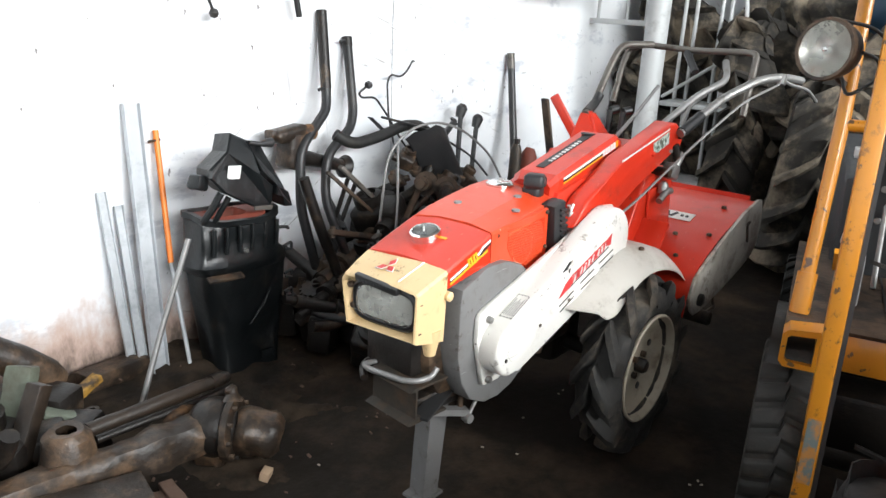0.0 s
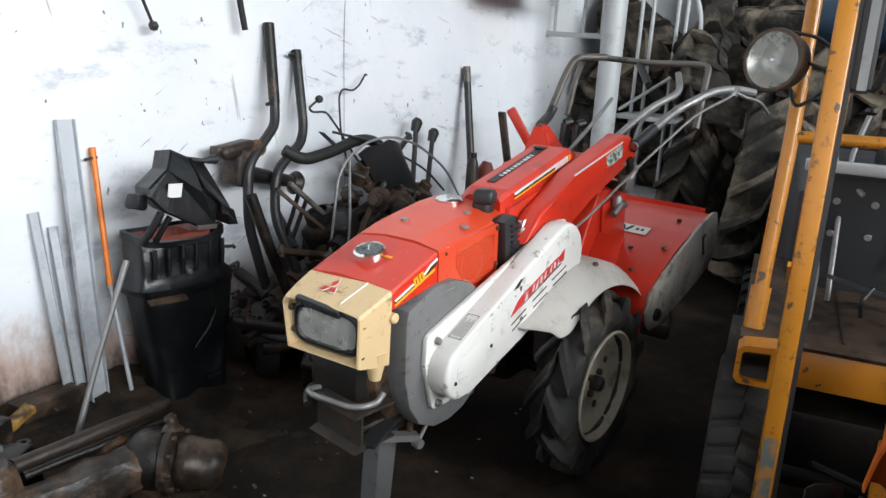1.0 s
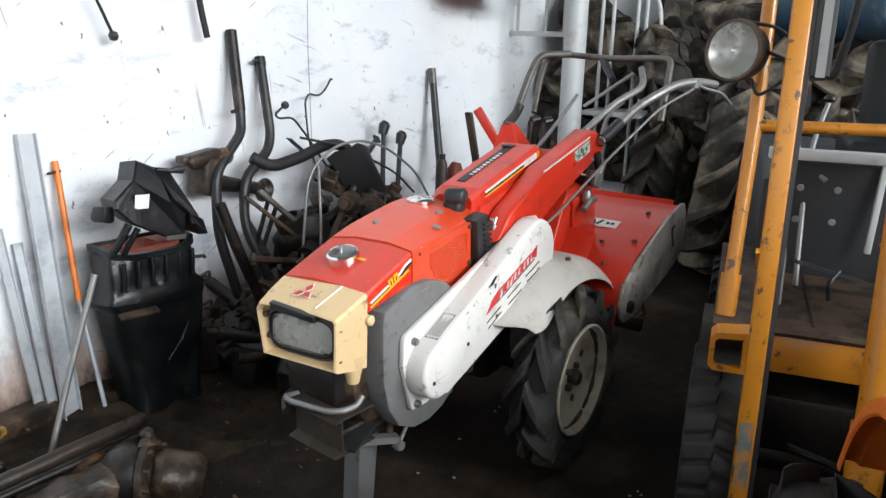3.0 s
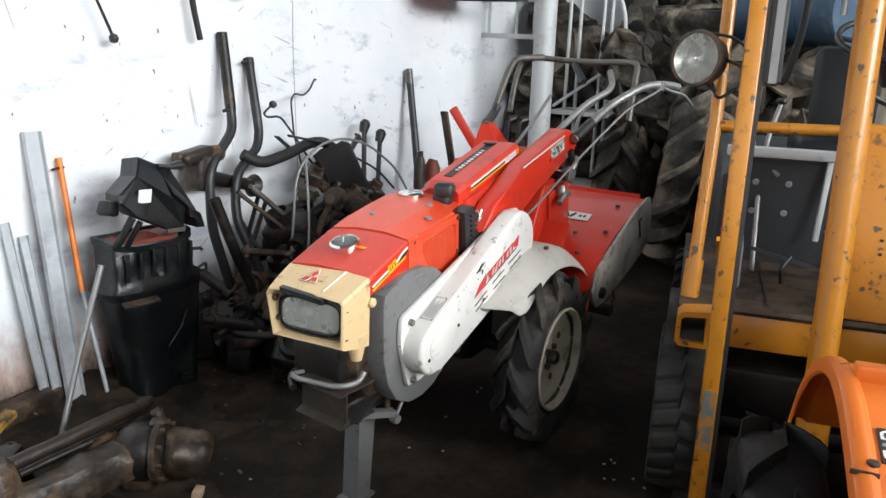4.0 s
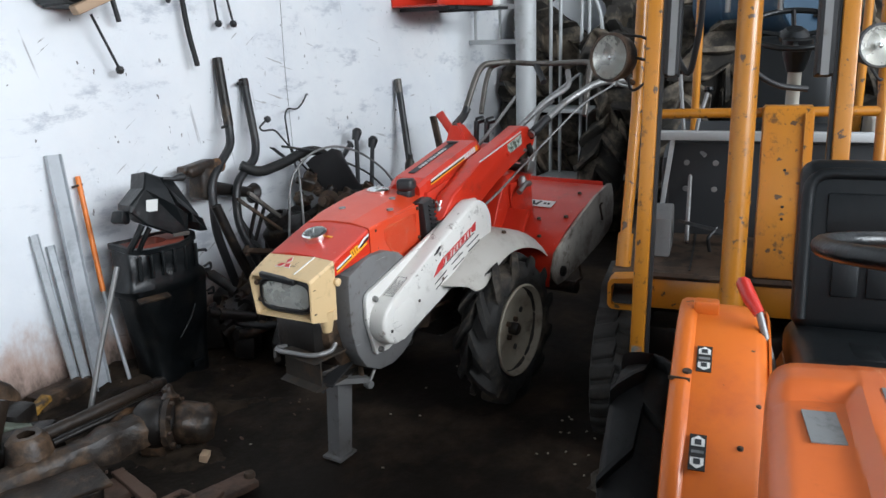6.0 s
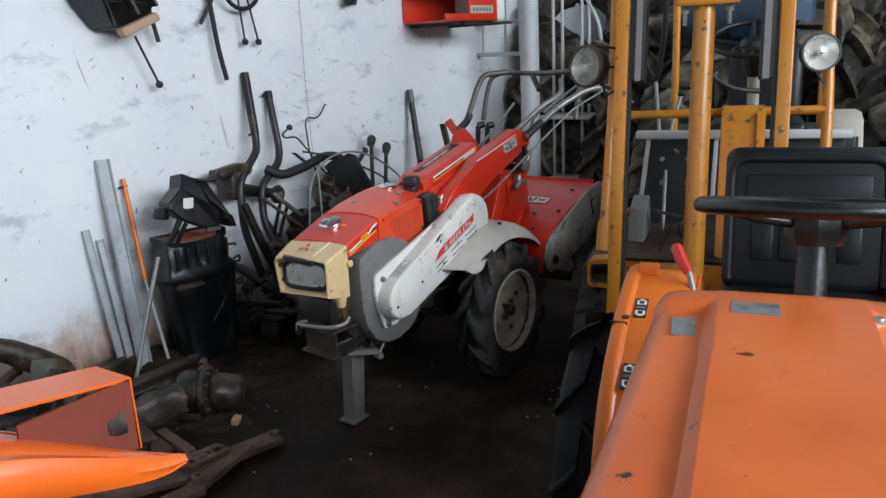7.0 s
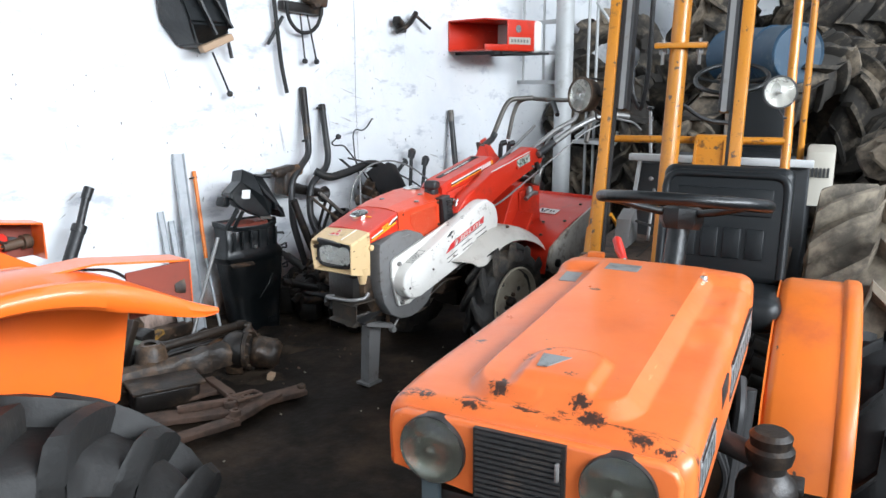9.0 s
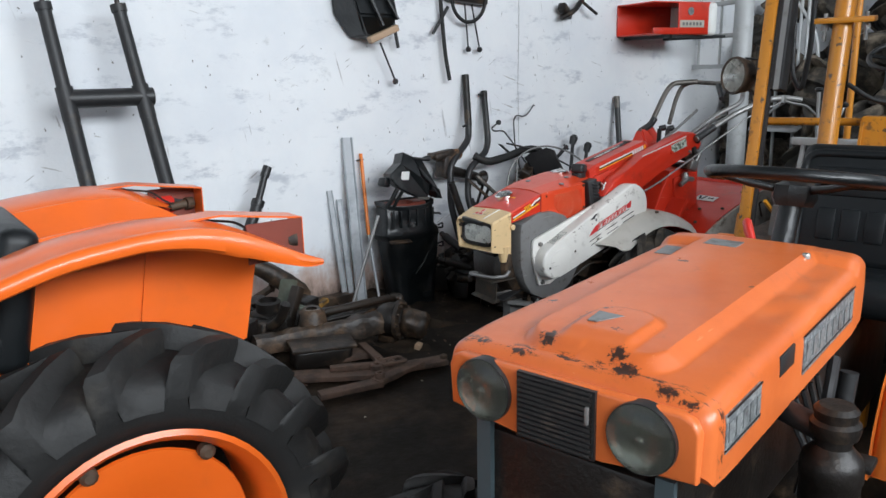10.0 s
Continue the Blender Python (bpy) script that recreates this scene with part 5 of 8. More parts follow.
# headlamps
def headlamp(x, y, z, r, turn, ring_back):
    h = fp("headlamp", lathe(B(), [(0, 0.085), (r * 0.55, 0.08), (r * 0.9, 0.05), (r, 0.01), (r, -0.012), (r * 0.93, -0.014), (r * 0.92, 0.0), (0.0, 0.05)], (0, 0, 0), "x", 32), "rust" if ring_back else "dark_steel", label="round work lamp with ribbed glass")
    h.location, h.rotation_euler = (x, y, z), (0, radians(4), radians(turn))
    fp("reflector", lathe(B(), [(r * 0.92, -0.008), (r * 0.8, -0.001), (r * 0.6, 0.011), (r * 0.4, 0.022), (r * 0.2, 0.031), (0, 0.034)], (0, 0, 0), "x", 28), "lamp_mirror", h)
    fp("lens", lathe(B(), [(r * 0.92, -0.010), (r * 0.75, -0.02), (r * 0.4, -0.027), (0, -0.03), (0, -0.026), (r * 0.4, -0.023), (r * 0.75, -0.016), (r * 0.92, -0.006)], (0, 0, 0), "x", 32), "lens", h).visible_shadow = False
    fp("rim_ring", lathe(B(), [(r * 0.92, -0.016), (r * 1.02, -0.016), (r * 1.05, -0.004), (r * 1.02, 0.008), (r * 0.92, 0.004)], (0, 0, 0), "x", 32, ring=True), "rust" if ring_back else "dark_steel", h)
    fp("bulb", lathe(B(), [(0, -0.004), (0.008, 0.0), (0.010, 0.012), (0.010, 0.03), (0, 0.03)], (0, 0, 0), "x", 14), "bright_chrome", h)
    bm = B()
    tube(bm, [(0.03, -r * 0.99, 0.0), (0.10, -r * 1.15, -0.01), (0.12, -r * 1.2, -0.06), (0.06, -r * 0.6, -0.12), (0.08, -r * 0.2, -0.07)], 0.005, 8, 0.03)
    tube(bm, [(0.04, 0, r * 0.98), (0.13, -r * 0.6, r * 0.9), (0.19, -r * 1.0, 0.02)], 0.005, 8, 0.05)
    fp("cable", bm, "dark_steel", h)
    return h


headlamp(0.108, 0.415, 1.403, 0.080, -30, True)
headlamp(0.262, -0.421, 1.416, 0.069, 14, False)
fp("lamp_stay", tube(B(), [(0.17, 0.40, 1.36), (0.22, 0.37, 1.32), (0.27, 0.345, 1.30)], 0.009, 8), "rust")
fp("lamp_stay", tube(B(), [(0.33, -0.43, 1.39), (0.36, -0.45, 1.37), (0.37, -0.46, 1.37)], 0.009, 8), "dark_steel")
# front beam, floor plate, cowl and controls
bm = B()
box(bm, (0.095, 0.0, 0.577), (0.07, 0.66, 0.116), (0, 8, 0), 0.006)
fp("front_beam", bm, "yellow", label="amber front cross beam")
bm = B()
o, inn = [(0.285, 0.545), (0.285, 0.665), (0.372, 0.656), (0.386, 0.640), (0.386, 0.560), (0.372, 0.545)], [(0.300, 0.560), (0.300, 0.645), (0.364, 0.640), (0.372, 0.632), (0.372, 0.568), (0.364, 0.560)]
for k in range(6):
    a, b2, c, d = o[k], o[(k + 1) % 6], inn[(k + 1) % 6], inn[k]
    loft(bm, [[Vector((x, *p)) for p in (a, b2, c, d)] for x in (-0.05, 0.03)])
fp("step_frame", bm, "yellow", label="square amber step frame")
bm = B()
prism(bm, [(0.052, 0.645), (0.06, 0.658), (0.30, 0.662), (0.95, 0.662), (0.95, 0.648), (0.06, 0.632)], -0.52, 0.385, bevel=0.003)
fp("floor_plate", bm, "rust", label="rusty dusty floor plate")
for y in (0.12, -0.16):
    fp("plate_seam", box(B(), (0.35, y, 0.6635), (0.52, 0.006, 0.003)), "ink")
bm = B()
prism(bm, [(0.62, 0.66), (0.55, 1.05), (0.60, 1.075), (0.76, 1.075), (0.76, 0.66)], -0.56, 0.24, bevel=0.01)
cowl = fp("cowl", bm, "grey_panel", label="dark grey dashboard cowl")
for y, z in ((0.17, 0.97), (0.06, 0.97), (0.17, 0.86), (0.06, 0.86), (-0.30, 0.97), (-0.42, 0.97)):
    fp("rivet", disc_bolt(B(), (0.565 + (0.97 - z) * 0.18, y, z), "x", 0.012, 0.006, -1), "grey_tube", cowl)
fp("gauge_plate", box(B(), (0.565, -0.34, 0.955), (0.006, 0.11, 0.075), (0, -10, 0), 0.002), "grey_tube", cowl, "worn metal gauge plate")
fp("gauge_glass", box(B(), (0.561, -0.325, 0.955), (0.004, 0.05, 0.045), (0, -10, 0), 0.002), "cream", cowl)
fp("dash_rail", box(B(), (0.54, -0.15, 1.082), (0.05, 0.86, 0.034), bevel=0.005), "pole", label="grey dashboard rail")
for y0, y1 in ((0.225, 0.258), (-0.06, -0.05)):
    fp("dash_leg", bar(B(), (0.54, y0, 1.07), (0.54, y1, 0.78), 0.026, 0.018, bevel=0.002), "pole")
bm = B()
loft(bm, [[Vector((x + dx, y, z)) for dx, y in ((0, -0.086), (0, -0.246), (0.07, -0.246), (0.07, -0.086))] for x, z in ((0.058, 0.662), (0.100, 0.82), (0.206, 1.205), (0.216, 1.226))])
bmesh.ops.bevel(bm, geom=bm.edges[:], offset=0.005, segments=2, affect="EDGES")
cover_panel = fp("tilt_cylinder_cover", bm, "yellow", label="ribbed amber front cover panel")
for y in (-0.095, -0.222):
    fp("panel_rib", bar(B(), (0.060, y, 0.68), (0.200, y, 1.205), 0.011, 0.014), "yellow", cover_panel)
for z in (0.86, 0.90, 1.02):
    fp("panel_hole", disc_bolt(B(), (0.107 + (z - 0.85) * 0.28, -0.165, z), "x", 0.005, 0.003, -1), "ink", cover_panel)
bm = B()
prism(bm, [(0.24, 0.665), (0.44, 0.665), (0.44, 0.76), (0.40, 0.835), (0.28, 0.80)], 0.20, 0.27, bevel=0.006)
fp("tool_box", bm, "grey_paint", label="grey box with a yellow edge")
fp("tool_box_edge", bar(B(), (0.22, 0.285, 0.83), (0.36, 0.275, 0.74), 0.012, 0.016), "amber_ink")
for pts in ([(0.46, 0.150, 0.665), (0.61, 0.155, 0.98), (0.682, 0.140, 1.115), (0.735, 0.107, 1.245)], [(0.55, 0.10, 1.0), (0.62, 0.19, 1.08), (0.70, 0.22, 1.32)]):
    lever = fp("control_lever", tube(B(), pts, 0.0085, 10, 0.03), "grey_tube", label="bare steel control lever")
    fp("knob", lathe(B(), [(0, -0.012), (0.014, -0.01), (0.020, 0.0), (0.015, 0.011), (0, 0.013)], pts[-1], "z", 14), "black_plastic", lever)
bm = B()
bar(bm, (0.30, 0.17, 0.79), (0.48, -0.04, 0.70), 0.05, 0.012)
tube(bm, [(0.36, 0.06, 0.66), (0.34, 0.07, 0.72), (0.39, 0.04, 0.75)], 0.007, 8, 0.02)
fp("pedal", bm, "dark_steel", label="worn steel pedal")
# steering column, seat and hood
fp("steering_column", tube(B(), [(0.60, -0.20, 0.95), (0.525, -0.195, 1.335)], 0.024, 18), "cream")
fp("column_head", tube(B(), [(0.527, -0.195, 1.325), (0.52, -0.195, 1.38), (0.512, -0.195, 1.44)], [0.030, 0.047, 0.052], 18), "black_plastic")
wheel = fp("steering_wheel", lathe(B(), [(0.165 + 0.011 * math.cos(a), 0.011 * math.sin(a)) for a in [k * math.tau / 10 for k in range(10)]], (0, 0, 0), "z", 36, ring=True), "black_plastic", label="black steering wheel")
wheel.location, wheel.rotation_euler = (0.56, -0.185, 1.475), (0, radians(-24), 0)
fp("spoke", tube(B(), [(-0.16, 0, 0), (0, 0, -0.03), (0.16, 0, 0)], 0.009, 8), "black_plastic", wheel)
fp("spoke", tube(B(), [(0, -0.16, 0), (0, 0, -0.03), (0, 0.16, 0)], 0.009, 8), "black_plastic", wheel)
fp("hub", lathe(B(), [(0, -0.04), (0.05, -0.04), (0.055, -0.02), (0.03, 0.0), (0, 0.0)], (0, 0, 0), "z", 20), "black_plastic", wheel)
seat = fp("seat", box(B(), (1.20, -0.22, 1.03), (0.40, 0.44, 0.10), bevel=0.03, seg=3), "vinyl", label="black vinyl driver's seat")
fp("backrest", box(B(), (1.41, -0.25, 1.24), (0.09, 0.36, 0.40), (0, 10, 0), 0.04, 3), "vinyl", seat)
bm = B()
prism(bm, [(0.72, 0.46), (0.76, 0.96), (0.90, 0.98), (1.95, 0.98), (2.02, 0.9), (2.02, 0.35), (0.85, 0.35)], -0.56, 0.28, bevel=0.02)
fp("body", bm, "grey_panel", label="grey engine housing and counterweight")
bm = B()
prism(bm, [(0.84, 0.84), (0.98, 1.10), (1.06, 1.125), (1.22, 1.12), (1.22, 0.84)], -0.67, -0.535, bevel=0.016)
panel = fp("side_cover", bm, "cream", label="cream side cover with dark letter bars")
for i in range(6):
    fp("letter_bar", box(B(), (0.918, -0.552 - i * 0.018, 1.0), (0.004, 0.011, 0.05), (0, 28, 0)), "ink", panel)
# carriage and wheels
bm = B()
box(bm, (-0.16, 0.0, 0.10), (0.05, 0.56, 0.10), bevel=0.006)
tube(bm, [(0.08, -0.42, 0.26), (0.08, 0.30, 0.26)], 0.05, 14)
box(bm, (0.13, 0.0, 0.36), (0.18, 0.50, 0.20), bevel=0.02)
tube(bm, [(0.02, 0.15, 0.32), (0.05, -0.10, 0.24), (0.13, -0.24, 0.20)], 0.012, 8, 0.05)
fp("axle", bm, "iron", label="greasy front axle")
for y in (0.345, -0.430):
    ty = fp("wheel", tyre_mesh(0.275, 0.16, 0.17, 22, 0.011, 0.10, duty=1.7), "solid_rubber", label="solid forklift tyre with blocky tread")
    ty.location = (0.10, y, 0.275)
    fp("rim", lathe(B(), [(0, -0.03), (0.17, -0.05), (0.172, 0.05), (0.06, 0.055), (0.05, 0.065), (0, 0.065)], (0, 0, 0), "y", 28), "iron", ty)
    ty2 = fp("wheel", tyre_mesh(0.22, 0.14, 0.12, 20, 0.012, 0.35), "rubber")
    ty2.location = (1.55, y, 0.22)
    bm = B()
    sheet(bm, [(-0.035, 0.54), (-0.02, 0.585), (0.02, 0.615), (0.25, 0.63), (0.36, 0.60)], (y - 0.06, y + 0.070), 0.006)
    fp("wheel_guard", bm, "iron")
fp("hydraulic_hose", tube(B(), [(0.26, 0.24, 2.2), (0.22, 0.21, 1.4), (0.20, 0.16, 1.32), (0.18, 0.13, 1.5), (0.18, 0.12, 2.2)], 0.011, 10, 0.06), "black", label="looped black hydraulic hose")
fp("hydraulic_hose", tube(B(), [(0.22, -0.02, 1.36), (0.23, -0.12, 1.29), (0.26, -0.22, 1.28)], 0.010, 10, 0.05), "black")


# ---- orange compact tractor ----
TRACTOR = pose(0.015, -0.5176, 0, 0, 0, 12)
trac = thing("compact_tractor", TRACTOR, "orange compact tractor with chipped hood and black seat", "tractor", "orange tractors")
kp = lambda name, bm, mat, parent=trac, label="", smooth=True: part(name, bm, mat, parent, label, smooth)


def box_distance(x, y, x0, x1, y0, y1, r):
    """Signed distance to a rounded rectangle, below zero inside."""
    dx, dy = abs(x - (x0 + x1) / 2) - (x1 - x0) / 2 + r, abs(y - (y0 + y1) / 2) - (y1 - y0) / 2 + r
    return math.hypot(max(dx, 0), max(dy, 0)) + min(max(dx, dy), 0) - r


def ease(v):
    v = min(1.0, max(0.0, v))
    return v if 0.12 < v < 0.88 else (v * v / 0.24 + 0.06 if v <= 0.12 else 0.94 - (1 - v) ** 2 / 0.24 + 0.0)


def between_keys(x, keys):
    for (a, u), (b2, v) in zip(keys, keys[1:]):
        if x <= b2:
            return u + (v - u) * max(0.0, (x - a) / (b2 - a))
    return keys[-1][1]


CROWN = [(-0.022, 0.960), (-0.016, 0.978), (-0.006, 0.988), (0.008, 0.994), (0.035, 0.997), (0.075, 0.999), (0.25, 1.003), (0.5, 1.010), (0.78, 1.017), (0.855, 1.018), (0.885, 1.012), (0.915, 0.998), (0.938, 0.980), (0.948, 0.962)]
SILL = [(-0.022, 0.885), (0.0, 0.862), (0.075, 0.860), (0.5, 0.868), (0.78, 0.872), (0.95, 0.892)]
HALF = [(-0.022, 0.224), (-0.012, 0.236), (0.0, 0.241), (0.035, 0.242), (0.5, 0.239), (0.78, 0.238), (0.87, 0.234), (0.92, 0.222), (0.948, 0.204)]


def crown(x, y):
    """Height of the hood's skin: raised middle panel, front pad, rear rim and a few dents."""
    z = between_keys(x, CROWN) + 0.004 * ease((x - 0.02) / 0.10)
    panel = 0.5 - box_distance(x, y, 0.030, 1.4, -0.140, 0.126, 0.055) / (0.020 if y > 0 else 0.032)
    rim = 0.5 + (x - 0.800) / 0.03
    z += 0.020 * max(min(1.0, max(0.0, panel)), ease(rim))
    z += 0.014 * ease(0.5 - box_distance(x, y, -0.03, 0.205, -0.072, 0.052, 0.05) / 0.020) * ease((x - 0.03) / 0.05)
    for cx, cy, r, h in ((0.57, -0.180, 0.045, -0.007), (0.41, -0.186, 0.04, -0.006), (0.68, -0.180, 0.035, -0.005), (0.49, -0.19, 0.03, 0.004)):
        z += h * math.exp(-((x - cx) ** 2 + ((y - cy) * 1.6) ** 2) / r ** 2)
    return z + 0.0015 * noise.noise((x * 6, y * 6, 1.7)) - 0.010 * (y / 0.24) ** 4


bm = B()
xs = [-0.022, -0.018, -0.013, -0.007, 0.0] + [0.006 + 0.0065 * i for i in range(36)] + [0.25 + 0.022 * i for i in range(24)] + [0.770 + 0.008 * i for i in range(13)] + [0.873, 0.881, 0.890, 0.900, 0.910, 0.920, 0.929, 0.937, 0.943, 0.948]
rings = []
for x in xs:
    w, low = between_keys(x, HALF), between_keys(x, SILL)
    flank = [(1.0, low), (1.004, low + 0.03), (1.006, between_keys(x, CROWN) - 0.048)]
    ring = []
    wide = {1: w + 0.007 - 0.019 * min(1.0, max(0.0, x / 0.9)), -1: w}
    for s in (1, -1):
        w = wide[s]
        z0 = crown(x, s * (w - 0.034))
        seq = [(s * w * f, z) for f, z in flank] + [(s * (w - 0.034 + 0.034 * math.cos(radians(q))), z0 - 0.030 + 0.030 * math.sin(radians(q))) for q in (8, 24, 40, 56, 72, 84)]
        if s > 0:
            ring = seq + [((0.2 - 0.004 * i) * min(1.0, (wide[1 if i < 50 else -1] - 0.036) / 0.2), None) for i in range(101)]
        else:
            ring += seq[::-1]
    rings.append([Vector((x, y, crown(x, y) if z is None else z)) for y, z in ring])
loft(bm, rings)
bonnet = kp("hood", bm, "hood_paint", label="sun-faded orange hood, paint chipped at the edges")
bonnet.data.set_sharp_from_angle(angle=radians(28))
# front: lamps, grille
bm = B()
prism(bm, [(0.228, 0.876), (0.232, 0.950), (0.224, 0.968), (0.204, 0.977), (-0.200, 0.977), (-0.220, 0.968), (-0.229, 0.950), (-0.227, 0.872), (-0.075, 0.861), (0.085, 0.861)], -0.034, -0.012, "yz", 0.007, 3)
kp("front_panel", bm, "hood_paint", bonnet)
for y in (0.151, -0.143):
    X = -0.0405
    lampk = kp("headlamp", lathe(B(), [(0.0565, 0.02), (0.0565, 0.000), (0.0560, -0.002), (0.0545, -0.002), (0.054, 0.0028), (0.0, 0.0034)], (X, y, 0.923), "x", 36), "black", bonnet, "round headlamp with clouded glass")
    kp("reflector", lathe(B(), [(0.0545, -0.0015), (0.042, 0.0008), (0.020, 0.0022), (0.0, 0.0026)], (X, y, 0.923), "x", 28), "old_reflector", lampk)
    kp("bulb", lathe(B(), [(0, -0.006), (0.006, -0.004), (0.008, 0.0), (0.008, 0.006), (0, 0.006)], (X, y, 0.923), "x", 14), "old_reflector", lampk)
    kp("lens", lathe(B(), [(0.0558, -0.003), (0.045, -0.010), (0.028, -0.0150), (0.014, -0.0172), (0, -0.018), (0, -0.0155), (0.014, -0.0147), (0.028, -0.0125), (0.045, -0.0075), (0.0558, -0.0005)], (X, y, 0.923), "x", 32), "clear_lens", lampk).visible_shadow = False
grille = kp("grille", box(B(), (-0.036, 0.007, 0.918), (0.008, 0.146, 0.116)), "black", bonnet, "dirty black slatted grille")
for i in range(13):
    kp("slat", box(B(), (-0.041, 0.007, 0.866 + i * 0.0087), (0.008, 0.136, 0.0042), (0, 25, 0)), "iron", grille)
kp("grille_badge", box(B(), (-0.047, -0.056, 0.937), (0.008, 0.006, 0.030), bevel=0.002), "grey_tube", grille)
# top details
kp("hood_bolt", disc_bolt(B(), (0.772, -0.133, 1.031), "z", 0.009, 0.012), "chrome", bonnet)
for c, s, a in (((0.775, 0.054, 1.0420), (0.055, 0.078, 0.002), 0), ((0.718, 0.166, 1.0205), (0.078, 0.040, 0.002), 4)):
    kp("sticker", box(B(), c, s, (0, -1.5, a)), "sticker", bonnet)
kp("sticker", prism(B(), [(0.152, 0.036), (0.150, -0.014), (0.098, 0.012), (0.096, 0.028)], 1.0360, 1.0382, "xy"), "sticker", bonnet)
# side badges and slot
for x0, x1, z0, z1 in ((0.025, 0.170, 0.905, 0.968), (0.400, 0.745, 0.908, 0.982)):
    zc, ys = (z0 + z1) / 2, -0.2425 if x0 < 0.2 else -0.2405
    plate = kp("badge_plate", box(B(), ((x0 + x1) / 2, ys, zc), (x1 - x0, 0.005, z1 - z0), (0, -2, 0), 0.0015), "badge", bonnet, "silver badge plate with dark letter bars")
    n = 5 if x1 - x0 < 0.2 else 8
    w = (x1 - x0) / n
    for i in range(n):
        kp("letter_bar", box(B(), (x0 + w * (i + 0.5), ys - 0.0030, zc), (w * 0.5, 0.003, (z1 - z0) * 0.5), (0, -2, 0)), "sticker", plate)
    for z in (z0 + 0.004, z1 - 0.004):
        kp("plate_edge", bar(B(), (x0, ys - 0.0026, z), (x1, ys - 0.0026, z + (x1 - x0) * 0.035), 0.002, 0.003), "ink", plate)
kp("slot", box(B(), (0.304, -0.2400, 0.962), (0.078, 0.006, 0.038), (0, -2, 0), 0.002), "ink", bonnet)
kp("engine", box(B(), (0.44, 0, 0.70), (0.78, 0.30, 0.36), bevel=0.02), "iron", label="oil-blackened engine block")
kp("radiator", box(B(), (0.02, 0.0, 0.66), (0.06, 0.36, 0.36), bevel=0.01), "iron", label="dusty dark radiator")
kp("axle_support", box(B(), (0.30, 0, 0.45), (0.80, 0.20, 0.14), bevel=0.02), "iron")
kp("gearbox", box(B(), (1.285, 0, 0.55), (0.9, 0.30, 0.36), bevel=0.04), "iron")
for y in (0.165, -0.175):
    kp("radiator_post", bar(B(), (-0.02, y, 0.45), (-0.015, y, 0.858), 0.03, 0.012), "teal_steel")
bm = B()
tube(bm, [(0.15, -0.42, 0.30), (0.15, 0.42, 0.30)], 0.04, 12)
kp("front_axle", bm, "iron")
for s in (1, -1):
    ty = kp("front_wheel", tyre_mesh(0.27, 0.14, 0.15, 14, 0.02, 0.4), "rubber")
    ty.location = (0.15, s * 0.46, 0.27)
    kp("rim", lathe(B(), [(0, 0.02), (0.14, -0.02), (0.155, -0.05), (0.155, 0.05), (0.05, 0.04), (0, 0.045)], (0, 0, 0), "y", 24), "orange", ty)
    ty = kp("rear_wheel", tyre_mesh(0.372, 0.150, 0.20, 10, 0.030, 0.30, duty=0.25), "shaded_rubber", label="black lugged tractor tyre")
    ty.location = (1.47, 0.438 if s > 0 else -0.56, 0.370)
    kp("rim", lathe(B(), [(0, 0.0), (0.19, 0.0), (0.205, -0.07), (0.205, 0.07), (0.2, 0.02), (0, 0.02)], (0, 0, 0), "y", 24), "iron", ty)
# oil-bath air cleaner
can = B()
lathe(can, [(0, 0.62), (0.046, 0.62), (0.049, 0.64), (0.049, 0.755), (0.052, 0.76), (0.052, 0.785), (0.048, 0.80), (0.034, 0.815), (0.030, 0.82), (0.030, 0.835), (0.038, 0.838), (0.041, 0.85), (0.041, 0.862), (0.034, 0.868), (0.036, 0.885), (0.028, 0.893), (0, 0.895)], (0.33, -0.32, 0), "z", 28)
box(can, (0.36, -0.365, 0.785), (0.05, 0.03, 0.015), bevel=0.003)
cleaner = kp("air_cleaner", can, "iron", label="dusty black air cleaner canister")
kp("label", box(B(), (0.340, -0.369, 0.69), (0.04, 0.006, 0.05), (0, 0, 12)), "white_sticker", cleaner)
bm = B()
tube(bm, [(0.33, -0.30, 0.84), (0.36, -0.22, 0.85), (0.42, -0.15, 0.82)], 0.022, 12, 0.04)
tube(bm, [(0.55, -0.24, 0.62), (0.58, -0.25, 0.82), (0.64, -0.24, 0.86)], 0.012, 8, 0.03)
tube(bm, [(0.70, -0.24, 0.55), (0.74, -0.25, 0.80)], 0.02, 10)
for i in range(5):
    tube(bm, [(0.48 + i * 0.05, -0.2, 0.80), (0.50 + i * 0.05, -0.24, 0.70 - 0.02 * i), (0.52 + i * 0.04, -0.22, 0.6)], 0.006, 6, 0.03)
kp("fuel_line", bm, "dark_steel")
# fenders
FPROF = [(0.955, 0.46), (0.985, 0.58), (1.04, 0.675), (1.12, 0.742), (1.20, 0.787), (1.30, 0.828), (1.40, 0.861), (1.47, 0.873), (1.54, 0.873), (1.62, 0.855), (1.74, 0.79), (1.84, 0.69), (1.90, 0.58)]


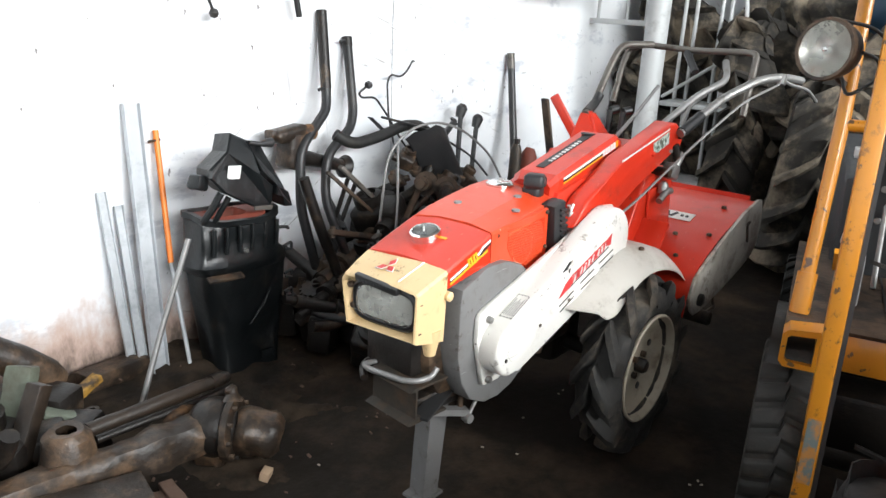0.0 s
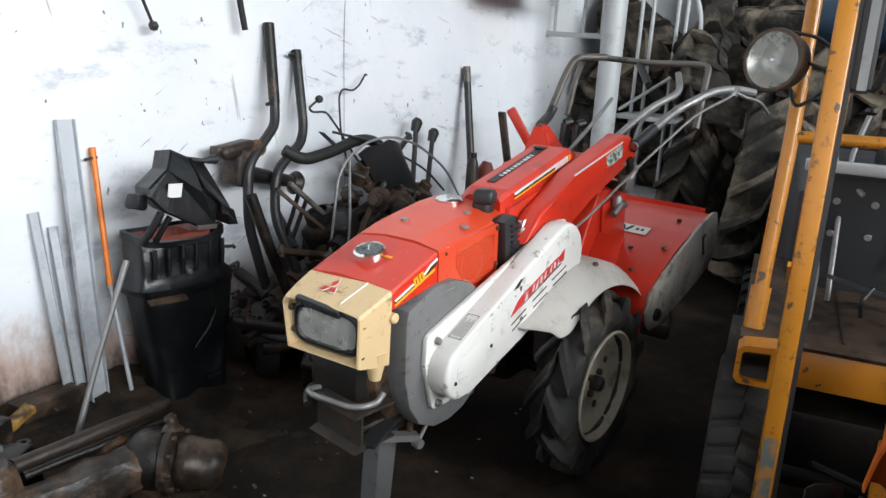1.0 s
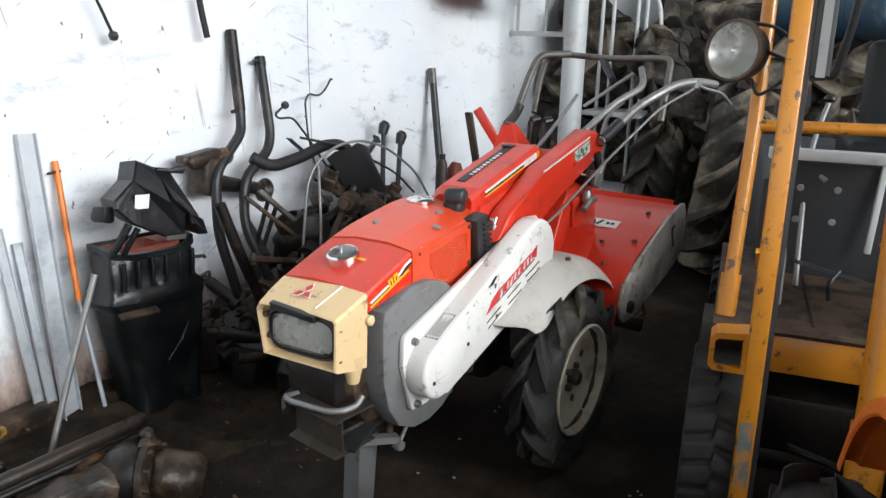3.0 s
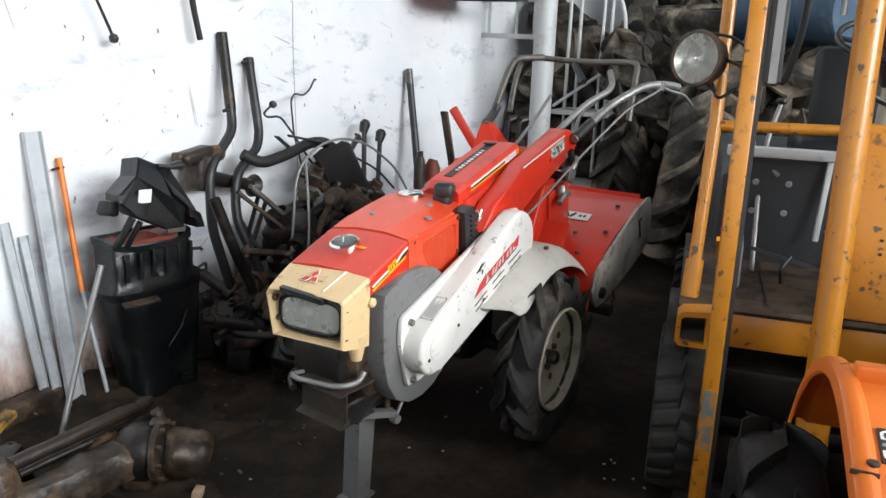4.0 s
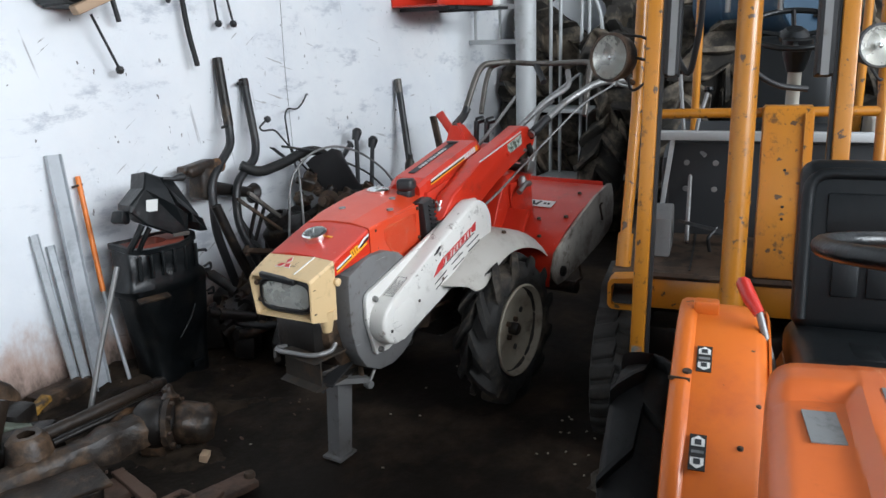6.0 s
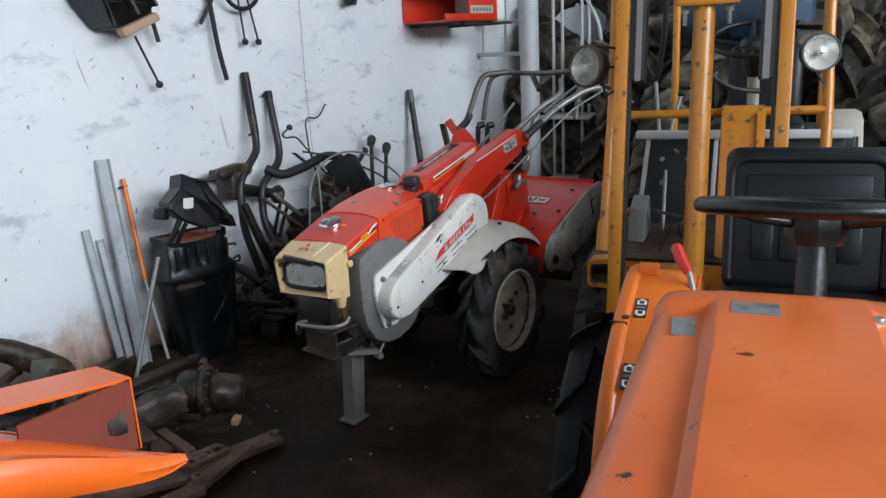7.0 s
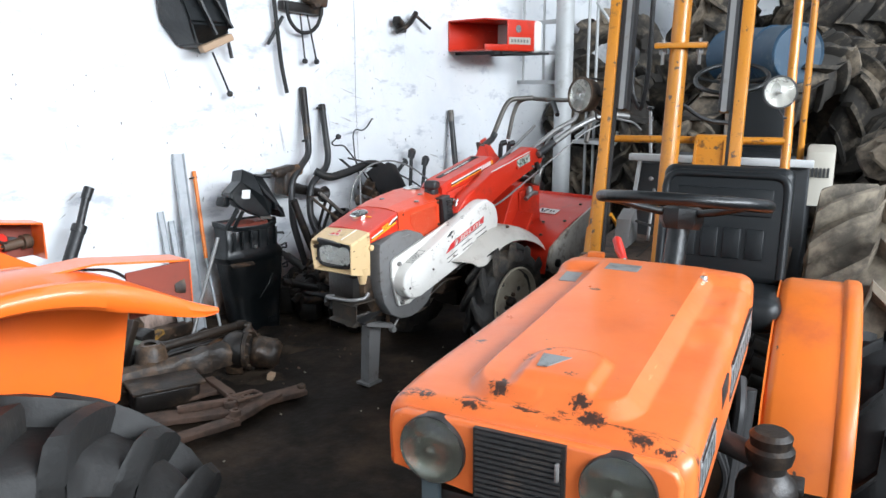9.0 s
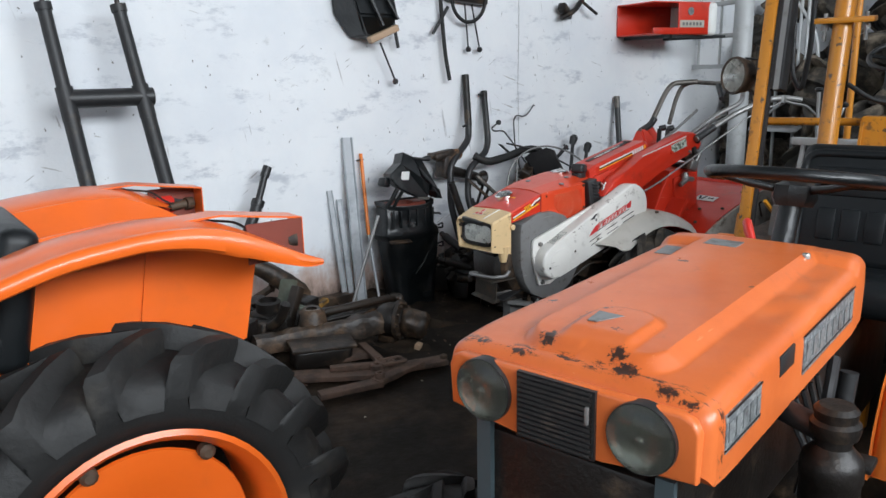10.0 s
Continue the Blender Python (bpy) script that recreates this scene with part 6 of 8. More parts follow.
def fender(s):
    """A pressed fender: rounded inner shoulder, broad tread, raised rolled strip at the outer edge."""
    y0, y1, y2 = (0.185, 0.340, 0.378) if s > 0 else (-0.265, -0.445, -0.492)
    prof = round_path([(x, 0, z) for x, z in FPROF], 0.05, 3)
    cross = [(y0, -0.045), (y0 + s * 0.004, -0.018), (y0 + s * 0.014, -0.006), (y0 + s * 0.032, 0.0), (y1 - s * 0.02, 0.001), (y1 - s * 0.004, 0.001), (y1 + s * 0.003, 0.009), (y1 + s * 0.010, 0.011), (y2 - s * 0.012, 0.010), (y2 - s * 0.003, 0.004), (y2, -0.008), (y2, -0.022)]
    cross = cross + [(y - s * (0.004 if k > 8 else -0.004 if k < 3 else 0.0), h - 0.005) for k, (y, h) in enumerate(cross)][::-1]
    rings = []
    for k, p in enumerate(prof):
        d = (prof[min(k + 1, len(prof) - 1)] - prof[max(k - 1, 0)]).normalized()
        out = Vector((-d.z, 0, d.x))
        rings.append([p + out * h + Vector((0, y, 0)) for y, h in cross])
    bm = loft(B(), rings)
    inner = [(x, z - 0.012) for x, z in FPROF] + [(1.88, 0.5), (1.0, 0.44)]
    prism(bm, inner, *sorted((y0 - s * 0.001, y0 + s * 0.004)))
    return bm


for s in (1, -1):
    fe = kp("fender", fender(s), "orange_worn", label="orange rear wheel fender with a rolled edge")
    if s > 0:
        for x, z, a in ((1.318, 0.8355, -20.5), (1.108, 0.7385, -31)):
            along, up = Vector((math.cos(radians(a)), 0, -math.sin(radians(a)))), Vector((math.sin(radians(a)), 0, math.cos(radians(a))))
            at = lambda u, v, h: Vector((x, 0.314 + v, z)) + along * u + up * h
            st = kp("warning_sticker", box(B(), at(0, 0, 0.0005), (0.074, 0.030, 0.003), (0, a, 0)), "ink", fe, "black and white warning sticker")
            for d in (-1, 1):
                pts = [(d * 0.012, -0.012), (d * 0.012, 0.012), (d * 0.026, 0.012), (d * 0.034, 0.0), (d * 0.026, -0.012)]
                kp("sticker_mark", loft(B(), [[at(u, v, h) for u, v in pts] for h in (0.0018, 0.0032)]), "white_sticker", st)
                kp("warning_sign", box(B(), at(d * 0.020, 0.0, 0.0036), (0.011, 0.012, 0.0016), (0, a, 0)), "grey_panel", st)
            kp("text_bar", box(B(), at(0, 0, 0.0026), (0.006, 0.022, 0.0016), (0, a, 0)), "sticker", st)
        kp("hinge_lug", box(B(), (1.50, 0.318, 0.885), (0.034, 0.055, 0.035), bevel=0.006), "orange_worn", fe)
        kp("seam", bar(B(), (1.25, 0.338, 0.816), (1.25, 0.380, 0.818), 0.004, 0.008), "rust", fe)
        for x, y, z, r in ((1.27, 0.345, 0.828, 0.010), (1.13, 0.24, 0.748, 0.006), (1.36, 0.22, 0.846, 0.005), (1.22, 0.21, 0.792, 0.006)):
            kp("rust_spot", disc_bolt(B(), (x, y, z - 0.004), "z", r, 0.006), "rust", fe)
# controls
lv = kp("hand_lever", tube(B(), [(1.36, 0.135, 0.66), (1.44, 0.205, 0.885), (1.448, 0.212, 0.905)], 0.008, 10), "grey_tube")
kp("lever_grip", tube(B(), [(1.446, 0.210, 0.898), (1.468, 0.230, 0.925), (1.488, 0.246, 0.955), (1.492, 0.249, 0.963)], [0.012, 0.0165, 0.0155, 0.008], 14), "red_plastic", lv, "red plastic lever grip")
bm = B()
tube(bm, [(1.30, 0.16, 0.62), (1.27, 0.17, 0.76)], 0.012, 8)
box(bm, (1.27, 0.185, 0.70), (0.03, 0.025, 0.10), (0, 10, 0), 0.004)
kp("latch_block", bm, "amber_ink")
col = kp("steering_column", tube(B(), [(0.86, -0.036, 0.90), (0.952, -0.042, 1.14)], 0.027, 18), "black_plastic")
sw = kp("steering_wheel", lathe(B(), [(0.203 + 0.0150 * math.cos(a), 0.0150 * math.sin(a)) for a in [k * math.tau / 12 for k in range(12)]], (0, 0, 0), "z", 48, ring=True), "black_plastic", label="worn black steering wheel")
sw.location, sw.rotation_euler = (0.968, -0.044, 1.182), (0, radians(10), 0)
for a in (205, 335, 90):
    d = Vector((math.cos(radians(a - 90)), math.sin(radians(a - 90)), 0))
    kp("spoke", tube(B(), [d * 0.20, d * 0.10 + Vector((0, 0, -0.022)), d * 0.03 + Vector((0, 0, -0.032))], 0.010, 10), "black_plastic", sw)
kp("hub", lathe(B(), [(0, -0.07), (0.045, -0.07), (0.055, -0.05), (0.052, -0.02), (0.03, -0.008), (0, -0.006)], (0, 0, 0), "z", 8), "black_plastic", sw)


def padded(w, h, d, m):
    """A padded seat shell: rounded slab with a rolled edge and pressed panels."""
    bm = B()
    tmp = bmesh.new()
    box(tmp, (0, 0, 0), (d, w, h), bevel=min(d, w, h) * 0.38, seg=4)
    merge(bm, tmp, m)
    return bm


seat_m = pose(1.645, -0.070, 1.005, 0, 12, 0)
back_ob = kp("seat_back", padded(0.41, 0.39, 0.09, seat_m), "vinyl", label="padded black vinyl backrest")
for y in (-0.11, -0.04, 0.03, 0.10):
    kp("pressed_panel", merge(B(), box(bmesh.new(), (-0.046, y + 0.005, -0.06), (0.012, 0.055, 0.10), bevel=0.005), seat_m), "vinyl", back_ob)
kp("pressed_panel", merge(B(), box(bmesh.new(), (-0.046, 0.0, 0.075), (0.012, 0.30, 0.09), bevel=0.005), seat_m), "vinyl", back_ob)
bm = B()
tube(bm, [seat_m @ Vector(p) for p in ((-0.040, -0.190, -0.165), (-0.040, -0.190, 0.163), (-0.040, 0.190, 0.163), (-0.040, 0.190, -0.165))], 0.014, 12, 0.05)
kp("piping", bm, "vinyl", back_ob)
cush = kp("seat_cushion", padded(0.43, 0.11, 0.40, pose(1.47, -0.07, 0.79, 0, 6, 0)), "vinyl", label="black vinyl seat cushion")
for y in (-0.11, -0.035, 0.04):
    kp("cushion_dimple", box(B(), (1.40, y - 0.032, 0.848), (0.13, 0.055, 0.012), (0, 6, 0), 0.005), "black_plastic", cush)


# ---- second orange tractor, seen from its rear wheel ----
second = thing("compact_tractor", pose(-0.49, 0.55, 0), "glossy orange tractor with large lugged rear wheel beside the wall", "tractor", "orange tractors")
sp = lambda name, bm, mat, parent=second, label="", smooth=True: part(name, bm, mat, parent, label, smooth)
for s in (-1, 1):
    ty = sp("rear_tyre", tyre_mesh(0.480, 0.26, 0.285, 17, 0.052, 0.42, duty=0.85), "rubber", label="large black lugged rear tyre")
    ty.location, ty.rotation_euler = (0.0, s * 0.29, 0.478), (0, radians(8), 0)
    bm = B()
    lathe(bm, [(0.290, s * 0.105), (0.297, s * 0.115), (0.285, s * 0.12), (0.262, s * 0.085), (0.25, s * 0.03), (0.25, -s * 0.1), (0.262, -s * 0.1), (0.262, s * 0.03), (0.275, s * 0.085)], (0, 0, 0), "y", 48, ring=True)
    rim = sp("rim", bm, "orange", ty, "orange painted wheel rim")
    bm = B()
    lathe(bm, [(0.0, s * 0.01), (0.10, s * 0.01), (0.14, s * 0.035), (0.225, s * 0.045), (0.228, s * 0.038), (0.14, s * 0.025), (0.10, 0.0), (0.0, 0.0)], (0, 0, 0), "y", 40)
    sp("wheel_disc", bm, "orange", ty)
    for k in range(6):
        a = radians(60 * k + 62)
        sp("rim_lug", lathe(B(), [(0, 0), (0.018, 0), (0.018, s * 0.02), (0.010, s * 0.028), (0, s * 0.028)], (0.238 * math.cos(a), s * 0.045, 0.238 * math.sin(a)), "y", 12), "rust", ty)


def big_fender(s):
    """A wide pressed fender: a rolled outer wing that runs out to a point, and an upright inner wall."""
    bm = B()
    edge = round_path([(x, 0, z) for x, z in ((-0.42, 1.03), (-0.28, 1.10), (-0.10, 1.155), (0.06, 1.172), (0.16, 1.168), (0.24, 1.145), (0.32, 1.105), (0.38, 1.075), (0.418, 1.060))], 0.05, 3)
    rows = []
    for p in edge:
        x, top = p.x, p.z
        taper = 1.0 if x < 0.18 else max(0.02, (0.425 - x) / 0.245)
        y1 = 0.415 if x < 0.18 else 0.412
        y0 = y1 - 0.224 * taper
        k = max(taper, 0.25)
        d = 0.034 if x < 0.05 else 0.034 + 0.018 * min(1.0, (x - 0.05) / 0.17)
        if x > 0.22:
            d = 0.052 * max(0.06, math.sqrt(max(0.0, (0.424 - x) / 0.204)))
        ring = [(y0, top - 0.024 * taper), (y0 + 0.015 * taper, top - 0.008 * taper), (y0 + 0.05 * taper, top + 0.002), (y0 + 0.12 * taper, top + 0.010 * taper), (y1 - 0.062 * k, top + 0.007 * taper), (y1 - 0.040 * k, top - 0.002), (y1 - 0.026 * k, top + 0.002), (y1 - 0.012 * k, top + 0.001), (y1 - 0.003, top - 0.2 * d), (y1, top - 0.5 * d), (y1 - 0.004, top - 0.85 * d), (y1 - 0.014 * k, top - d), (y1 - 0.03 * k, top - 0.85 * d), (y0 + 0.12 * taper, top - 0.4 * d), (y0 + 0.03 * taper, top - 0.032 * taper)]
        rows.append([Vector((x, s * y, zz)) for y, zz in ring])
    loft(bm, rows)
    wall = [(-0.42, 0.80), (-0.42, 1.03), (-0.28, 1.10), (-0.10, 1.150), (0.06, 1.165), (0.16, 1.16), (0.25, 1.125), (0.355, 1.06), (0.355, 1.04), (0.315, 0.845), (0.22, 0.80)]
    prism(bm, wall, *sorted((s * 0.19, s * 0.184)), bevel=0.0)
    return bm


for s in (-1, 1):
    fe = sp("fender", big_fender(s), "orange", label="broad glossy orange fender running out to a point")
    sp("fender_seam", bar(B(), (0.06, s * 0.1935, 0.82), (0.115, s * 0.1935, 1.145), 0.006, 0.006), "orange", fe)
    # tail lamp bracket: an open box of bent plate
    y0, y1 = s * 0.275, s * 0.345
    bm = B()
    sheet(bm, [(0.02, 1.172), (0.22, 1.178), (0.405, 1.150), (0.405, 1.06)], sorted((y0, y1)), 0.004)
    br = sp("lamp_bracket", bm, "orange", fe, "bent orange tail lamp bracket")
    # orange plate inside the bracket, its shade put into the colour
    sp("bracket_plate", box(B(), (0.338, s * 0.343, 1.105), (0.13, 0.004, 0.088)), "dull_red_shaded_orange", fe)
    bm = B()
    tube(bm, [(0.20, s * 0.31, 1.165), (0.25, s * 0.31, 1.13), (0.30, s * 0.315, 1.10), (0.345, s * 0.325, 1.095)], 0.003, 6, 0.02)
    tube(bm, [(0.19, s * 0.30, 1.165), (0.27, s * 0.30, 1.15), (0.31, s * 0.31, 1.115), (0.345, s * 0.325, 1.10)], 0.003, 6, 0.02)
    sp("wire", bm, "black", fe)
    bm = B()
    tube(bm, [(0.325, s * 0.325, 1.096), (0.372, s * 0.33, 1.10)], 0.012, 10)
    tube(bm, [(0.372, s * 0.33, 1.10), (0.392, s * 0.335, 1.10)], 0.018, 12)
    sp("lamp_socket", bm, "rust", fe)
tail = sp("tail_lamp", lathe(B(), [(0, 0), (0.036, 0), (0.036, 0.04), (0.030, 0.048), (0, 0.05)], (0.295, 0.365, 1.10), "x", 24), "red_plastic", label="round red tail lamp")
sp("lamp_body", lathe(B(), [(0, -0.03), (0.034, -0.03), (0.038, 0.0), (0, 0)], (0.29, 0.365, 1.10), "x", 20), "black", tail)
sp("lamp_body", lathe(B(), [(0, 0.05), (0.03, 0.05), (0.026, 0.08), (0, 0.08)], (0.295, 0.365, 1.10), "x", 20), "black", tail)
bm = B()
box(bm, (-0.35, 0, 0.55), (1.1, 0.28, 0.34), bevel=0.04)
tube(bm, [(0.0, -0.3, 0.49), (0.0, 0.3, 0.49)], 0.06, 16)
box(bm, (0.05, 0.0, 0.62), (0.35, 0.30, 0.30), bevel=0.03)
sp("transmission", bm, "iron")
cush = sp("seat", padded(0.42, 0.10, 0.40, pose(-0.36, 0.0, 0.95)), "vinyl", label="black tractor seat")
sp("backrest", padded(0.42, 0.30, 0.08, pose(-0.16, 0.0, 1.03, 0, 12, 0)), "vinyl", cush)
sp("seat_support", box(B(), (-0.30, 0, 0.80), (0.2, 0.2, 0.24), bevel=0.02), "iron")
bm = B()
prism(bm, [(-1.95, 0.62), (-1.95, 0.95), (-1.0, 1.02), (-0.95, 0.70)], -0.22, 0.22, bevel=0.03)
sp("hood", bm, "orange", label="orange tractor hood")


# ---- things against the north wall ----
def leaning_profile(top, foot, w, mat, label, name="steel_profile"):
    p, q = Vector(top), Vector(foot)
    d = (q - p).normalized()
    out = Vector((0, -1, 0)) - d * Vector((0, -1, 0)).dot(d)
    out.normalize()
    side = d.cross(out)
    ob = thing(name, Matrix.Identity(4), label, "steel profile", "profiles leaning on the wall")
    for piece, u0, u1, v0, v1 in (("web", -w / 2, w / 2, 0.0, 0.004), ("lip", w / 2 - 0.004, w / 2, 0.004, w * 0.35), ("lip", -w / 2, -w / 2 + 0.004, 0.004, w * 0.35)):
        sec = [(u0, v0), (u1, v0), (u1, v1), (u0, v1)]
        part(piece, loft(B(), [[c + side * u + out * v for u, v in sec] for c in (p, q)]), mat, ob, smooth=False)
    return ob


leaning_profile((1.569, 2.862, 1.062), (1.525, 2.70, 0.0), 0.068, "zinc", "tall galvanised steel channel leaning on the white wall")
leaning_profile((1.430, 2.862, 0.744), (1.459, 2.775, 0.0), 0.036, "zinc", "short galvanised steel channel leaning on the wall")
leaning_profile((1.493, 2.862, 0.682), (1.484, 2.735, 0.0), 0.036, "zinc", "short galvanised steel channel beside the tall one")
ob = thing("steel_bar", Matrix.Identity(4), "thin steel bar with orange upper half leaning on the wall", "steel bar", "profiles leaning on the wall")
part("bar", tube(B(), [(1.625, 2.735, 0.46), (1.622, 2.625, 0.0)], 0.0085, 10), "zinc", ob)
part("painted_bar", tube(B(), [(1.664, 2.85, 0.955), (1.625, 2.735, 0.455)], 0.0115, 12), "orange_bar", ob, "orange painted half")
part("clip", tube(B(), [(1.625, 2.84, 0.915), (1.672, 2.835, 0.92)], 0.005, 8), "rust", ob)
single("steel_rod", tube(B(), [(1.555, 2.50, 0.62), (1.42, 2.49, 0.31), (1.285, 2.45, 0.03)], 0.0105, 10), "grey_tube", "dull grey steel rod leaning on the black casing", "steel rod")

# black casing with a cover on top
case = thing("machine_casing", Matrix.Identity(4), "tall black plastic machine casing, dusty, standing on the floor", "casing")


def case_section(z, x0, x1, y0=2.50, y1=2.67, tilt=0.0, power=5.0, n=60, dip=0.0):
    """A rounded, slightly dented section of the casing at one height."""
    cx, cy, hx, hy = (x0 + x1) / 2, (y0 + y1) / 2, (x1 - x0) / 2, (y1 - y0) / 2
    out = []
    for k in range(n):
        q = k * math.tau / n
        ca, sa = math.cos(q), math.sin(q)
        x = cx + hx * math.copysign(abs(ca) ** (2 / power), ca)
        y = cy + hy * math.copysign(abs(sa) ** (2 / power), sa) - 0.10 * (x - cx)
        dent = 0.026 * noise.noise((x * 6, y * 6, z * 5)) + 0.022 * abs(noise.noise((x * 11, y * 11, z * 8))) + 0.006 * noise.noise((x * 24, y * 24, z * 16))
        sag = dip * max(0.0, -sa) * (1 - ((x - cx) / hx) ** 2 * 0.5)
        out.append(Vector((x + dent * 0.6, y + dent, z + tilt * (x - cx) - sag)))
    return out


loft_rows = [case_section(k * 0.0435, 1.695 - 0.006 * k, 1.965 + 0.0045 * k) for k in range(11)]
part("lower_shell", loft(B(), loft_rows), "black_plastic", case)
loft_rows = [case_section(0.432, 1.628, 2.010), case_section(0.452, 1.604, 2.012, 2.492), case_section(0.475, 1.600, 2.010, 2.492), case_section(0.495, 1.622, 2.005), case_section(0.512, 1.628, 1.985), case_section(0.530, 1.632, 1.973, 2.502), case_section(0.56, 1.634, 1.972, 2.503), case_section(0.60, 1.635, 1.972, 2.503, dip=0.010), case_section(0.645, 1.636, 1.972, 2.504, dip=0.028),
             case_section(0.652, 1.626, 1.980, 2.496, dip=0.030), case_section(0.674, 1.626, 1.980, 2.496, dip=0.032), case_section(0.675, 1.646, 1.962, 2.514, 2.656, dip=0.030), case_section(0.60, 1.653, 1.955, 2.52, 2.65), case_section(0.53, 1.67, 1.92, 2.54, 2.635)]
part("upper_shell", loft(B(), loft_rows), "black_plastic", case)
part("red_lining", loft(B(), [case_section(0.600, 1.662, 1.93, 2.526, 2.645), case_section(0.664, 1.656, 1.93, 2.522, 2.650, dip=0.026), case_section(0.667, 1.70, 1.85, 2.545, 2.635, dip=0.014), case_section(0.60, 1.72, 1.83, 2.555, 2.63)]), "dull_red_shaded_orange", case, "dull red lining inside the rim")
for k in range(6):
    x = 1.67 + k * 0.055
    part("rib", tube(B(), [(x, 2.503 - 0.1 * (x - 1.80), 0.52), (x + 0.002, 2.498 - 0.1 * (x - 1.80), 0.575), (x + 0.004, 2.500 - 0.1 * (x - 1.80), 0.625)], 0.008, 8), "black_plastic", case)
part("hook", tube(B(), [(1.985, 2.53, 0.575), (2.03, 2.52, 0.570), (2.035, 2.52, 0.562)], 0.007, 8), "black", case)
part("crease", tube(B(), [(1.90, 2.475, 0.35), (1.86, 2.470, 0.29), (1.80, 2.478, 0.22)], [0.004, 0.006, 0.003], 8), "black_plastic", case)
part("foot_plate", box(B(), (1.87, 2.462, 0.075), (0.055, 0.010, 0.035), (8, 0, -6), 0.004), "vinyl", case)
for z in (0.30, 0.38, 0.50):
    part("clip", tube(B(), [(1.995, 2.50, z), (2.03, 2.495, z + 0.012), (2.03, 2.495, z - 0.02), (2.0, 2.50, z - 0.015)], 0.006, 8, 0.008), "black", case)
part("ledge", roughen(box(B(), (1.70, 2.488, 0.437), (0.15, 0.034, 0.012), (24, 3, -6), 0.004), 0.003, 30), "rust", case, "dusty brown ledge")
part("bolt", disc_bolt(B(), (1.79, 2.480, 0.53), "y", 0.010, 0.010, -1), "chrome", case)
shroud = thing("black_shroud", Matrix.Identity(4), "angular black plastic shroud with a white label on the casing", "shroud")
mid = Vector((1.82, 2.5, 0.80))


def plate(pts, deep, shrink):
    """A pressed facet: a polygon in x, y, z swept back towards the wall with a drawn-in rear edge."""
    pts = [Vector(p) for p in pts]
    back = [Vector((mid.x + (p.x - mid.x) * shrink, p.y + deep, mid.z + (p.z - mid.z) * shrink)) for p in pts]
    inner = [p.lerp(sum(pts, Vector()) / len(pts), 0.06) + Vector((0, -0.006, 0)) for p in pts]
    bm = loft(B(), [inner, pts, back])
    bmesh.ops.bevel(bm, geom=[e for e in bm.edges if e.calc_face_angle(0) > 0.3], offset=0.003, segments=2, affect="EDGES")
    return bm


part("shell", plate([(1.782, 2.545, 0.976), (1.738, 2.51, 0.915), (1.652, 2.50, 0.857), (1.645, 2.492, 0.830), (1.70, 2.474, 0.766), (1.816, 2.462, 0.701), (1.898, 2.458, 0.692), (1.905, 2.452, 0.772), (1.850, 2.458, 0.823), (1.846, 2.50, 0.905), (1.835, 2.53, 0.948)], 0.10, 0.90), "black_plastic", shroud, smooth=False)
part("side_panel", plate([(1.845, 2.545, 0.945), (1.915, 2.55, 0.925), (1.958, 2.53, 0.828), (1.998, 2.50, 0.742), (1.985, 2.47, 0.715), (1.925, 2.465, 0.775), (1.872, 2.475, 0.830), (1.860, 2.52, 0.900)], 0.09, 0.92), "black_plastic", shroud, smooth=False)
part("bent_flap", plate([(1.925, 2.458, 0.770), (1.993, 2.470, 0.735), (2.012, 2.47, 0.672), (1.960, 2.455, 0.682), (1.948, 2.450, 0.725), (1.922, 2.452, 0.735)], 0.07, 0.95), "black_plastic", shroud, smooth=False)
part("torn_edge", roughen(box(B(), (1.855, 2.454, 0.694), (0.085, 0.012, 0.018), (0, 6, 0), 0.003), 0.004, 40), "aged_tube", shroud, "scraped pale lower edge")
part("brace", tube(B(), [(1.70, 2.50, 0.765), (1.665, 2.515, 0.70), (1.64, 2.53, 0.66)], 0.014, 8), "black_plastic", shroud)
part("brace", tube(B(), [(1.735, 2.50, 0.745), (1.70, 2.515, 0.685), (1.69, 2.53, 0.65)], 0.011, 8), "black_plastic", shroud)
part("corner_block", roughen(box(B(), (1.632, 2.54, 0.81), (0.05, 0.06, 0.055), (0, 15, 10), 0.012), 0.006, 20), "black_plastic", shroud)
part("label", box(B(), (1.744, 2.476, 0.842), (0.052, 0.003, 0.052), (9, 4, -8)), "white_sticker", shroud, "small white label")
part("stalk", tube(B(), [(1.855, 2.53, 0.935), (1.90, 2.52, 0.925), (1.935, 2.52, 0.927), (1.955, 2.52, 0.925), (1.965, 2.52, 0.923)], [0.008, 0.009, 0.017, 0.019, 0.010], 12), "black", shroud)

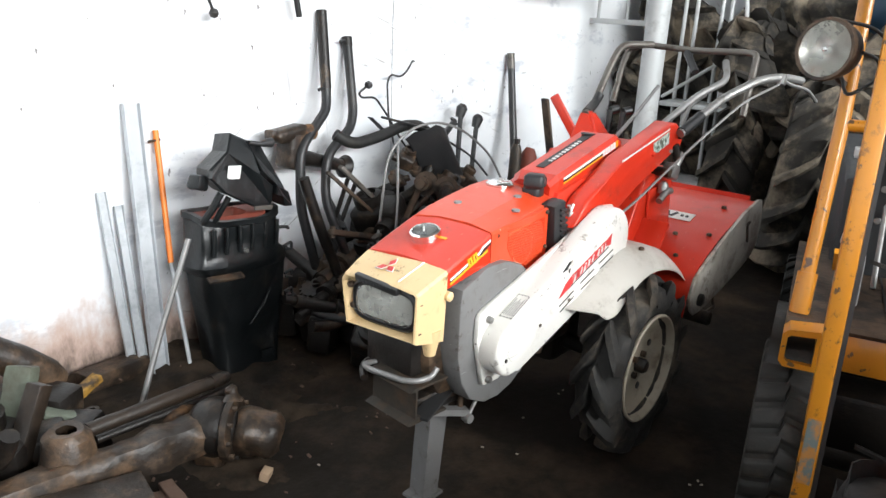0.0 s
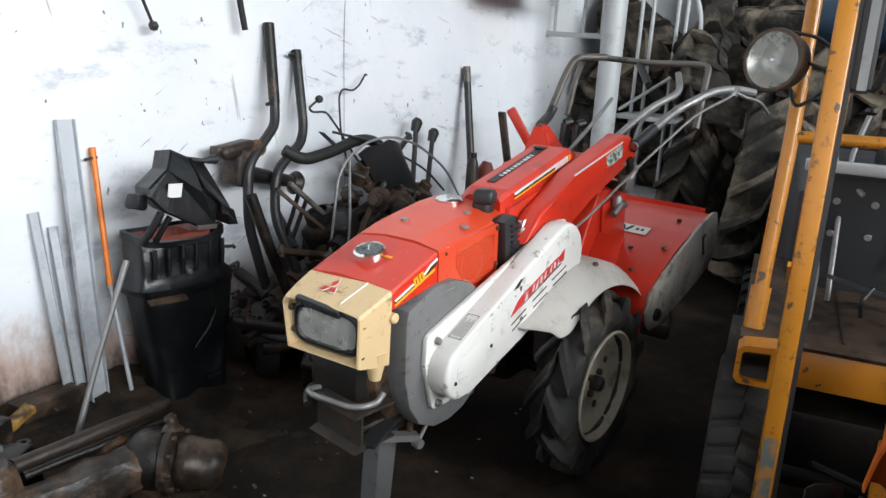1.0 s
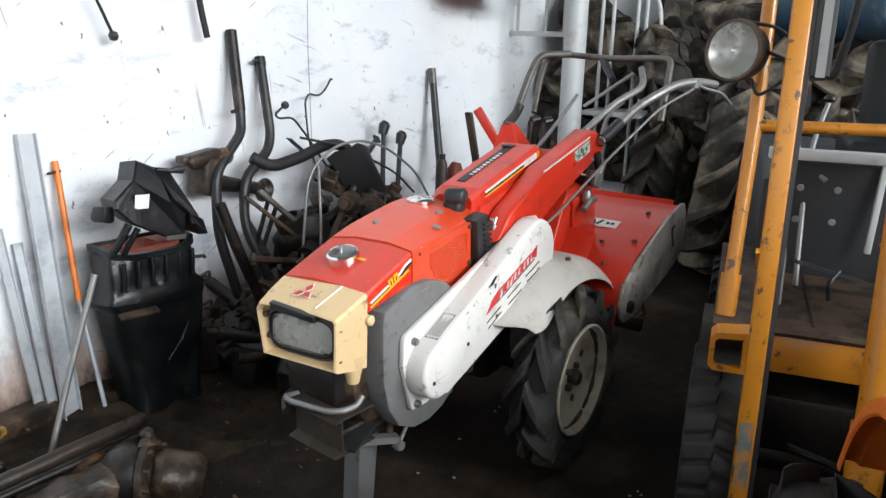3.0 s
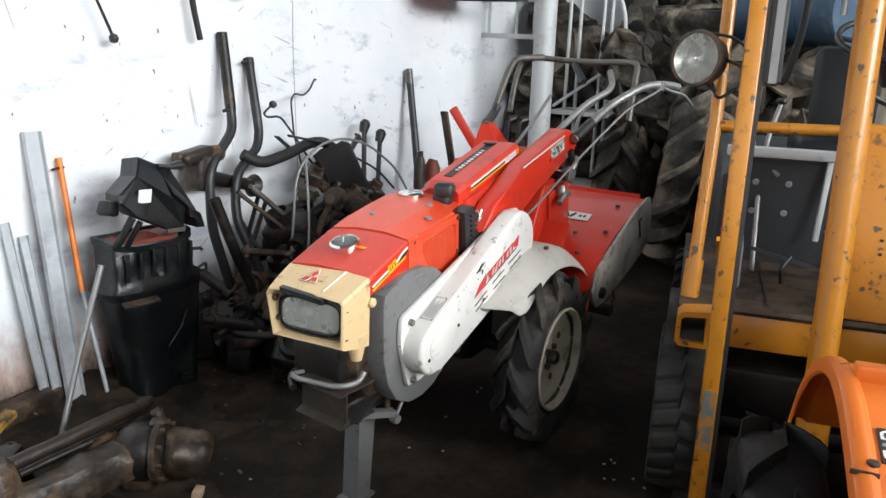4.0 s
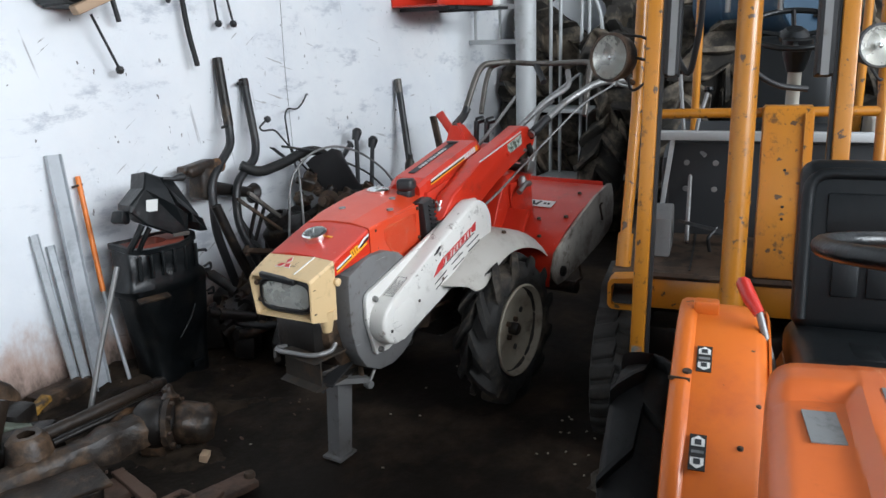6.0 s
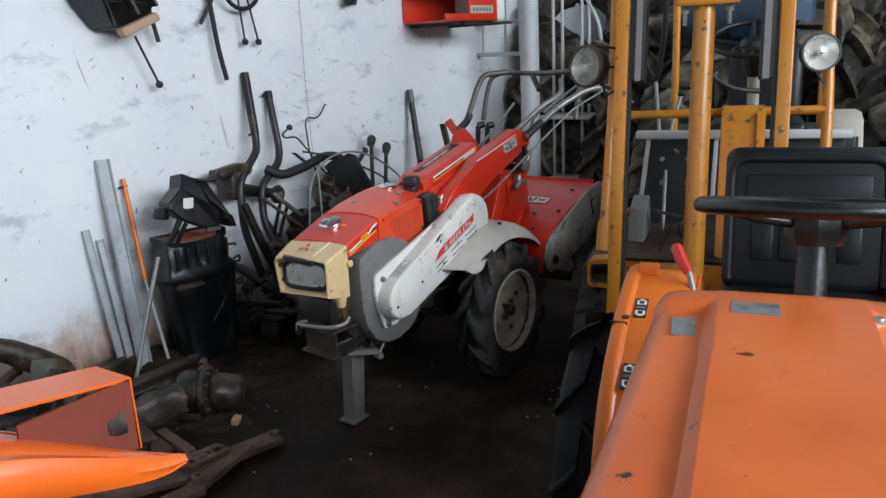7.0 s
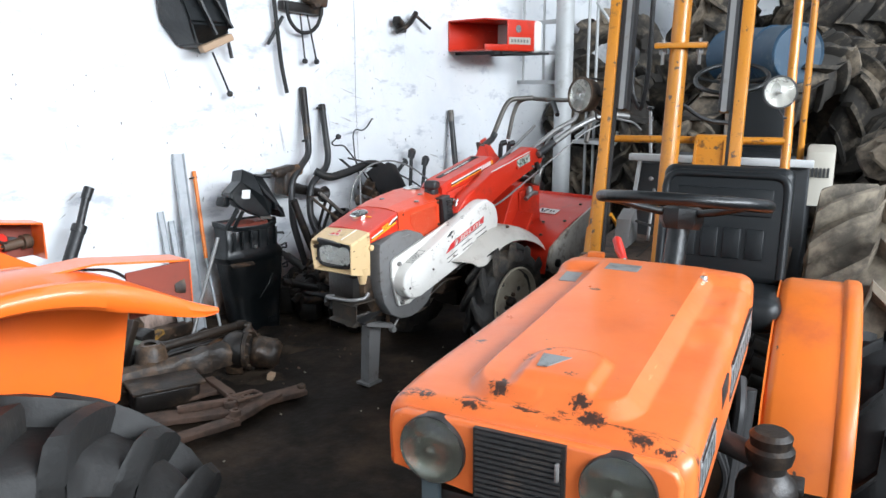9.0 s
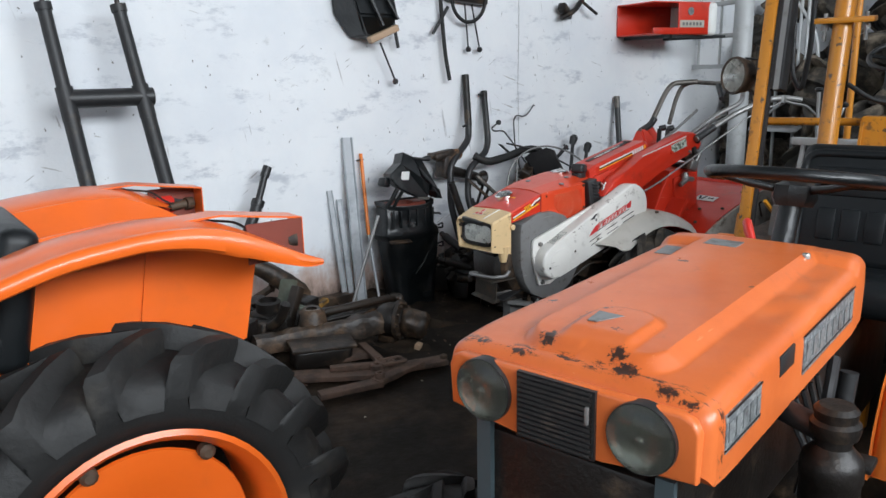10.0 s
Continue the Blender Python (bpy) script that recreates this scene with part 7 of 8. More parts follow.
# bent handle tubes
for pts, bendr, clampz in (([(2.52, 2.845, 1.42), (2.473, 2.76, 1.056), (2.452, 2.74, 0.99), (2.245, 2.68, 0.845), (2.226, 2.66, 0.59), (2.30, 2.60, 0.20), (2.34, 2.56, 0.0)], 0.07, 0), ([(2.682, 2.845, 1.305), (2.637, 2.75, 0.97), (2.60, 2.73, 0.90), (2.40, 2.68, 0.80), (2.372, 2.66, 0.60), (2.45, 2.56, 0.28), (2.50, 2.50, 0.0)], 0.07, 1)):
    h = thing("bent_tube", Matrix.Identity(4), "black bent steel handle tube leaning on the wall", "tube", "bent handle tubes")
    part("tube", tube(B(), pts, 0.022, 16, bendr), "black", h)
    p0, p1 = Vector(pts[0]), Vector(pts[1])
    part("sleeve", tube(B(), [p0, p0.lerp(p1, 0.12 if clampz else 0.93)], 0.0245, 16), "iron", h)
    c = p0.lerp(p1, 0.06 if clampz else 0.93)
    part("clamp", tube(B(), [c + Vector((-0.055, -0.01, 0.0)), c + Vector((-0.03, -0.01, 0.005)), c], 0.008, 8), "dark_steel", h)
hose = [(2.47, 2.70, 0.885), (2.52, 2.67, 0.85), (2.576, 2.66, 0.838), (2.741, 2.66, 0.857), (2.897, 2.66, 0.897), (3.023, 2.66, 0.888), (3.157, 2.66, 0.80), (3.2, 2.62, 0.6)]
single("rubber_hose", tube(B(), hose, 0.027, 14, 0.08), "rubber", "thick black rubber hose curving over the scrap", "hose")
for pts, r in (([(2.719, 2.74, 1.089), (2.66, 2.74, 1.055), (2.682, 2.74, 1.034), (2.764, 2.73, 1.034), (2.842, 2.72, 0.943), (2.946, 2.70, 0.795), (3.032, 2.66, 0.70)], 0.0055), ([(3.150, 2.82, 1.186), (3.139, 2.82, 1.192), (3.085, 2.81, 1.140), (3.022, 2.80, 1.112), (2.950, 2.80, 1.130), (2.913, 2.79, 1.094), (2.907, 2.77, 0.929), (2.918, 2.72, 0.73), (3.037, 2.66, 0.60)], 0.0048)):
    single("bent_rod", tube(B(), pts, r, 8, 0.03), "dark_steel", "thin bent steel rod standing in the scrap", "rod", "bent rods")
single("rod_ball", lathe(B(), [(0, -0.02), (0.016, -0.012), (0.02, 0), (0.016, 0.012), (0, 0.02)], (2.725, 2.738, 1.092), "z", 14), "dark_steel", "small round knob on a bent rod", "knob")
for pts, mat in (([(2.50, 2.45, 0.42), (2.61, 2.50, 0.811), (2.758, 2.50, 0.911), (2.959, 2.50, 0.933), (3.185, 2.50, 0.871), (3.443, 2.50, 0.711), (3.55, 2.48, 0.55)], "grey_tube"), ([(2.695, 2.62, 0.956), (2.82, 2.61, 0.925), (2.953, 2.60, 0.894), (3.177, 2.60, 0.801), (3.375, 2.58, 0.704), (3.50, 2.55, 0.58)], "dark_steel"), ([(2.55, 2.40, 0.30), (2.60, 2.42, 0.56), (2.64, 2.46, 0.72), (2.70, 2.52, 0.86)], "grey_tube")):
    single("control_cable", tube(B(), pts, 0.0062, 8, 0.16), mat, "looping grey control cable over the scrap", "cable", "control cables")
for top, foot in (((3.50, 2.76, 0.91), (3.36, 2.66, 0.55)), ((3.66, 2.76, 0.84), (3.46, 2.64, 0.50))):
    k = thing("lever", Matrix.Identity(4), "black knobbed lever standing in the scrap", "lever", "knobbed levers")
    part("shaft", tube(B(), [foot, top], 0.014, 10), "dark_steel", k)
    t = Vector(top)
    part("knob", tube(B(), [t + Vector((-0.01, 0, -0.03)), t + Vector((0.01, 0, 0.02)), t + Vector((0.02, 0, 0.035))], [0.024, 0.032, 0.02], 14), "black", k)
ob = thing("steel_tube", Matrix.Identity(4), "black steel tube leaning on the white wall", "steel tube")
part("tube", tube(B(), [(3.93, 2.58, 0.0), (4.072, 2.82, 1.14)], [0.026, 0.022], 14), "black", ob)
part("worn_end", tube(B(), [(4.070, 2.817, 1.125), (4.082, 2.837, 1.215)], 0.0235, 14), "aged_tube", ob, "worn bare steel end")
single("rusty_plate", roughen(bar(B(), (4.205, 2.64, 0.955), (4.44, 2.58, 0.0), 0.055, 0.02, bevel=0.004), 0.004, 20), "rust", "dark rusty plate standing in the scrap by the wall", "plate")
single("red_steel_bar", bar(B(), (4.045, 2.487, 1.0), (4.17, 2.27, 0.61), 0.04, 0.055, bevel=0.008), "red", "red steel bar standing in the scrap by the wall", "bar")
ob = thing("rusty_bracket", Matrix.Identity(4), "rust-red cast bracket with two lugs on the scrap", "bracket")
part("lug", roughen(tube(B(), [(3.74, 2.53, 0.52), (3.745, 2.53, 0.70), (3.75, 2.53, 0.735)], [0.035, 0.034, 0.022], 14), 0.004, 20), "bracket_rust", ob)
part("pin", tube(B(), [(3.748, 2.53, 0.735), (3.75, 2.53, 0.765)], 0.018, 10), "iron", ob)
part("lug", roughen(tube(B(), [(3.83, 2.50, 0.50), (3.84, 2.50, 0.66), (3.85, 2.50, 0.705)], [0.045, 0.048, 0.026], 14), 0.006, 20), "dull_red_shaded_orange", ob, "rust-red worn lug")

# ---- scrap pile ----
rnd = random.Random(7)


def shaft_mesh(L, r):
    bm = B()
    return lathe(bm, [(0, -L / 2), (r * 0.7, -L / 2), (r * 0.7, -L * 0.36), (r, -L * 0.36), (r, -L * 0.05), (r * 1.8, -L * 0.05), (r * 1.8, L * 0.03), (r * 1.1, L * 0.03), (r * 1.1, L * 0.4), (r * 0.7, L * 0.4), (r * 0.7, L / 2), (0, L / 2)], (0, 0, 0), "x", 16)


def gear_mesh(r, w, teeth=18):
    bm = B()
    pts = []
    for i in range(teeth):
        a = math.tau * i / teeth
        for da, rr in ((0, r), (0.4, r), (0.5, r * 0.88), (0.9, r * 0.88)):
            b = a + da * math.tau / teeth
            pts.append((rr * math.cos(b), rr * math.sin(b)))
    prism(bm, pts, -w / 2, w / 2, "xy")
    lathe(bm, [(0, -w), (r * 0.35, -w), (r * 0.35, w), (r * 0.2, w), (r * 0.2, w * 0.6), (0, w * 0.6)], (0, 0, 0), "z", 16)
    return bm


def housing_mesh(s):
    bm = B()
    box(bm, (0, 0, 0), (s * 1.5, s, s * 0.9), bevel=s * 0.16, seg=3)
    lathe(bm, [(0, 0), (s * 0.42, 0), (s * 0.42, s * 0.4), (s * 0.3, s * 0.45), (s * 0.3, s * 0.3), (0, s * 0.3)], (s * 0.2, 0, s * 0.35), "z", 20)
    lathe(bm, [(0, 0), (s * 0.25, 0), (s * 0.25, s * 0.6), (0, s * 0.6)], (-s * 0.4, s * 0.3, 0), "y", 16)
    return bm


def bracket_mesh(s):
    bm = B()
    prism(bm, [(0, 0), (s, 0), (s, s * 0.18), (s * 0.22, s * 0.25), (s * 0.18, s * 0.8), (0, s * 0.8)], -s * 0.15, s * 0.15, "xz", s * 0.02)
    lathe(bm, [(s * 0.06, -s * 0.2), (s * 0.14, -s * 0.2), (s * 0.14, s * 0.2), (s * 0.06, s * 0.2)], (s * 0.09, 0, s * 0.85), "y", 16, ring=True)
    return bm


def link_mesh(L, w):
    bm = B()
    prism(bm, stadium((0, 0), (L, 0), w, w * 0.7, 8), -0.012, 0.012, "xy", 0.003)
    lathe(bm, [(0, -0.03), (w * 0.5, -0.03), (w * 0.5, 0.03), (0, 0.03)], (0, 0, 0), "z", 14)
    lathe(bm, [(0, -0.025), (w * 0.4, -0.025), (w * 0.4, 0.025), (0, 0.025)], (L, 0, 0), "z", 14)
    return bm


def pipe_mesh(L, r):
    bm = B()
    return tube(bm, [(0, 0, 0), (L * 0.5, 0, L * 0.04), (L * 0.8, 0, L * 0.16), (L, 0, L * 0.4)], r, 12, L * 0.15)


KINDS = [("shaft", lambda: shaft_mesh(0.5, 0.025), "iron", "greasy stepped steel shaft in the scrap pile", "shaft"),
         ("shaft", lambda: shaft_mesh(0.34, 0.034), "rust", "short rusty shaft in the scrap pile", "shaft"),
         ("gear", lambda: gear_mesh(0.10, 0.03), "iron", "dark toothed gear wheel in the scrap pile", "gear"),
         ("gear", lambda: gear_mesh(0.065, 0.04, 14), "rust", "small rusty gear wheel in the scrap pile", "gear"),
         ("housing", lambda: housing_mesh(0.16), "iron", "oily cast iron housing in the scrap pile", "housing"),
         ("housing", lambda: housing_mesh(0.11), "rust", "rusty cast housing in the scrap pile", "housing"),
         ("bracket", lambda: bracket_mesh(0.22), "dark_steel", "dark steel bracket with an eye in the scrap", "bracket"),
         ("link_bar", lambda: link_mesh(0.36, 0.03), "rust", "rusty flat link bar in the scrap pile", "link"),
         ("link_bar", lambda: link_mesh(0.5, 0.022), "dark_steel", "long flat steel link in the scrap pile", "link"),
         ("pipe", lambda: pipe_mesh(0.45, 0.018), "dark_steel", "bent dark pipe in the scrap pile", "pipe"),
         ("pipe", lambda: pipe_mesh(0.3, 0.026), "iron", "short bent exhaust pipe in the scrap pile", "pipe")]
MASTERS = []


def scatter(n, region, height, tilt):
    for i in range(n):
        k = rnd.randrange(len(KINDS))
        x, y = rnd.uniform(*region[:2]), rnd.uniform(*region[2:])
        m = pose(x, y, max(0.03, height(x, y) * rnd.uniform(0.55, 1.0)), rnd.uniform(-tilt, tilt), rnd.uniform(-tilt, tilt), rnd.uniform(0, 360))
        first = next((o for j, o in MASTERS if j == k), None)
        if first is None:
            name, make, mat, lab, cat = KINDS[k]
            MASTERS.append((k, single(name, make(), mat, lab, cat, "scrap parts by the wall", m)))
        else:
            copy_thing(first, m)


def heap(x, y):
    return 0.10 + 0.62 * max(0.0, 1 - abs(x - 2.95) / 0.95) * max(0.15, min(1, (y - 1.9) / 0.55))


scatter(95, (2.15, 3.75, 2.02, 2.74), heap, 40)
bm = B()
for i in range(70):
    a, b = i % 14, i // 14
    x, y = 2.2 + a * 0.115 + rnd.uniform(-0.04, 0.04), 2.1 + b * 0.16 + rnd.uniform(-0.05, 0.05)
    h = heap(x, y) * 0.8
    box(bm, (x, min(y, 2.76), h / 2), (0.13, 0.11, h), (rnd.uniform(-8, 8), rnd.uniform(-8, 8), rnd.uniform(0, 90)), 0.02)
tagged(part("scrap_heap", bm, "iron"), "dark heap of greasy machine scrap", "scrap", kind="stuff")
for i in range(16):
    x, y = rnd.uniform(2.35, 3.35), rnd.uniform(2.15, 2.62)
    a, reach = rnd.uniform(0, math.tau), rnd.uniform(0.18, 0.32)
    low = max(0.06, heap(x, y) * 0.55)
    q = (x + reach * math.cos(a), min(2.78, y + reach * math.sin(a) * 0.6), low + rnd.uniform(0.10, 0.30))
    mat, lab = (("brown", "thin brown rusty rod sticking out of the scrap"), ("grey_tube", "thin grey steel rod sticking out of the scrap"), ("dark_steel", "thin dark steel rod sticking out of the scrap"))[i % 3]
    single("scrap_rod", tube(B(), [(x, y, low), ((x + q[0]) / 2, (y + q[1]) / 2 + 0.01, (low + q[2]) / 2 + 0.015), q], rnd.uniform(0.006, 0.013), 8, 0.05), mat, lab, "rod", "rods in the scrap")
cast = thing("gear_housing", Matrix.Identity(4), "greasy brown cast gear housing with a flanged pipe on the pile", "housing")
bm = B()
box(bm, (2.25, 2.74, 0.83), (0.10, 0.10, 0.17), (0, 8, 0), 0.022, 3)
box(bm, (2.225, 2.74, 0.905), (0.17, 0.09, 0.055), (0, -6, 0), 0.018, 3)
box(bm, (2.15, 2.74, 0.905), (0.06, 0.05, 0.04), (0, 10, 0), 0.010, 2)
part("body", roughen(bm, 0.010, 16), "oily_cast", cast)
part("boss", roughen(lathe(B(), [(0, -0.05), (0.030, -0.045), (0.036, -0.01), (0.034, 0.02), (0.022, 0.034), (0, 0.036)], (2.335, 2.72, 0.905), "x", 18), 0.003, 20), "rust_lump", cast, "dusty ochre end boss")
part("pipe", roughen(tube(B(), [(2.27, 2.74, 0.80), (2.42, 2.74, 0.762), (2.545, 2.74, 0.727)], [0.040, 0.032, 0.029], 18), 0.003, 20), "iron", cast)
part("flange", tube(B(), [(2.545, 2.74, 0.727), (2.570, 2.74, 0.718), (2.582, 2.74, 0.714)], [0.034, 0.056, 0.052], 20), "iron", cast, "round pipe flange")
for p, q, w, h, mat, lab in (((2.33, 2.60, 0.745), (2.56, 2.53, 0.53), 0.028, 0.016, "rust", "rusty flat bar leaning in the scrap"), ((2.39, 2.58, 0.765), (2.79, 2.50, 0.39), 0.030, 0.020, "aged_tube", "worn steel bar leaning in the scrap"), ((2.70, 2.70, 0.945), (2.80, 2.69, 0.865), 0.040, 0.006, "dark_steel", "short flat strap with a hole on the hose"),
                             ((2.40, 2.62, 0.52), (2.48, 2.62, 0.70), 0.022, 0.010, "iron", "dark steel strip standing in the scrap"), ((2.44, 2.62, 0.50), (2.53, 2.62, 0.67), 0.022, 0.010, "iron", "dark steel strip standing in the scrap"), ((2.60, 2.40, 0.46), (2.98, 2.55, 0.70), 0.030, 0.018, "rust", "rusty flat bar lying across the scrap pile"), ((2.47, 2.45, 0.44), (2.92, 2.50, 0.56), 0.026, 0.016, "aged_tube", "worn steel bar lying across the scrap pile")):
    single("flat_bar", bar(B(), p, q, w, h, bevel=0.003), mat, lab, "bar", "bars on the pile")
single("dark_pipe", tube(B(), [(2.165, 2.57, 0.745), (2.24, 2.54, 0.50), (2.32, 2.50, 0.27), (2.36, 2.46, 0.05)], 0.024, 14, 0.1), "iron", "dark pipe leaning in the scrap pile", "pipe")
bm = B()
rows = []
for k in range(9):
    a = radians(-50 + 100 * k / 8)
    u = 0.155 * math.sin(a)
    rows.append([Vector((2.955 + u * 1.25 + v * 0.36, 2.56 - 0.16 * math.cos(a) + 0.10 + 0.02 * v, 0.915 - 0.10 * (1 - math.cos(a)) - abs(u) * 0.22 - v * 0.46 + 0.03 * noise.noise((k * 0.5, v * 4, 3)))) for v in (0.0, 0.12, 0.35, 0.7, 1.0)])
bm = loft(B(), [r + [p + Vector((0.004, 0.012, -0.004)) for p in r[::-1]] for r in rows])
single("bent_guard", bm, "black", "bent black sheet steel guard lying on the scrap", "guard")
for x, y, z, s2, turn in ((2.86, 2.60, 0.74, 0.075, 30), (3.02, 2.46, 0.60, 0.095, 100), (2.74, 2.55, 0.66, 0.060, 200), (3.26, 2.52, 0.60, 0.080, 60)):
    single("small_casting", roughen(merge(B(), housing_mesh(s2), pose(x, y, z, 25, -20, turn)), 0.006, 22), "oily_cast", "small greasy casting on top of the scrap", "casting", "castings on the pile")

# ---- axle and parts on the floor by the wall ----
axle = thing("drive_axle", Matrix.Identity(4), "greasy tractor axle with round differential lying on the floor", "axle")
bm = B()
c0, c1 = Vector((0.58, 2.17, 0.125)), Vector((1.335, 2.065, 0.125))
side = (c1 - c0).cross(Vector((0, 0, 1))).normalized()
sect = [(-0.058, -0.05), (-0.062, 0.02), (-0.045, 0.052), (-0.018, 0.060), (0.022, 0.060), (0.046, 0.050), (0.062, 0.016), (0.056, -0.05), (0.02, -0.066), (-0.02, -0.066)]
loft(bm, [[c0.lerp(c1, i / 24) + (side * u + Vector((0, 0, w))) * ((1.16 if i in (17, 18) else 1.0) * (0.86 + 0.34 * max(0.0, i / 24 - 0.6))) for u, w in sect] for i in range(25)])
part("axle_tube", roughen(bm, 0.012, 14), "oily_cast", axle)
bm = B()
bmesh.ops.create_uvsphere(bm, u_segments=36, v_segments=20, radius=0.098)
for v in bm.verts:
    v.co = v.co * (1 + 0.02 * noise.noise(v.co * 9)) + c1
part("differential", bm, "iron", axle, "round oily differential casing")
ax_d = Vector((0.55, -0.83, 0.0)).normalized()
ax_s = Vector((0.83, 0.55, 0.0)).normalized()
at_diff = lambda along, u, w: c1 + ax_d * along + ax_s * u + Vector((0, 0, w))
ring = [(0.105 * math.cos(q), 0.105 * math.sin(q)) for q in [k * math.tau / 28 for k in range(28)]]
part("flange", roughen(loft(B(), [[at_diff(l, u * k, w * k) for u, w in ring] for l, k in ((0.040, 0.90), (0.046, 1.0), (0.066, 1.0), (0.072, 0.86))]), 0.006, 22), "oily_cast", axle, "rusty bolted flange")
for k in range(10):
    q = k * math.tau / 10
    part("bolt", tube(B(), [at_diff(0.068, 0.094 * math.cos(q), 0.094 * math.sin(q)), at_diff(0.084, 0.094 * math.cos(q), 0.094 * math.sin(q))], 0.008, 6), "rust", axle)
part("hub_drum", roughen(tube(B(), [at_diff(0.06 + 0.016 * i, 0.004 * i, -0.004 * i) for i in range(10)], [0.066, 0.074, 0.079, 0.080, 0.078, 0.078, 0.080, 0.082, 0.074, 0.050], 26), 0.010, 20), "oily_cast", axle)
part("breather_neck", roughen(tube(B(), [at_diff(0.050, 0.02, 0.085), at_diff(0.046, 0.03, 0.108), at_diff(0.040, 0.035, 0.120), at_diff(0.034, 0.036, 0.130)], [0.036, 0.020, 0.023, 0.015], 16), 0.003, 24), "oily_cast", axle, "rusty filler neck")
part("foot_lug", roughen(box(B(), at_diff(-0.01, -0.02, -0.085), (0.07, 0.10, 0.07), (0, 0, 30), 0.012), 0.006, 20), "oily_cast", axle)
bm = B()
lathe(bm, [(0.028, 0.255), (0.048, 0.255), (0.066, 0.235), (0.072, 0.18), (0.09, 0.13), (0.085, 0.0), (0, 0.0), (0, 0.17), (0.028, 0.19)], (0.91, 2.17, 0.0), "z", 26)
part("bearing_hub", roughen(bm, 0.008, 16), "oily_cast", axle)
shaft_list = (((0.985, 2.205, 0.205), (1.475, 2.215, 0.195), 0.0225, "floor_shaft", "long greasy brown drive shaft lying on the axle"), ((1.02, 2.225, 0.150), (1.455, 2.205, 0.150), 0.0135, "iron", "thin oily black shaft lying beside the axle"), ((1.06, 2.255, 0.140), (1.18, 2.250, 0.143), 0.0165, "dark_steel", "short oily steel pin lying beside the shafts"))
for p, q, r, mat, lab in shaft_list:
    p, q = Vector(p), Vector(q)
    d = (q - p).normalized()
    sh = thing("drive_shaft", Matrix.Identity(4), lab, "shaft", "drive shafts")
    part("shaft", roughen(tube(B(), [p.lerp(q, i / 14) for i in range(15)], r, 16), 0.0025, 26), mat, sh)
    part("collar", tube(B(), [q - d * 0.05, q - d * 0.01, q + d * 0.02], [r * 1.12, r * 1.16, r * 0.8], 16), "iron", sh)
single("rust_clod", roughen(tube(B(), [(1.215, 2.185, 0.125), (1.26, 2.188, 0.135), (1.31, 2.195, 0.140), (1.345, 2.20, 0.140)], [0.012, 0.026, 0.027, 0.012], 14), 0.008, 30), "rust_lump", "ochre clod of rust and grease between the shafts", "clod")
ob = thing("oil_sump", pose(0.86, 2.00, 0.0, 6, 3, -14), "oily black sump lying against the axle", "sump")
part("pan", roughen(box(B(), (0, 0, 0.065), (0.30, 0.13, 0.11), (0, 0, 0), 0.022, 3), 0.006, 12), "iron", ob)
part("rim", roughen(box(B(), (0, 0, 0.122), (0.33, 0.155, 0.016), (0, 0, 0), 0.006), 0.004, 14), "oily_cast", ob)
for p, q, w, h, mat, lab in (((0.775, 2.29, 0.03), (0.925, 2.34, 0.335), 0.055, 0.05, "floor_shaft", "dark square steel beam leaning on the scrap"), ((1.10, 2.625, 0.070), (1.262, 2.665, 0.118), 0.046, 0.030, "dirty_yellow", "short dirty yellow painted bar on the floor"), ((0.855, 2.42, 0.13), (0.935, 2.47, 0.345), 0.085, 0.05, "green", "pale green cast machine part"), ((0.96, 2.42, 0.19), (1.07, 2.36, 0.15), 0.05, 0.022, "green", "pale green steel link"),
                             ((1.24, 2.74, 0.06), (1.60, 2.79, 0.05), 0.10, 0.09, "oily_cast", "rusty beam along the foot of the wall"), ((0.40, 2.52, 0.05), (0.95, 2.62, 0.06), 0.12, 0.10, "oily_cast", "rusty beam along the foot of the wall")):
    bm = bar(B(), p, q, w, h, bevel=0.006)
    bmesh.ops.subdivide_edges(bm, edges=[e for e in bm.edges if e.calc_length() > 0.1], cuts=5)
    single("floor_bar", roughen(bm, 0.004, 18), mat, lab, "bar", "bars on the floor")
single("ring_nut", lathe(B(), [(0.010, -0.012), (0.022, -0.012), (0.022, 0.012), (0.010, 0.012)], (1.15, 2.50, 0.085), "z", 14, ring=True), "bracket_rust", "rusty ring nut lying in the scrap", "nut")
single("rubber_motor", tube(B(), [(0.78, 2.64, 0.43), (0.88, 2.63, 0.37), (0.98, 2.62, 0.29), (1.06, 2.60, 0.22), (1.10, 2.60, 0.19)], [0.040, 0.052, 0.058, 0.056, 0.035], 22), "oily_cast", "rounded black motor lying on the scrap", "motor")
for k in range(26):
    x, y = rnd.uniform(0.2, 0.84), rnd.uniform(2.36, 2.72)
    j = rnd.randrange(len(KINDS))
    first = next((o for i, o in MASTERS if i == j), MASTERS[0][1])
    copy_thing(first, pose(x, y, rnd.uniform(0.05, 0.17), rnd.uniform(-20, 20), rnd.uniform(-20, 20), rnd.uniform(0, 360)))
bm = B()
for i in range(26):
    box(bm, (0.15 + (i % 9) * 0.11, 2.35 + (i // 9) * 0.16, 0.05 + rnd.uniform(0, 0.05)), (0.13, 0.14, 0.14 + rnd.uniform(0, 0.16)), (rnd.uniform(-10, 10), rnd.uniform(-10, 10), rnd.uniform(0, 90)), 0.02)
tagged(part("scrap_heap", bm, "iron"), "low dark heap of scrap by the wall", "scrap", kind="stuff")
bm = B()
bmesh.ops.create_grid(bm, x_segments=26, y_segments=20, size=1.0)
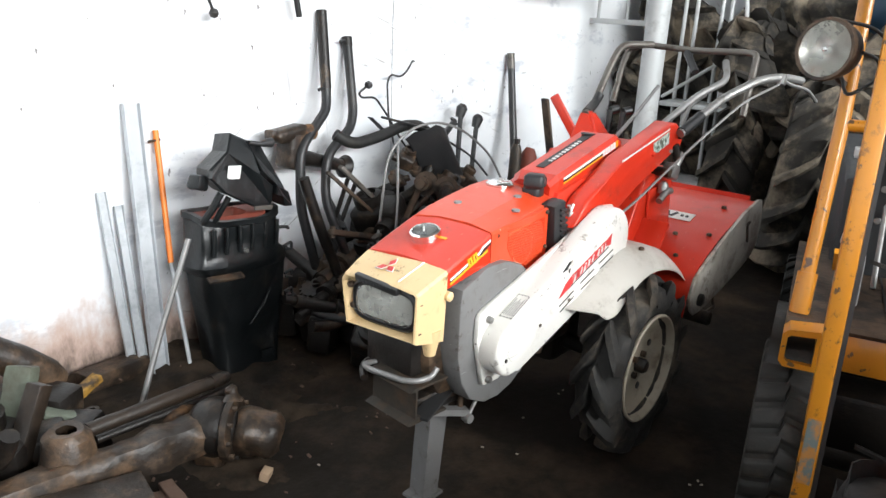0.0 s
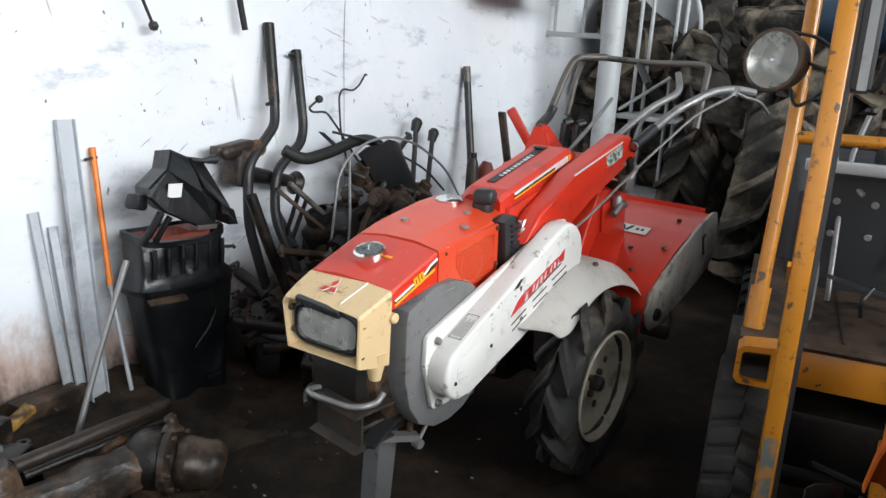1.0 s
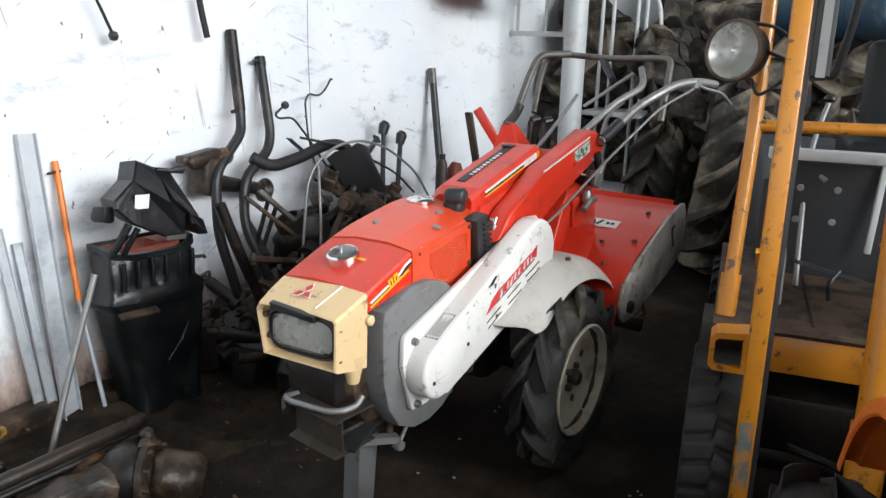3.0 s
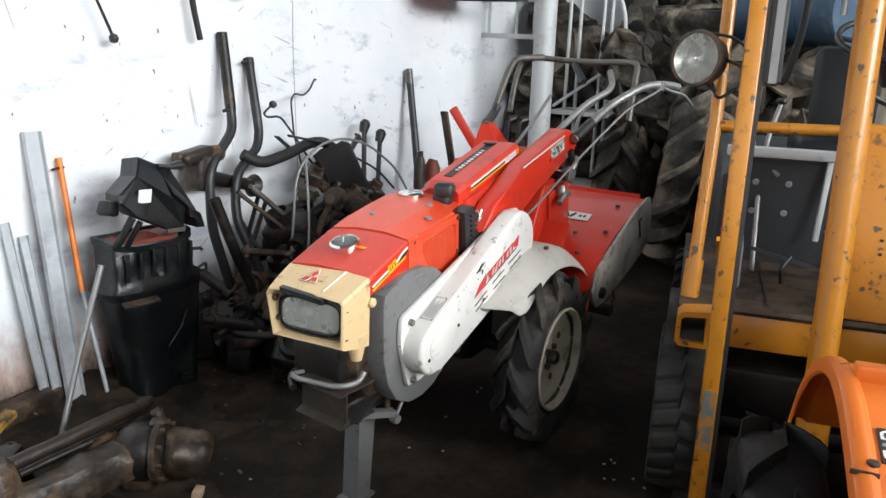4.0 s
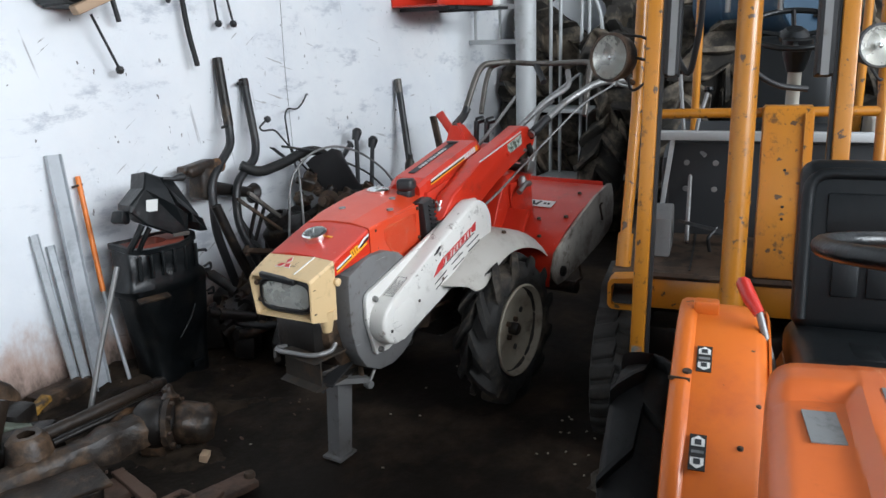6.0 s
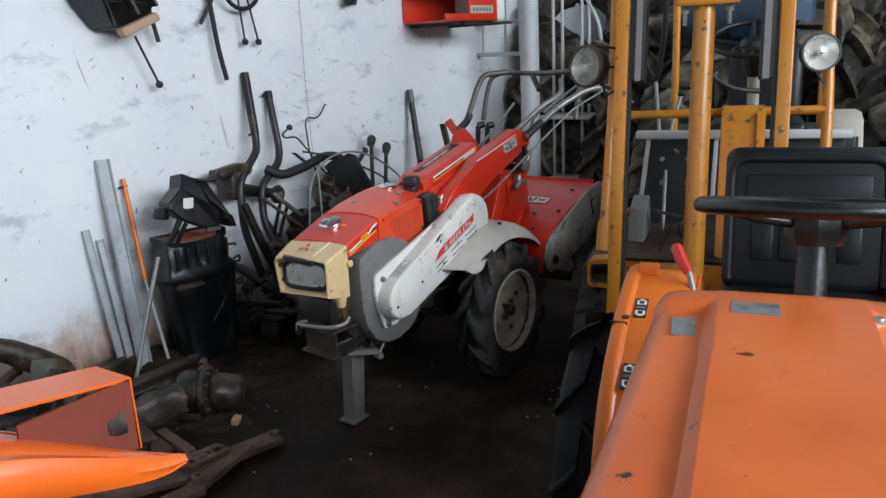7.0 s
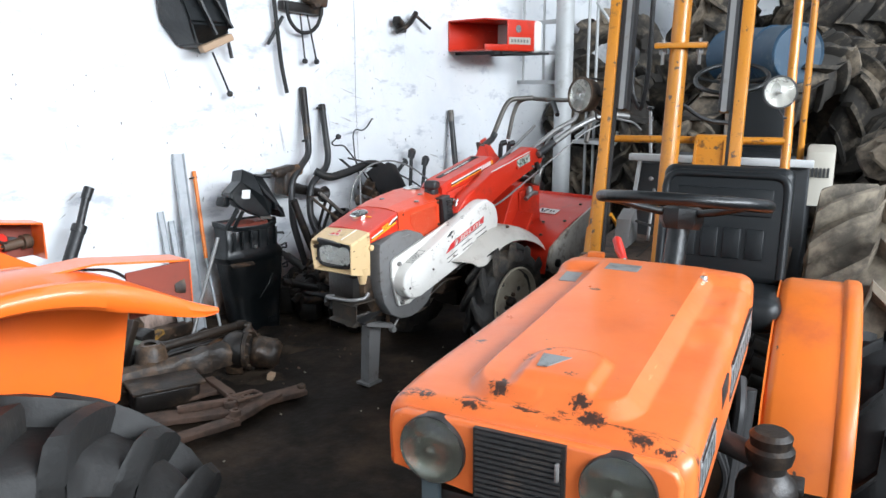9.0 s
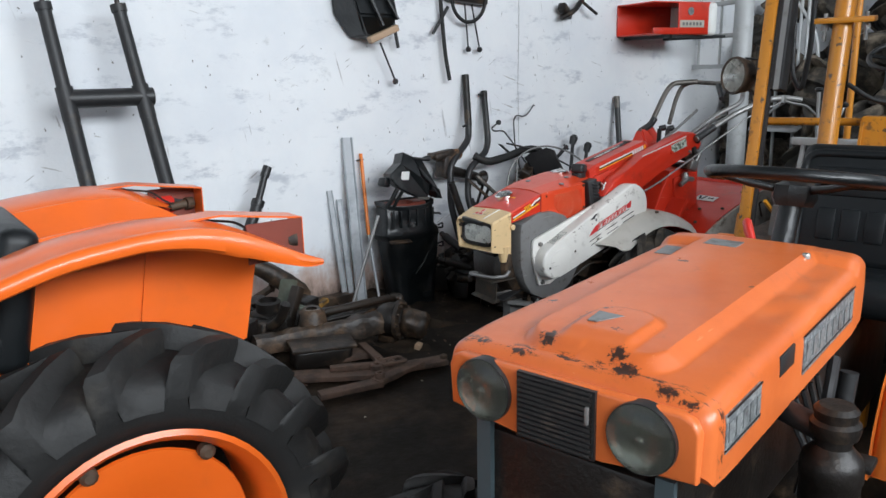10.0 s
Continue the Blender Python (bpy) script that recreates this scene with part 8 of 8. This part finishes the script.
for v in bm.verts:
    u, w = v.co.x, v.co.y
    x, y = 2.10 + 0.22 * u + 0.03 * noise.noise((u * 2, w * 2, 4)), 0.46 + 0.12 * w + 0.02 * noise.noise((u * 3, w * 3, 9))
    v.co = (x, y, 0.030 * (1 - max(abs(u), abs(w)) ** 3) + 0.008 * noise.noise((x * 16, y * 16, 2)) - 0.006)
tagged(part("concrete_patch", bm, "concrete"), "low broken concrete patch on the floor by the forklift wheel", "concrete", kind="stuff")
# rusty scissor frame on the floor
sc = thing("hinged_frame", Matrix.Identity(4), "rusty brown hinged steel frame lying on the floor", "frame")
for p, q, w in (((0.585, 1.925, 0.03), (0.985, 1.65, 0.035), 0.085), ((0.955, 1.665, 0.04), (1.335, 1.575, 0.035), 0.075), ((0.64, 1.615, 0.028), (0.935, 1.548, 0.035), 0.055), ((0.90, 1.555, 0.04), (1.20, 1.60, 0.05), 0.05), ((0.93, 1.985, 0.03), (1.115, 1.92, 0.035), 0.10), ((1.11, 2.01, 0.05), (1.06, 1.76, 0.05), 0.035), ((0.80, 1.80, 0.06), (1.06, 1.66, 0.06), 0.03)):
    bm = bar(B(), p, q, w * 1.3, 0.028, bevel=0.006)
    bmesh.ops.subdivide_edges(bm, edges=[e for e in bm.edges if e.calc_length() > 0.12], cuts=7)
    part("flat_bar", roughen(bm, 0.004, 14), "brown", sc, "brown rusty flat bar")
for x, y, r in ((0.985, 1.66, 0.034), (0.935, 1.56, 0.026), (1.06, 1.655, 0.024), (1.03, 1.72, 0.022)):
    part("pivot_ring", lathe(B(), [(r * 0.45, 0.045), (r, 0.045), (r, 0.075), (r * 0.85, 0.08), (r * 0.45, 0.08)], (x, y, 0), "z", 18, ring=True), "brown", sc)
part("turnbuckle", tube(B(), [(1.0, 1.63, 0.075), (1.0, 1.70, 0.075), (1.12, 1.675, 0.075), (1.12, 1.615, 0.075)], 0.010, 8, 0.01, closed=True), "brown", sc)
part("pivot", disc_bolt(B(), (1.325, 1.577, 0.045), "z", 0.02, 0.02), "rust", sc)
single("wood_chip", box(B(), (1.377, 1.869, 0.015), (0.045, 0.03, 0.03), (10, 0, 30), 0.002), "cardboard", "small pale block on the floor", "block")
for i in range(30):
    x, y = (rnd.uniform(0.6, 2.6), rnd.uniform(0.9, 2.5)) if i < 16 else (rnd.uniform(1.95, 2.35), rnd.uniform(0.60, 0.85))
    if i == 0:
        crumb = single("crumb", box(B(), (0, 0, 0), (0.010, 0.006, 0.004), (0, 0, 20), 0.001), "rim", "small pale crumb on the dark floor", "litter", "crumbs on the floor", pose(x, y, 0.002))
    else:
        c = copy_thing(crumb, pose(x, y, 0.002, 0, 0, rnd.uniform(0, 360)))

# ---- hung and leaning on the wall, farther along ----
fr = thing("mast_frame", Matrix.Identity(4), "black two-post steel frame with crossbar leaning on the wall", "frame")
for top, foot in (((0.245, 2.66, 1.78), (0.46, 2.42, 0.0)), ((-0.083, 2.66, 1.78), (0.06, 2.42, 0.0))):
    t, f = Vector(top), Vector(foot)
    post = part("post", tube(B(), [t, t.lerp(f, 0.24), t.lerp(f, 0.241), f], [0.031, 0.031, 0.037, 0.037], 18), "dark_steel", fr)
    part("collar", tube(B(), [t.lerp(f, -0.012), t.lerp(f, 0.008)], 0.037, 18), "dark_steel", post)
    part("rod", tube(B(), [t, t.lerp(f, -0.05), t.lerp(f, -0.16)], 0.012, 10), "iron", post)
    part("socket", tube(B(), [t.lerp(f, 0.20), t.lerp(f, 0.29)], 0.039, 18), "dark_steel", post)
part("crossbar", tube(B(), [(-0.055, 2.61, 1.368), (0.345, 2.61, 1.366)], 0.044, 18), "black", fr)
jack = thing("ram", Matrix.Identity(4), "dark hydraulic ram leaning on the wall", "ram")
part("body", tube(B(), [(0.74, 2.66, 0.47), (0.90, 2.72, 0.76)], 0.032, 16), "dark_steel", jack)
part("rod_end", tube(B(), [(0.895, 2.718, 0.75), (0.96, 2.742, 0.90)], 0.020, 12), "black", jack)
part("clevis", tube(B(), [(0.955, 2.741, 0.89), (0.985, 2.750, 0.945)], 0.026, 12), "black", jack)
part("base", box(B(), (0.735, 2.655, 0.455), (0.13, 0.10, 0.10), (0, -25, 0), 0.012), "iron", jack)
part("gland", tube(B(), [(0.885, 2.714, 0.735), (0.902, 2.721, 0.765)], 0.037, 16), "black", jack)

hung = thing("hung_shroud", Matrix.Identity(4), "black engine shroud with beige panel hanging on the wall", "shroud")
bm = B()
loft(bm, [[Vector((x, y, z)) for x, y, z in ((1.50, 2.86, 2.05), (1.86, 2.86, 2.05), (1.84, 2.70, 2.02), (1.52, 2.68, 2.0))],
          [Vector((x, y, z)) for x, y, z in ((1.52, 2.86, 1.80), (1.90, 2.86, 1.78), (1.86, 2.66, 1.78), (1.56, 2.62, 1.78))],
          [Vector((x, y, z)) for x, y, z in ((1.62, 2.86, 1.66), (1.84, 2.86, 1.64), (1.80, 2.74, 1.65), (1.66, 2.72, 1.67))]])
bmesh.ops.bevel(bm, geom=bm.edges[:], offset=0.012, segments=2, affect="EDGES")
part("shell", bm, "black_plastic", hung)
bm = B()
bar(bm, (1.67, 2.70, 1.64), (1.85, 2.665, 1.715), 0.07, 0.04, bevel=0.008)
part("beige_panel", bm, "cardboard", hung, "stained beige panel edge")
for p, q in (((1.60, 2.64, 1.98), (1.72, 2.62, 1.72)), ((1.70, 2.66, 2.0), (1.84, 2.64, 1.76))):
    part("strap", bar(B(), p, q, 0.035, 0.012), "black", hung)
for pts, ball in (([(1.80, 2.78, 1.63), (1.915, 2.80, 1.395)], True), ([(1.86, 2.80, 2.05), (1.945, 2.80, 1.60)], False), ([(2.505, 2.82, 1.88), (2.53, 2.82, 1.59)], True), ([(2.565, 2.82, 1.88), (2.63, 2.82, 1.588)], True), ([(2.37, 2.83, 1.86), (2.235, 2.82, 1.69)], False)):
    hl = thing("hung_lever", Matrix.Identity(4), "slim black lever hanging on the wall", "lever", "levers hung on the wall")
    part("shaft", tube(B(), pts, 0.006 if ball else 0.011, 10), "black", hl)
    if ball:
        part("knob", lathe(B(), [(0, -0.02), (0.014, -0.015), (0.0195, 0), (0.014, 0.014), (0, 0.019)], pts[-1], "z", 16), "black", hl)
single("hung_hose", tube(B(), [(2.30, 2.83, 2.05), (2.315, 2.82, 1.75), (2.325, 2.81, 1.55), (2.35, 2.80, 1.39)], 0.013, 12, 0.1), "rubber", "black rubber hose hanging on the wall", "hose")
single("hung_belt", tube(B(), [(2.38, 2.80, 1.95), (2.39, 2.80, 1.84), (2.46, 2.79, 1.765), (2.56, 2.79, 1.765), (2.65, 2.80, 1.83), (2.68, 2.80, 1.95)], 0.012, 12, 0.08), "rubber", "black looped belt hanging on the wall", "belt")
bm = B()
box(bm, (2.62, 2.80, 1.985), (0.17, 0.10, 0.09), (5, 8, 10), 0.02, 3)
lathe(bm, [(0, 0), (0.035, 0), (0.035, 0.05), (0.02, 0.06), (0, 0.06)], (2.60, 2.75, 1.96), "y", 16)
single("hung_housing", bm, "rust", "dark reddish cast housing hanging on the hook rail", "housing")
single("belt_hook", box(B(), (2.53, 2.835, 1.92), (0.34, 0.06, 0.06), (0, 4, 0), 0.01), "iron", "dark steel hook rail on the wall", "hook")
bm = B()
tube(bm, [(3.40, 2.80, 1.81), (3.52, 2.78, 1.86), (3.62, 2.80, 1.95)], 0.02, 10, 0.05)
box(bm, (3.46, 2.82, 1.86), (0.16, 0.06, 0.06), (0, 25, 20), 0.012)
tube(bm, [(3.62, 2.80, 1.93), (3.74, 2.76, 1.84)], 0.012, 8)
single("hung_bracket", bm, "iron", "dark cast bracket hanging on the wall", "bracket")

# open red hood on wall brackets
rh = thing("red_hood", pose(4.36, 2.60, 1.80, 0, 0, -10), "red machine hood with white end lying on a wall bracket", "hood")
bm = B()
W2, D2, H2, TH = 0.31, 0.21, 0.115, 0.012
box(bm, (0, 0, -H2), (2 * W2, 2 * D2, TH), bevel=0.005)
box(bm, (0, 0, H2), (2 * W2, 2 * D2, TH), bevel=0.005)
box(bm, (0.12, -D2, 0), (2 * W2 - 0.24, TH, 2 * H2), bevel=0.005)
box(bm, (0, D2, 0), (2 * W2, TH, 2 * H2), bevel=0.005)
part("shell", bm, "red", rh)
part("rim_lip", box(B(), (-W2 + 0.12, -D2, -H2 + 0.02), (0.25, 0.014, 0.05), bevel=0.005), "red", rh)
part("end_cap", box(B(), (W2 - 0.03, -0.01, -0.005), (0.09, 2 * D2 + 0.03, 2 * H2 + 0.02), bevel=0.03, seg=3), "white_sticker", rh, "scuffed white end cap")
part("emblem", lathe(B(), [(0, 0), (0.03, 0), (0.03, -0.004), (0, -0.004)], (0.05, -D2 - 0.007, 0.05), "y", 24), "badge", rh, "round grey emblem")
part("band", box(B(), (0.07, -D2 - 0.005, -0.042), (0.25, 0.005, 0.055), bevel=0.001), "cream", rh, "scuffed pale band")
for i in range(6):
    part("letter_bar", box(B(), (-0.02 + i * 0.035, -D2 - 0.009, -0.042), (0.018, 0.003, 0.022)), "grey_paint", rh)
wb = thing("wall_bracket", Matrix.Identity(4), "dark steel bracket on the wall carrying the red hood", "bracket")
part("arm", bar(B(), (4.20, 2.865, 1.665), (4.20, 2.40, 1.665), 0.03, 0.025), "dark_steel", wb)
part("arm", bar(B(), (4.70, 2.865, 1.665), (4.70, 2.40, 1.665), 0.03, 0.025), "dark_steel", wb)
part("rail", bar(B(), (4.12, 2.44, 1.667), (4.86, 2.40, 1.667), 0.025, 0.02), "dark_steel", wb)

# rungs between the wall and the column
lad = thing("wall_ladder", Matrix.Identity(4), "grey steel rungs between the wall and the column", "ladder")
for z in (1.43, 1.68, 1.94, 2.20):
    part("rung", bar(B(), (5.13, 2.865, z), (5.0, 2.37, z), 0.035, 0.035, bevel=0.003), "pole", lad)
for t in (0.12, 0.62, 0.93):
    part("rail", tube(B(), [(5.13 - 0.13 * t, 2.865 - 0.5 * t, 1.43), (5.13 - 0.13 * t, 2.865 - 0.5 * t, 2.3)], 0.011, 10), "pole", lad)

# grey tube rack behind the tiller
rack = thing("tube_rack", Matrix.Identity(4), "grey steel tube rack in front of the tyres", "rack")
for y in (2.25, 2.17, 2.0, 1.94):
    part("upright", tube(B(), [(5.3, y, 0.0), (5.3, y, 2.4)], 0.013, 10), "pole", rack)
part("hoop", tube(B(), [(5.3, 1.92, 1.0), (5.3, 1.86, 1.25), (5.3, 1.83, 1.45), (5.3, 1.86, 1.65), (5.3, 1.95, 1.80), (5.3, 2.18, 2.1)], 0.014, 10, 0.1), "pole", rack)
for z in (0.40, 0.92):
    part("shelf", box(B(), (5.22, 1.95, z), (0.30, 0.62, 0.03), bevel=0.003), "pole", rack)
part("brace", tube(B(), [(5.2, 2.3, 0.95), (5.25, 1.75, 1.35)], 0.012, 10), "pole", rack)

# thin cable down the wall
single("wall_cable", tube(B(), [(3.04, 2.868, 2.9), (3.037, 2.867, 1.67), (3.027, 2.867, 1.386), (3.036, 2.866, 0.88), (3.04, 2.86, 0.5)], 0.0014, 6, 0.1), "grey_tube", "thin grey cable running down the white wall", "cable")

# loose earth and swarf drifted along the foot of the wall, under the parts
bm = B()
bmesh.ops.create_grid(bm, x_segments=120, y_segments=60, size=1.0)
for v in bm.verts:
    u, w = v.co.x, v.co.y
    x, y = 1.15 + u * 1.05, 2.30 + w * 0.56
    h = 0.075 * max(0.0, (w + 1) / 2) ** 1.2 * (1 - abs(u) ** 4) + 0.030 * noise.noise((x * 4, y * 4, 1)) + 0.014 * noise.noise((x * 13, y * 13, 5)) + 0.006 * noise.noise((x * 40, y * 40, 2))
    v.co = (x, y, h - 0.018 - 0.03 * abs(w) ** 8 * (w < 0) - 0.05 * abs(u) ** 6)
tagged(part("earth_drift", bm, "earth"), "loose brown earth drifted along the foot of the wall", "earth", kind="stuff")
bm = B()
for i in range(90):
    x, y = rnd.uniform(0.35, 2.05), rnd.uniform(1.75, 2.75)
    sz = rnd.uniform(0.003, 0.010)
    box(bm, (x, y, 0.01 + 0.06 * max(0.0, (y - 1.9) / 0.9)), (sz * rnd.uniform(1, 2.4), sz, sz * 0.5), (rnd.uniform(-25, 25), rnd.uniform(-25, 25), rnd.uniform(0, 180)), sz * 0.12, 1)
tagged(part("litter", bm, "brown"), "chips of wood and flakes of rust on the floor", "litter", kind="stuff")

# ---- tyres ----
TYRES = {}


def loose_tyre(size, m):
    R, w, rim, lugs, depth = {"large": (0.60, 0.40, 0.34, 15, 0.085), "wide": (0.54, 0.42, 0.30, 17, 0.075), "middle": (0.50, 0.32, 0.28, 13, 0.08), "small": (0.40, 0.24, 0.22, 12, 0.05)}[size]
    if size not in TYRES:
        TYRES[size] = single("tractor_tyre", roughen(tyre_mesh(R, w, rim, lugs, depth, 0.42, duty=0.62), 0.016, 8), "tan_rubber" if size == "wide" else "rubber_dust", "dusty worn %s tractor tyre in the stack" % {"large": "large", "middle": "medium", "small": "small", "wide": "wide"}[size], "tyre", "stacked tyres", m)
        return TYRES[size]
    return copy_thing(TYRES[size], m)


for cx, cy, kinds in ((5.85, 2.34, "mmmmmm"), (6.15, 1.32, "lmlml"), (5.95, 0.30, "llmlm"), (5.6, -0.85, "lmllm"), (5.5, -2.0, "llml"), (7.0, 1.7, "llllllm"), (7.05, 0.5, "lllllll"), (6.9, -0.75, "llllll"), (6.8, -2.0, "lllll"), (4.55, -1.25, "mml"), (4.5, -2.3, "lml"), (8.1, 1.2, "llllll"), (8.1, -0.2, "llllll"), (8.1, -1.5, "llllll")):
    z = 0.0
    for k in kinds:
        size = {"l": "large", "m": "middle", "s": "small"}[k]
        w = {"l": 0.36, "m": 0.30, "s": 0.24}[k]
        z += w / 2
        loose_tyre(size, pose(cx + rnd.uniform(-0.12, 0.12), cy + rnd.uniform(-0.12, 0.12), z + 0.005, 90 + rnd.uniform(-6, 6), rnd.uniform(0, 360), rnd.uniform(0, 360)))
        z += w / 2 * 0.96
# tyres standing and leaning with their treads to the room
for size, x, y, z, lean, turn in (("large", 5.0, 1.22, 0.59, 6, 14), ("large", 5.15, 0.72, 0.59, -8, 30), ("middle", 5.25, 1.72, 0.49, 4, 5), ("large", 5.40, 1.10, 1.20, 42, 20), ("middle", 5.40, 1.62, 1.10, -30, -10), ("middle", 5.3, 0.55, 1.40, 50, 35), ("large", 3.7, -0.95, 0.59, -12, 20), ("middle", 3.2, -0.75, 0.49, -10, 12), ("large", 2.75, -1.35, 0.59, -14, 25), ("middle", 4.3, -0.62, 1.15, 60, 30), ("wide", 2.44, -0.545, 0.535, 3, 10)):
    loose_tyre(size, pose(x, y, z, lean, 0, turn))
# drum lying on the tyres
drum = thing("oil_drum", pose(5.12, 0.72, 1.63, 0, 0, -38), "blue steel drum lying on the stacked tyres", "drum")
bm = B()
lathe(bm, [(0, -0.40), (0.185, -0.40), (0.200, -0.412), (0.207, -0.40), (0.198, -0.38), (0.198, -0.15), (0.207, -0.14), (0.198, -0.13), (0.198, 0.13), (0.207, 0.14), (0.198, 0.15), (0.198, 0.39), (0.207, 0.41), (0.19, 0.40), (0, 0.40)], (0, 0, 0), "y", 36)
part("shell", bm, "blue", drum)
part("bung", lathe(B(), [(0, -0.40), (0.03, -0.40), (0.03, -0.412), (0, -0.412)], (0.07, 0, 0.09), "y", 14), "dark_steel", drum)
# shelf with parts along the back wall
sh = thing("wall_shelf", Matrix.Identity(4), "long shelf with dark parts on the back wall", "shelf")
for z in (2.05, 2.45):
    part("board", box(B(), (8.45, -0.9, z), (0.4, 4.6, 0.04)), "dark_steel", sh)
for i in range(30):
    first = MASTERS[rnd.randrange(len(MASTERS))][1]
    copy_thing(first, pose(8.42, rnd.uniform(-3.0, 1.2), (2.07, 2.47)[i % 2] + 0.09, rnd.uniform(-20, 20), rnd.uniform(-20, 20), rnd.uniform(0, 360)))
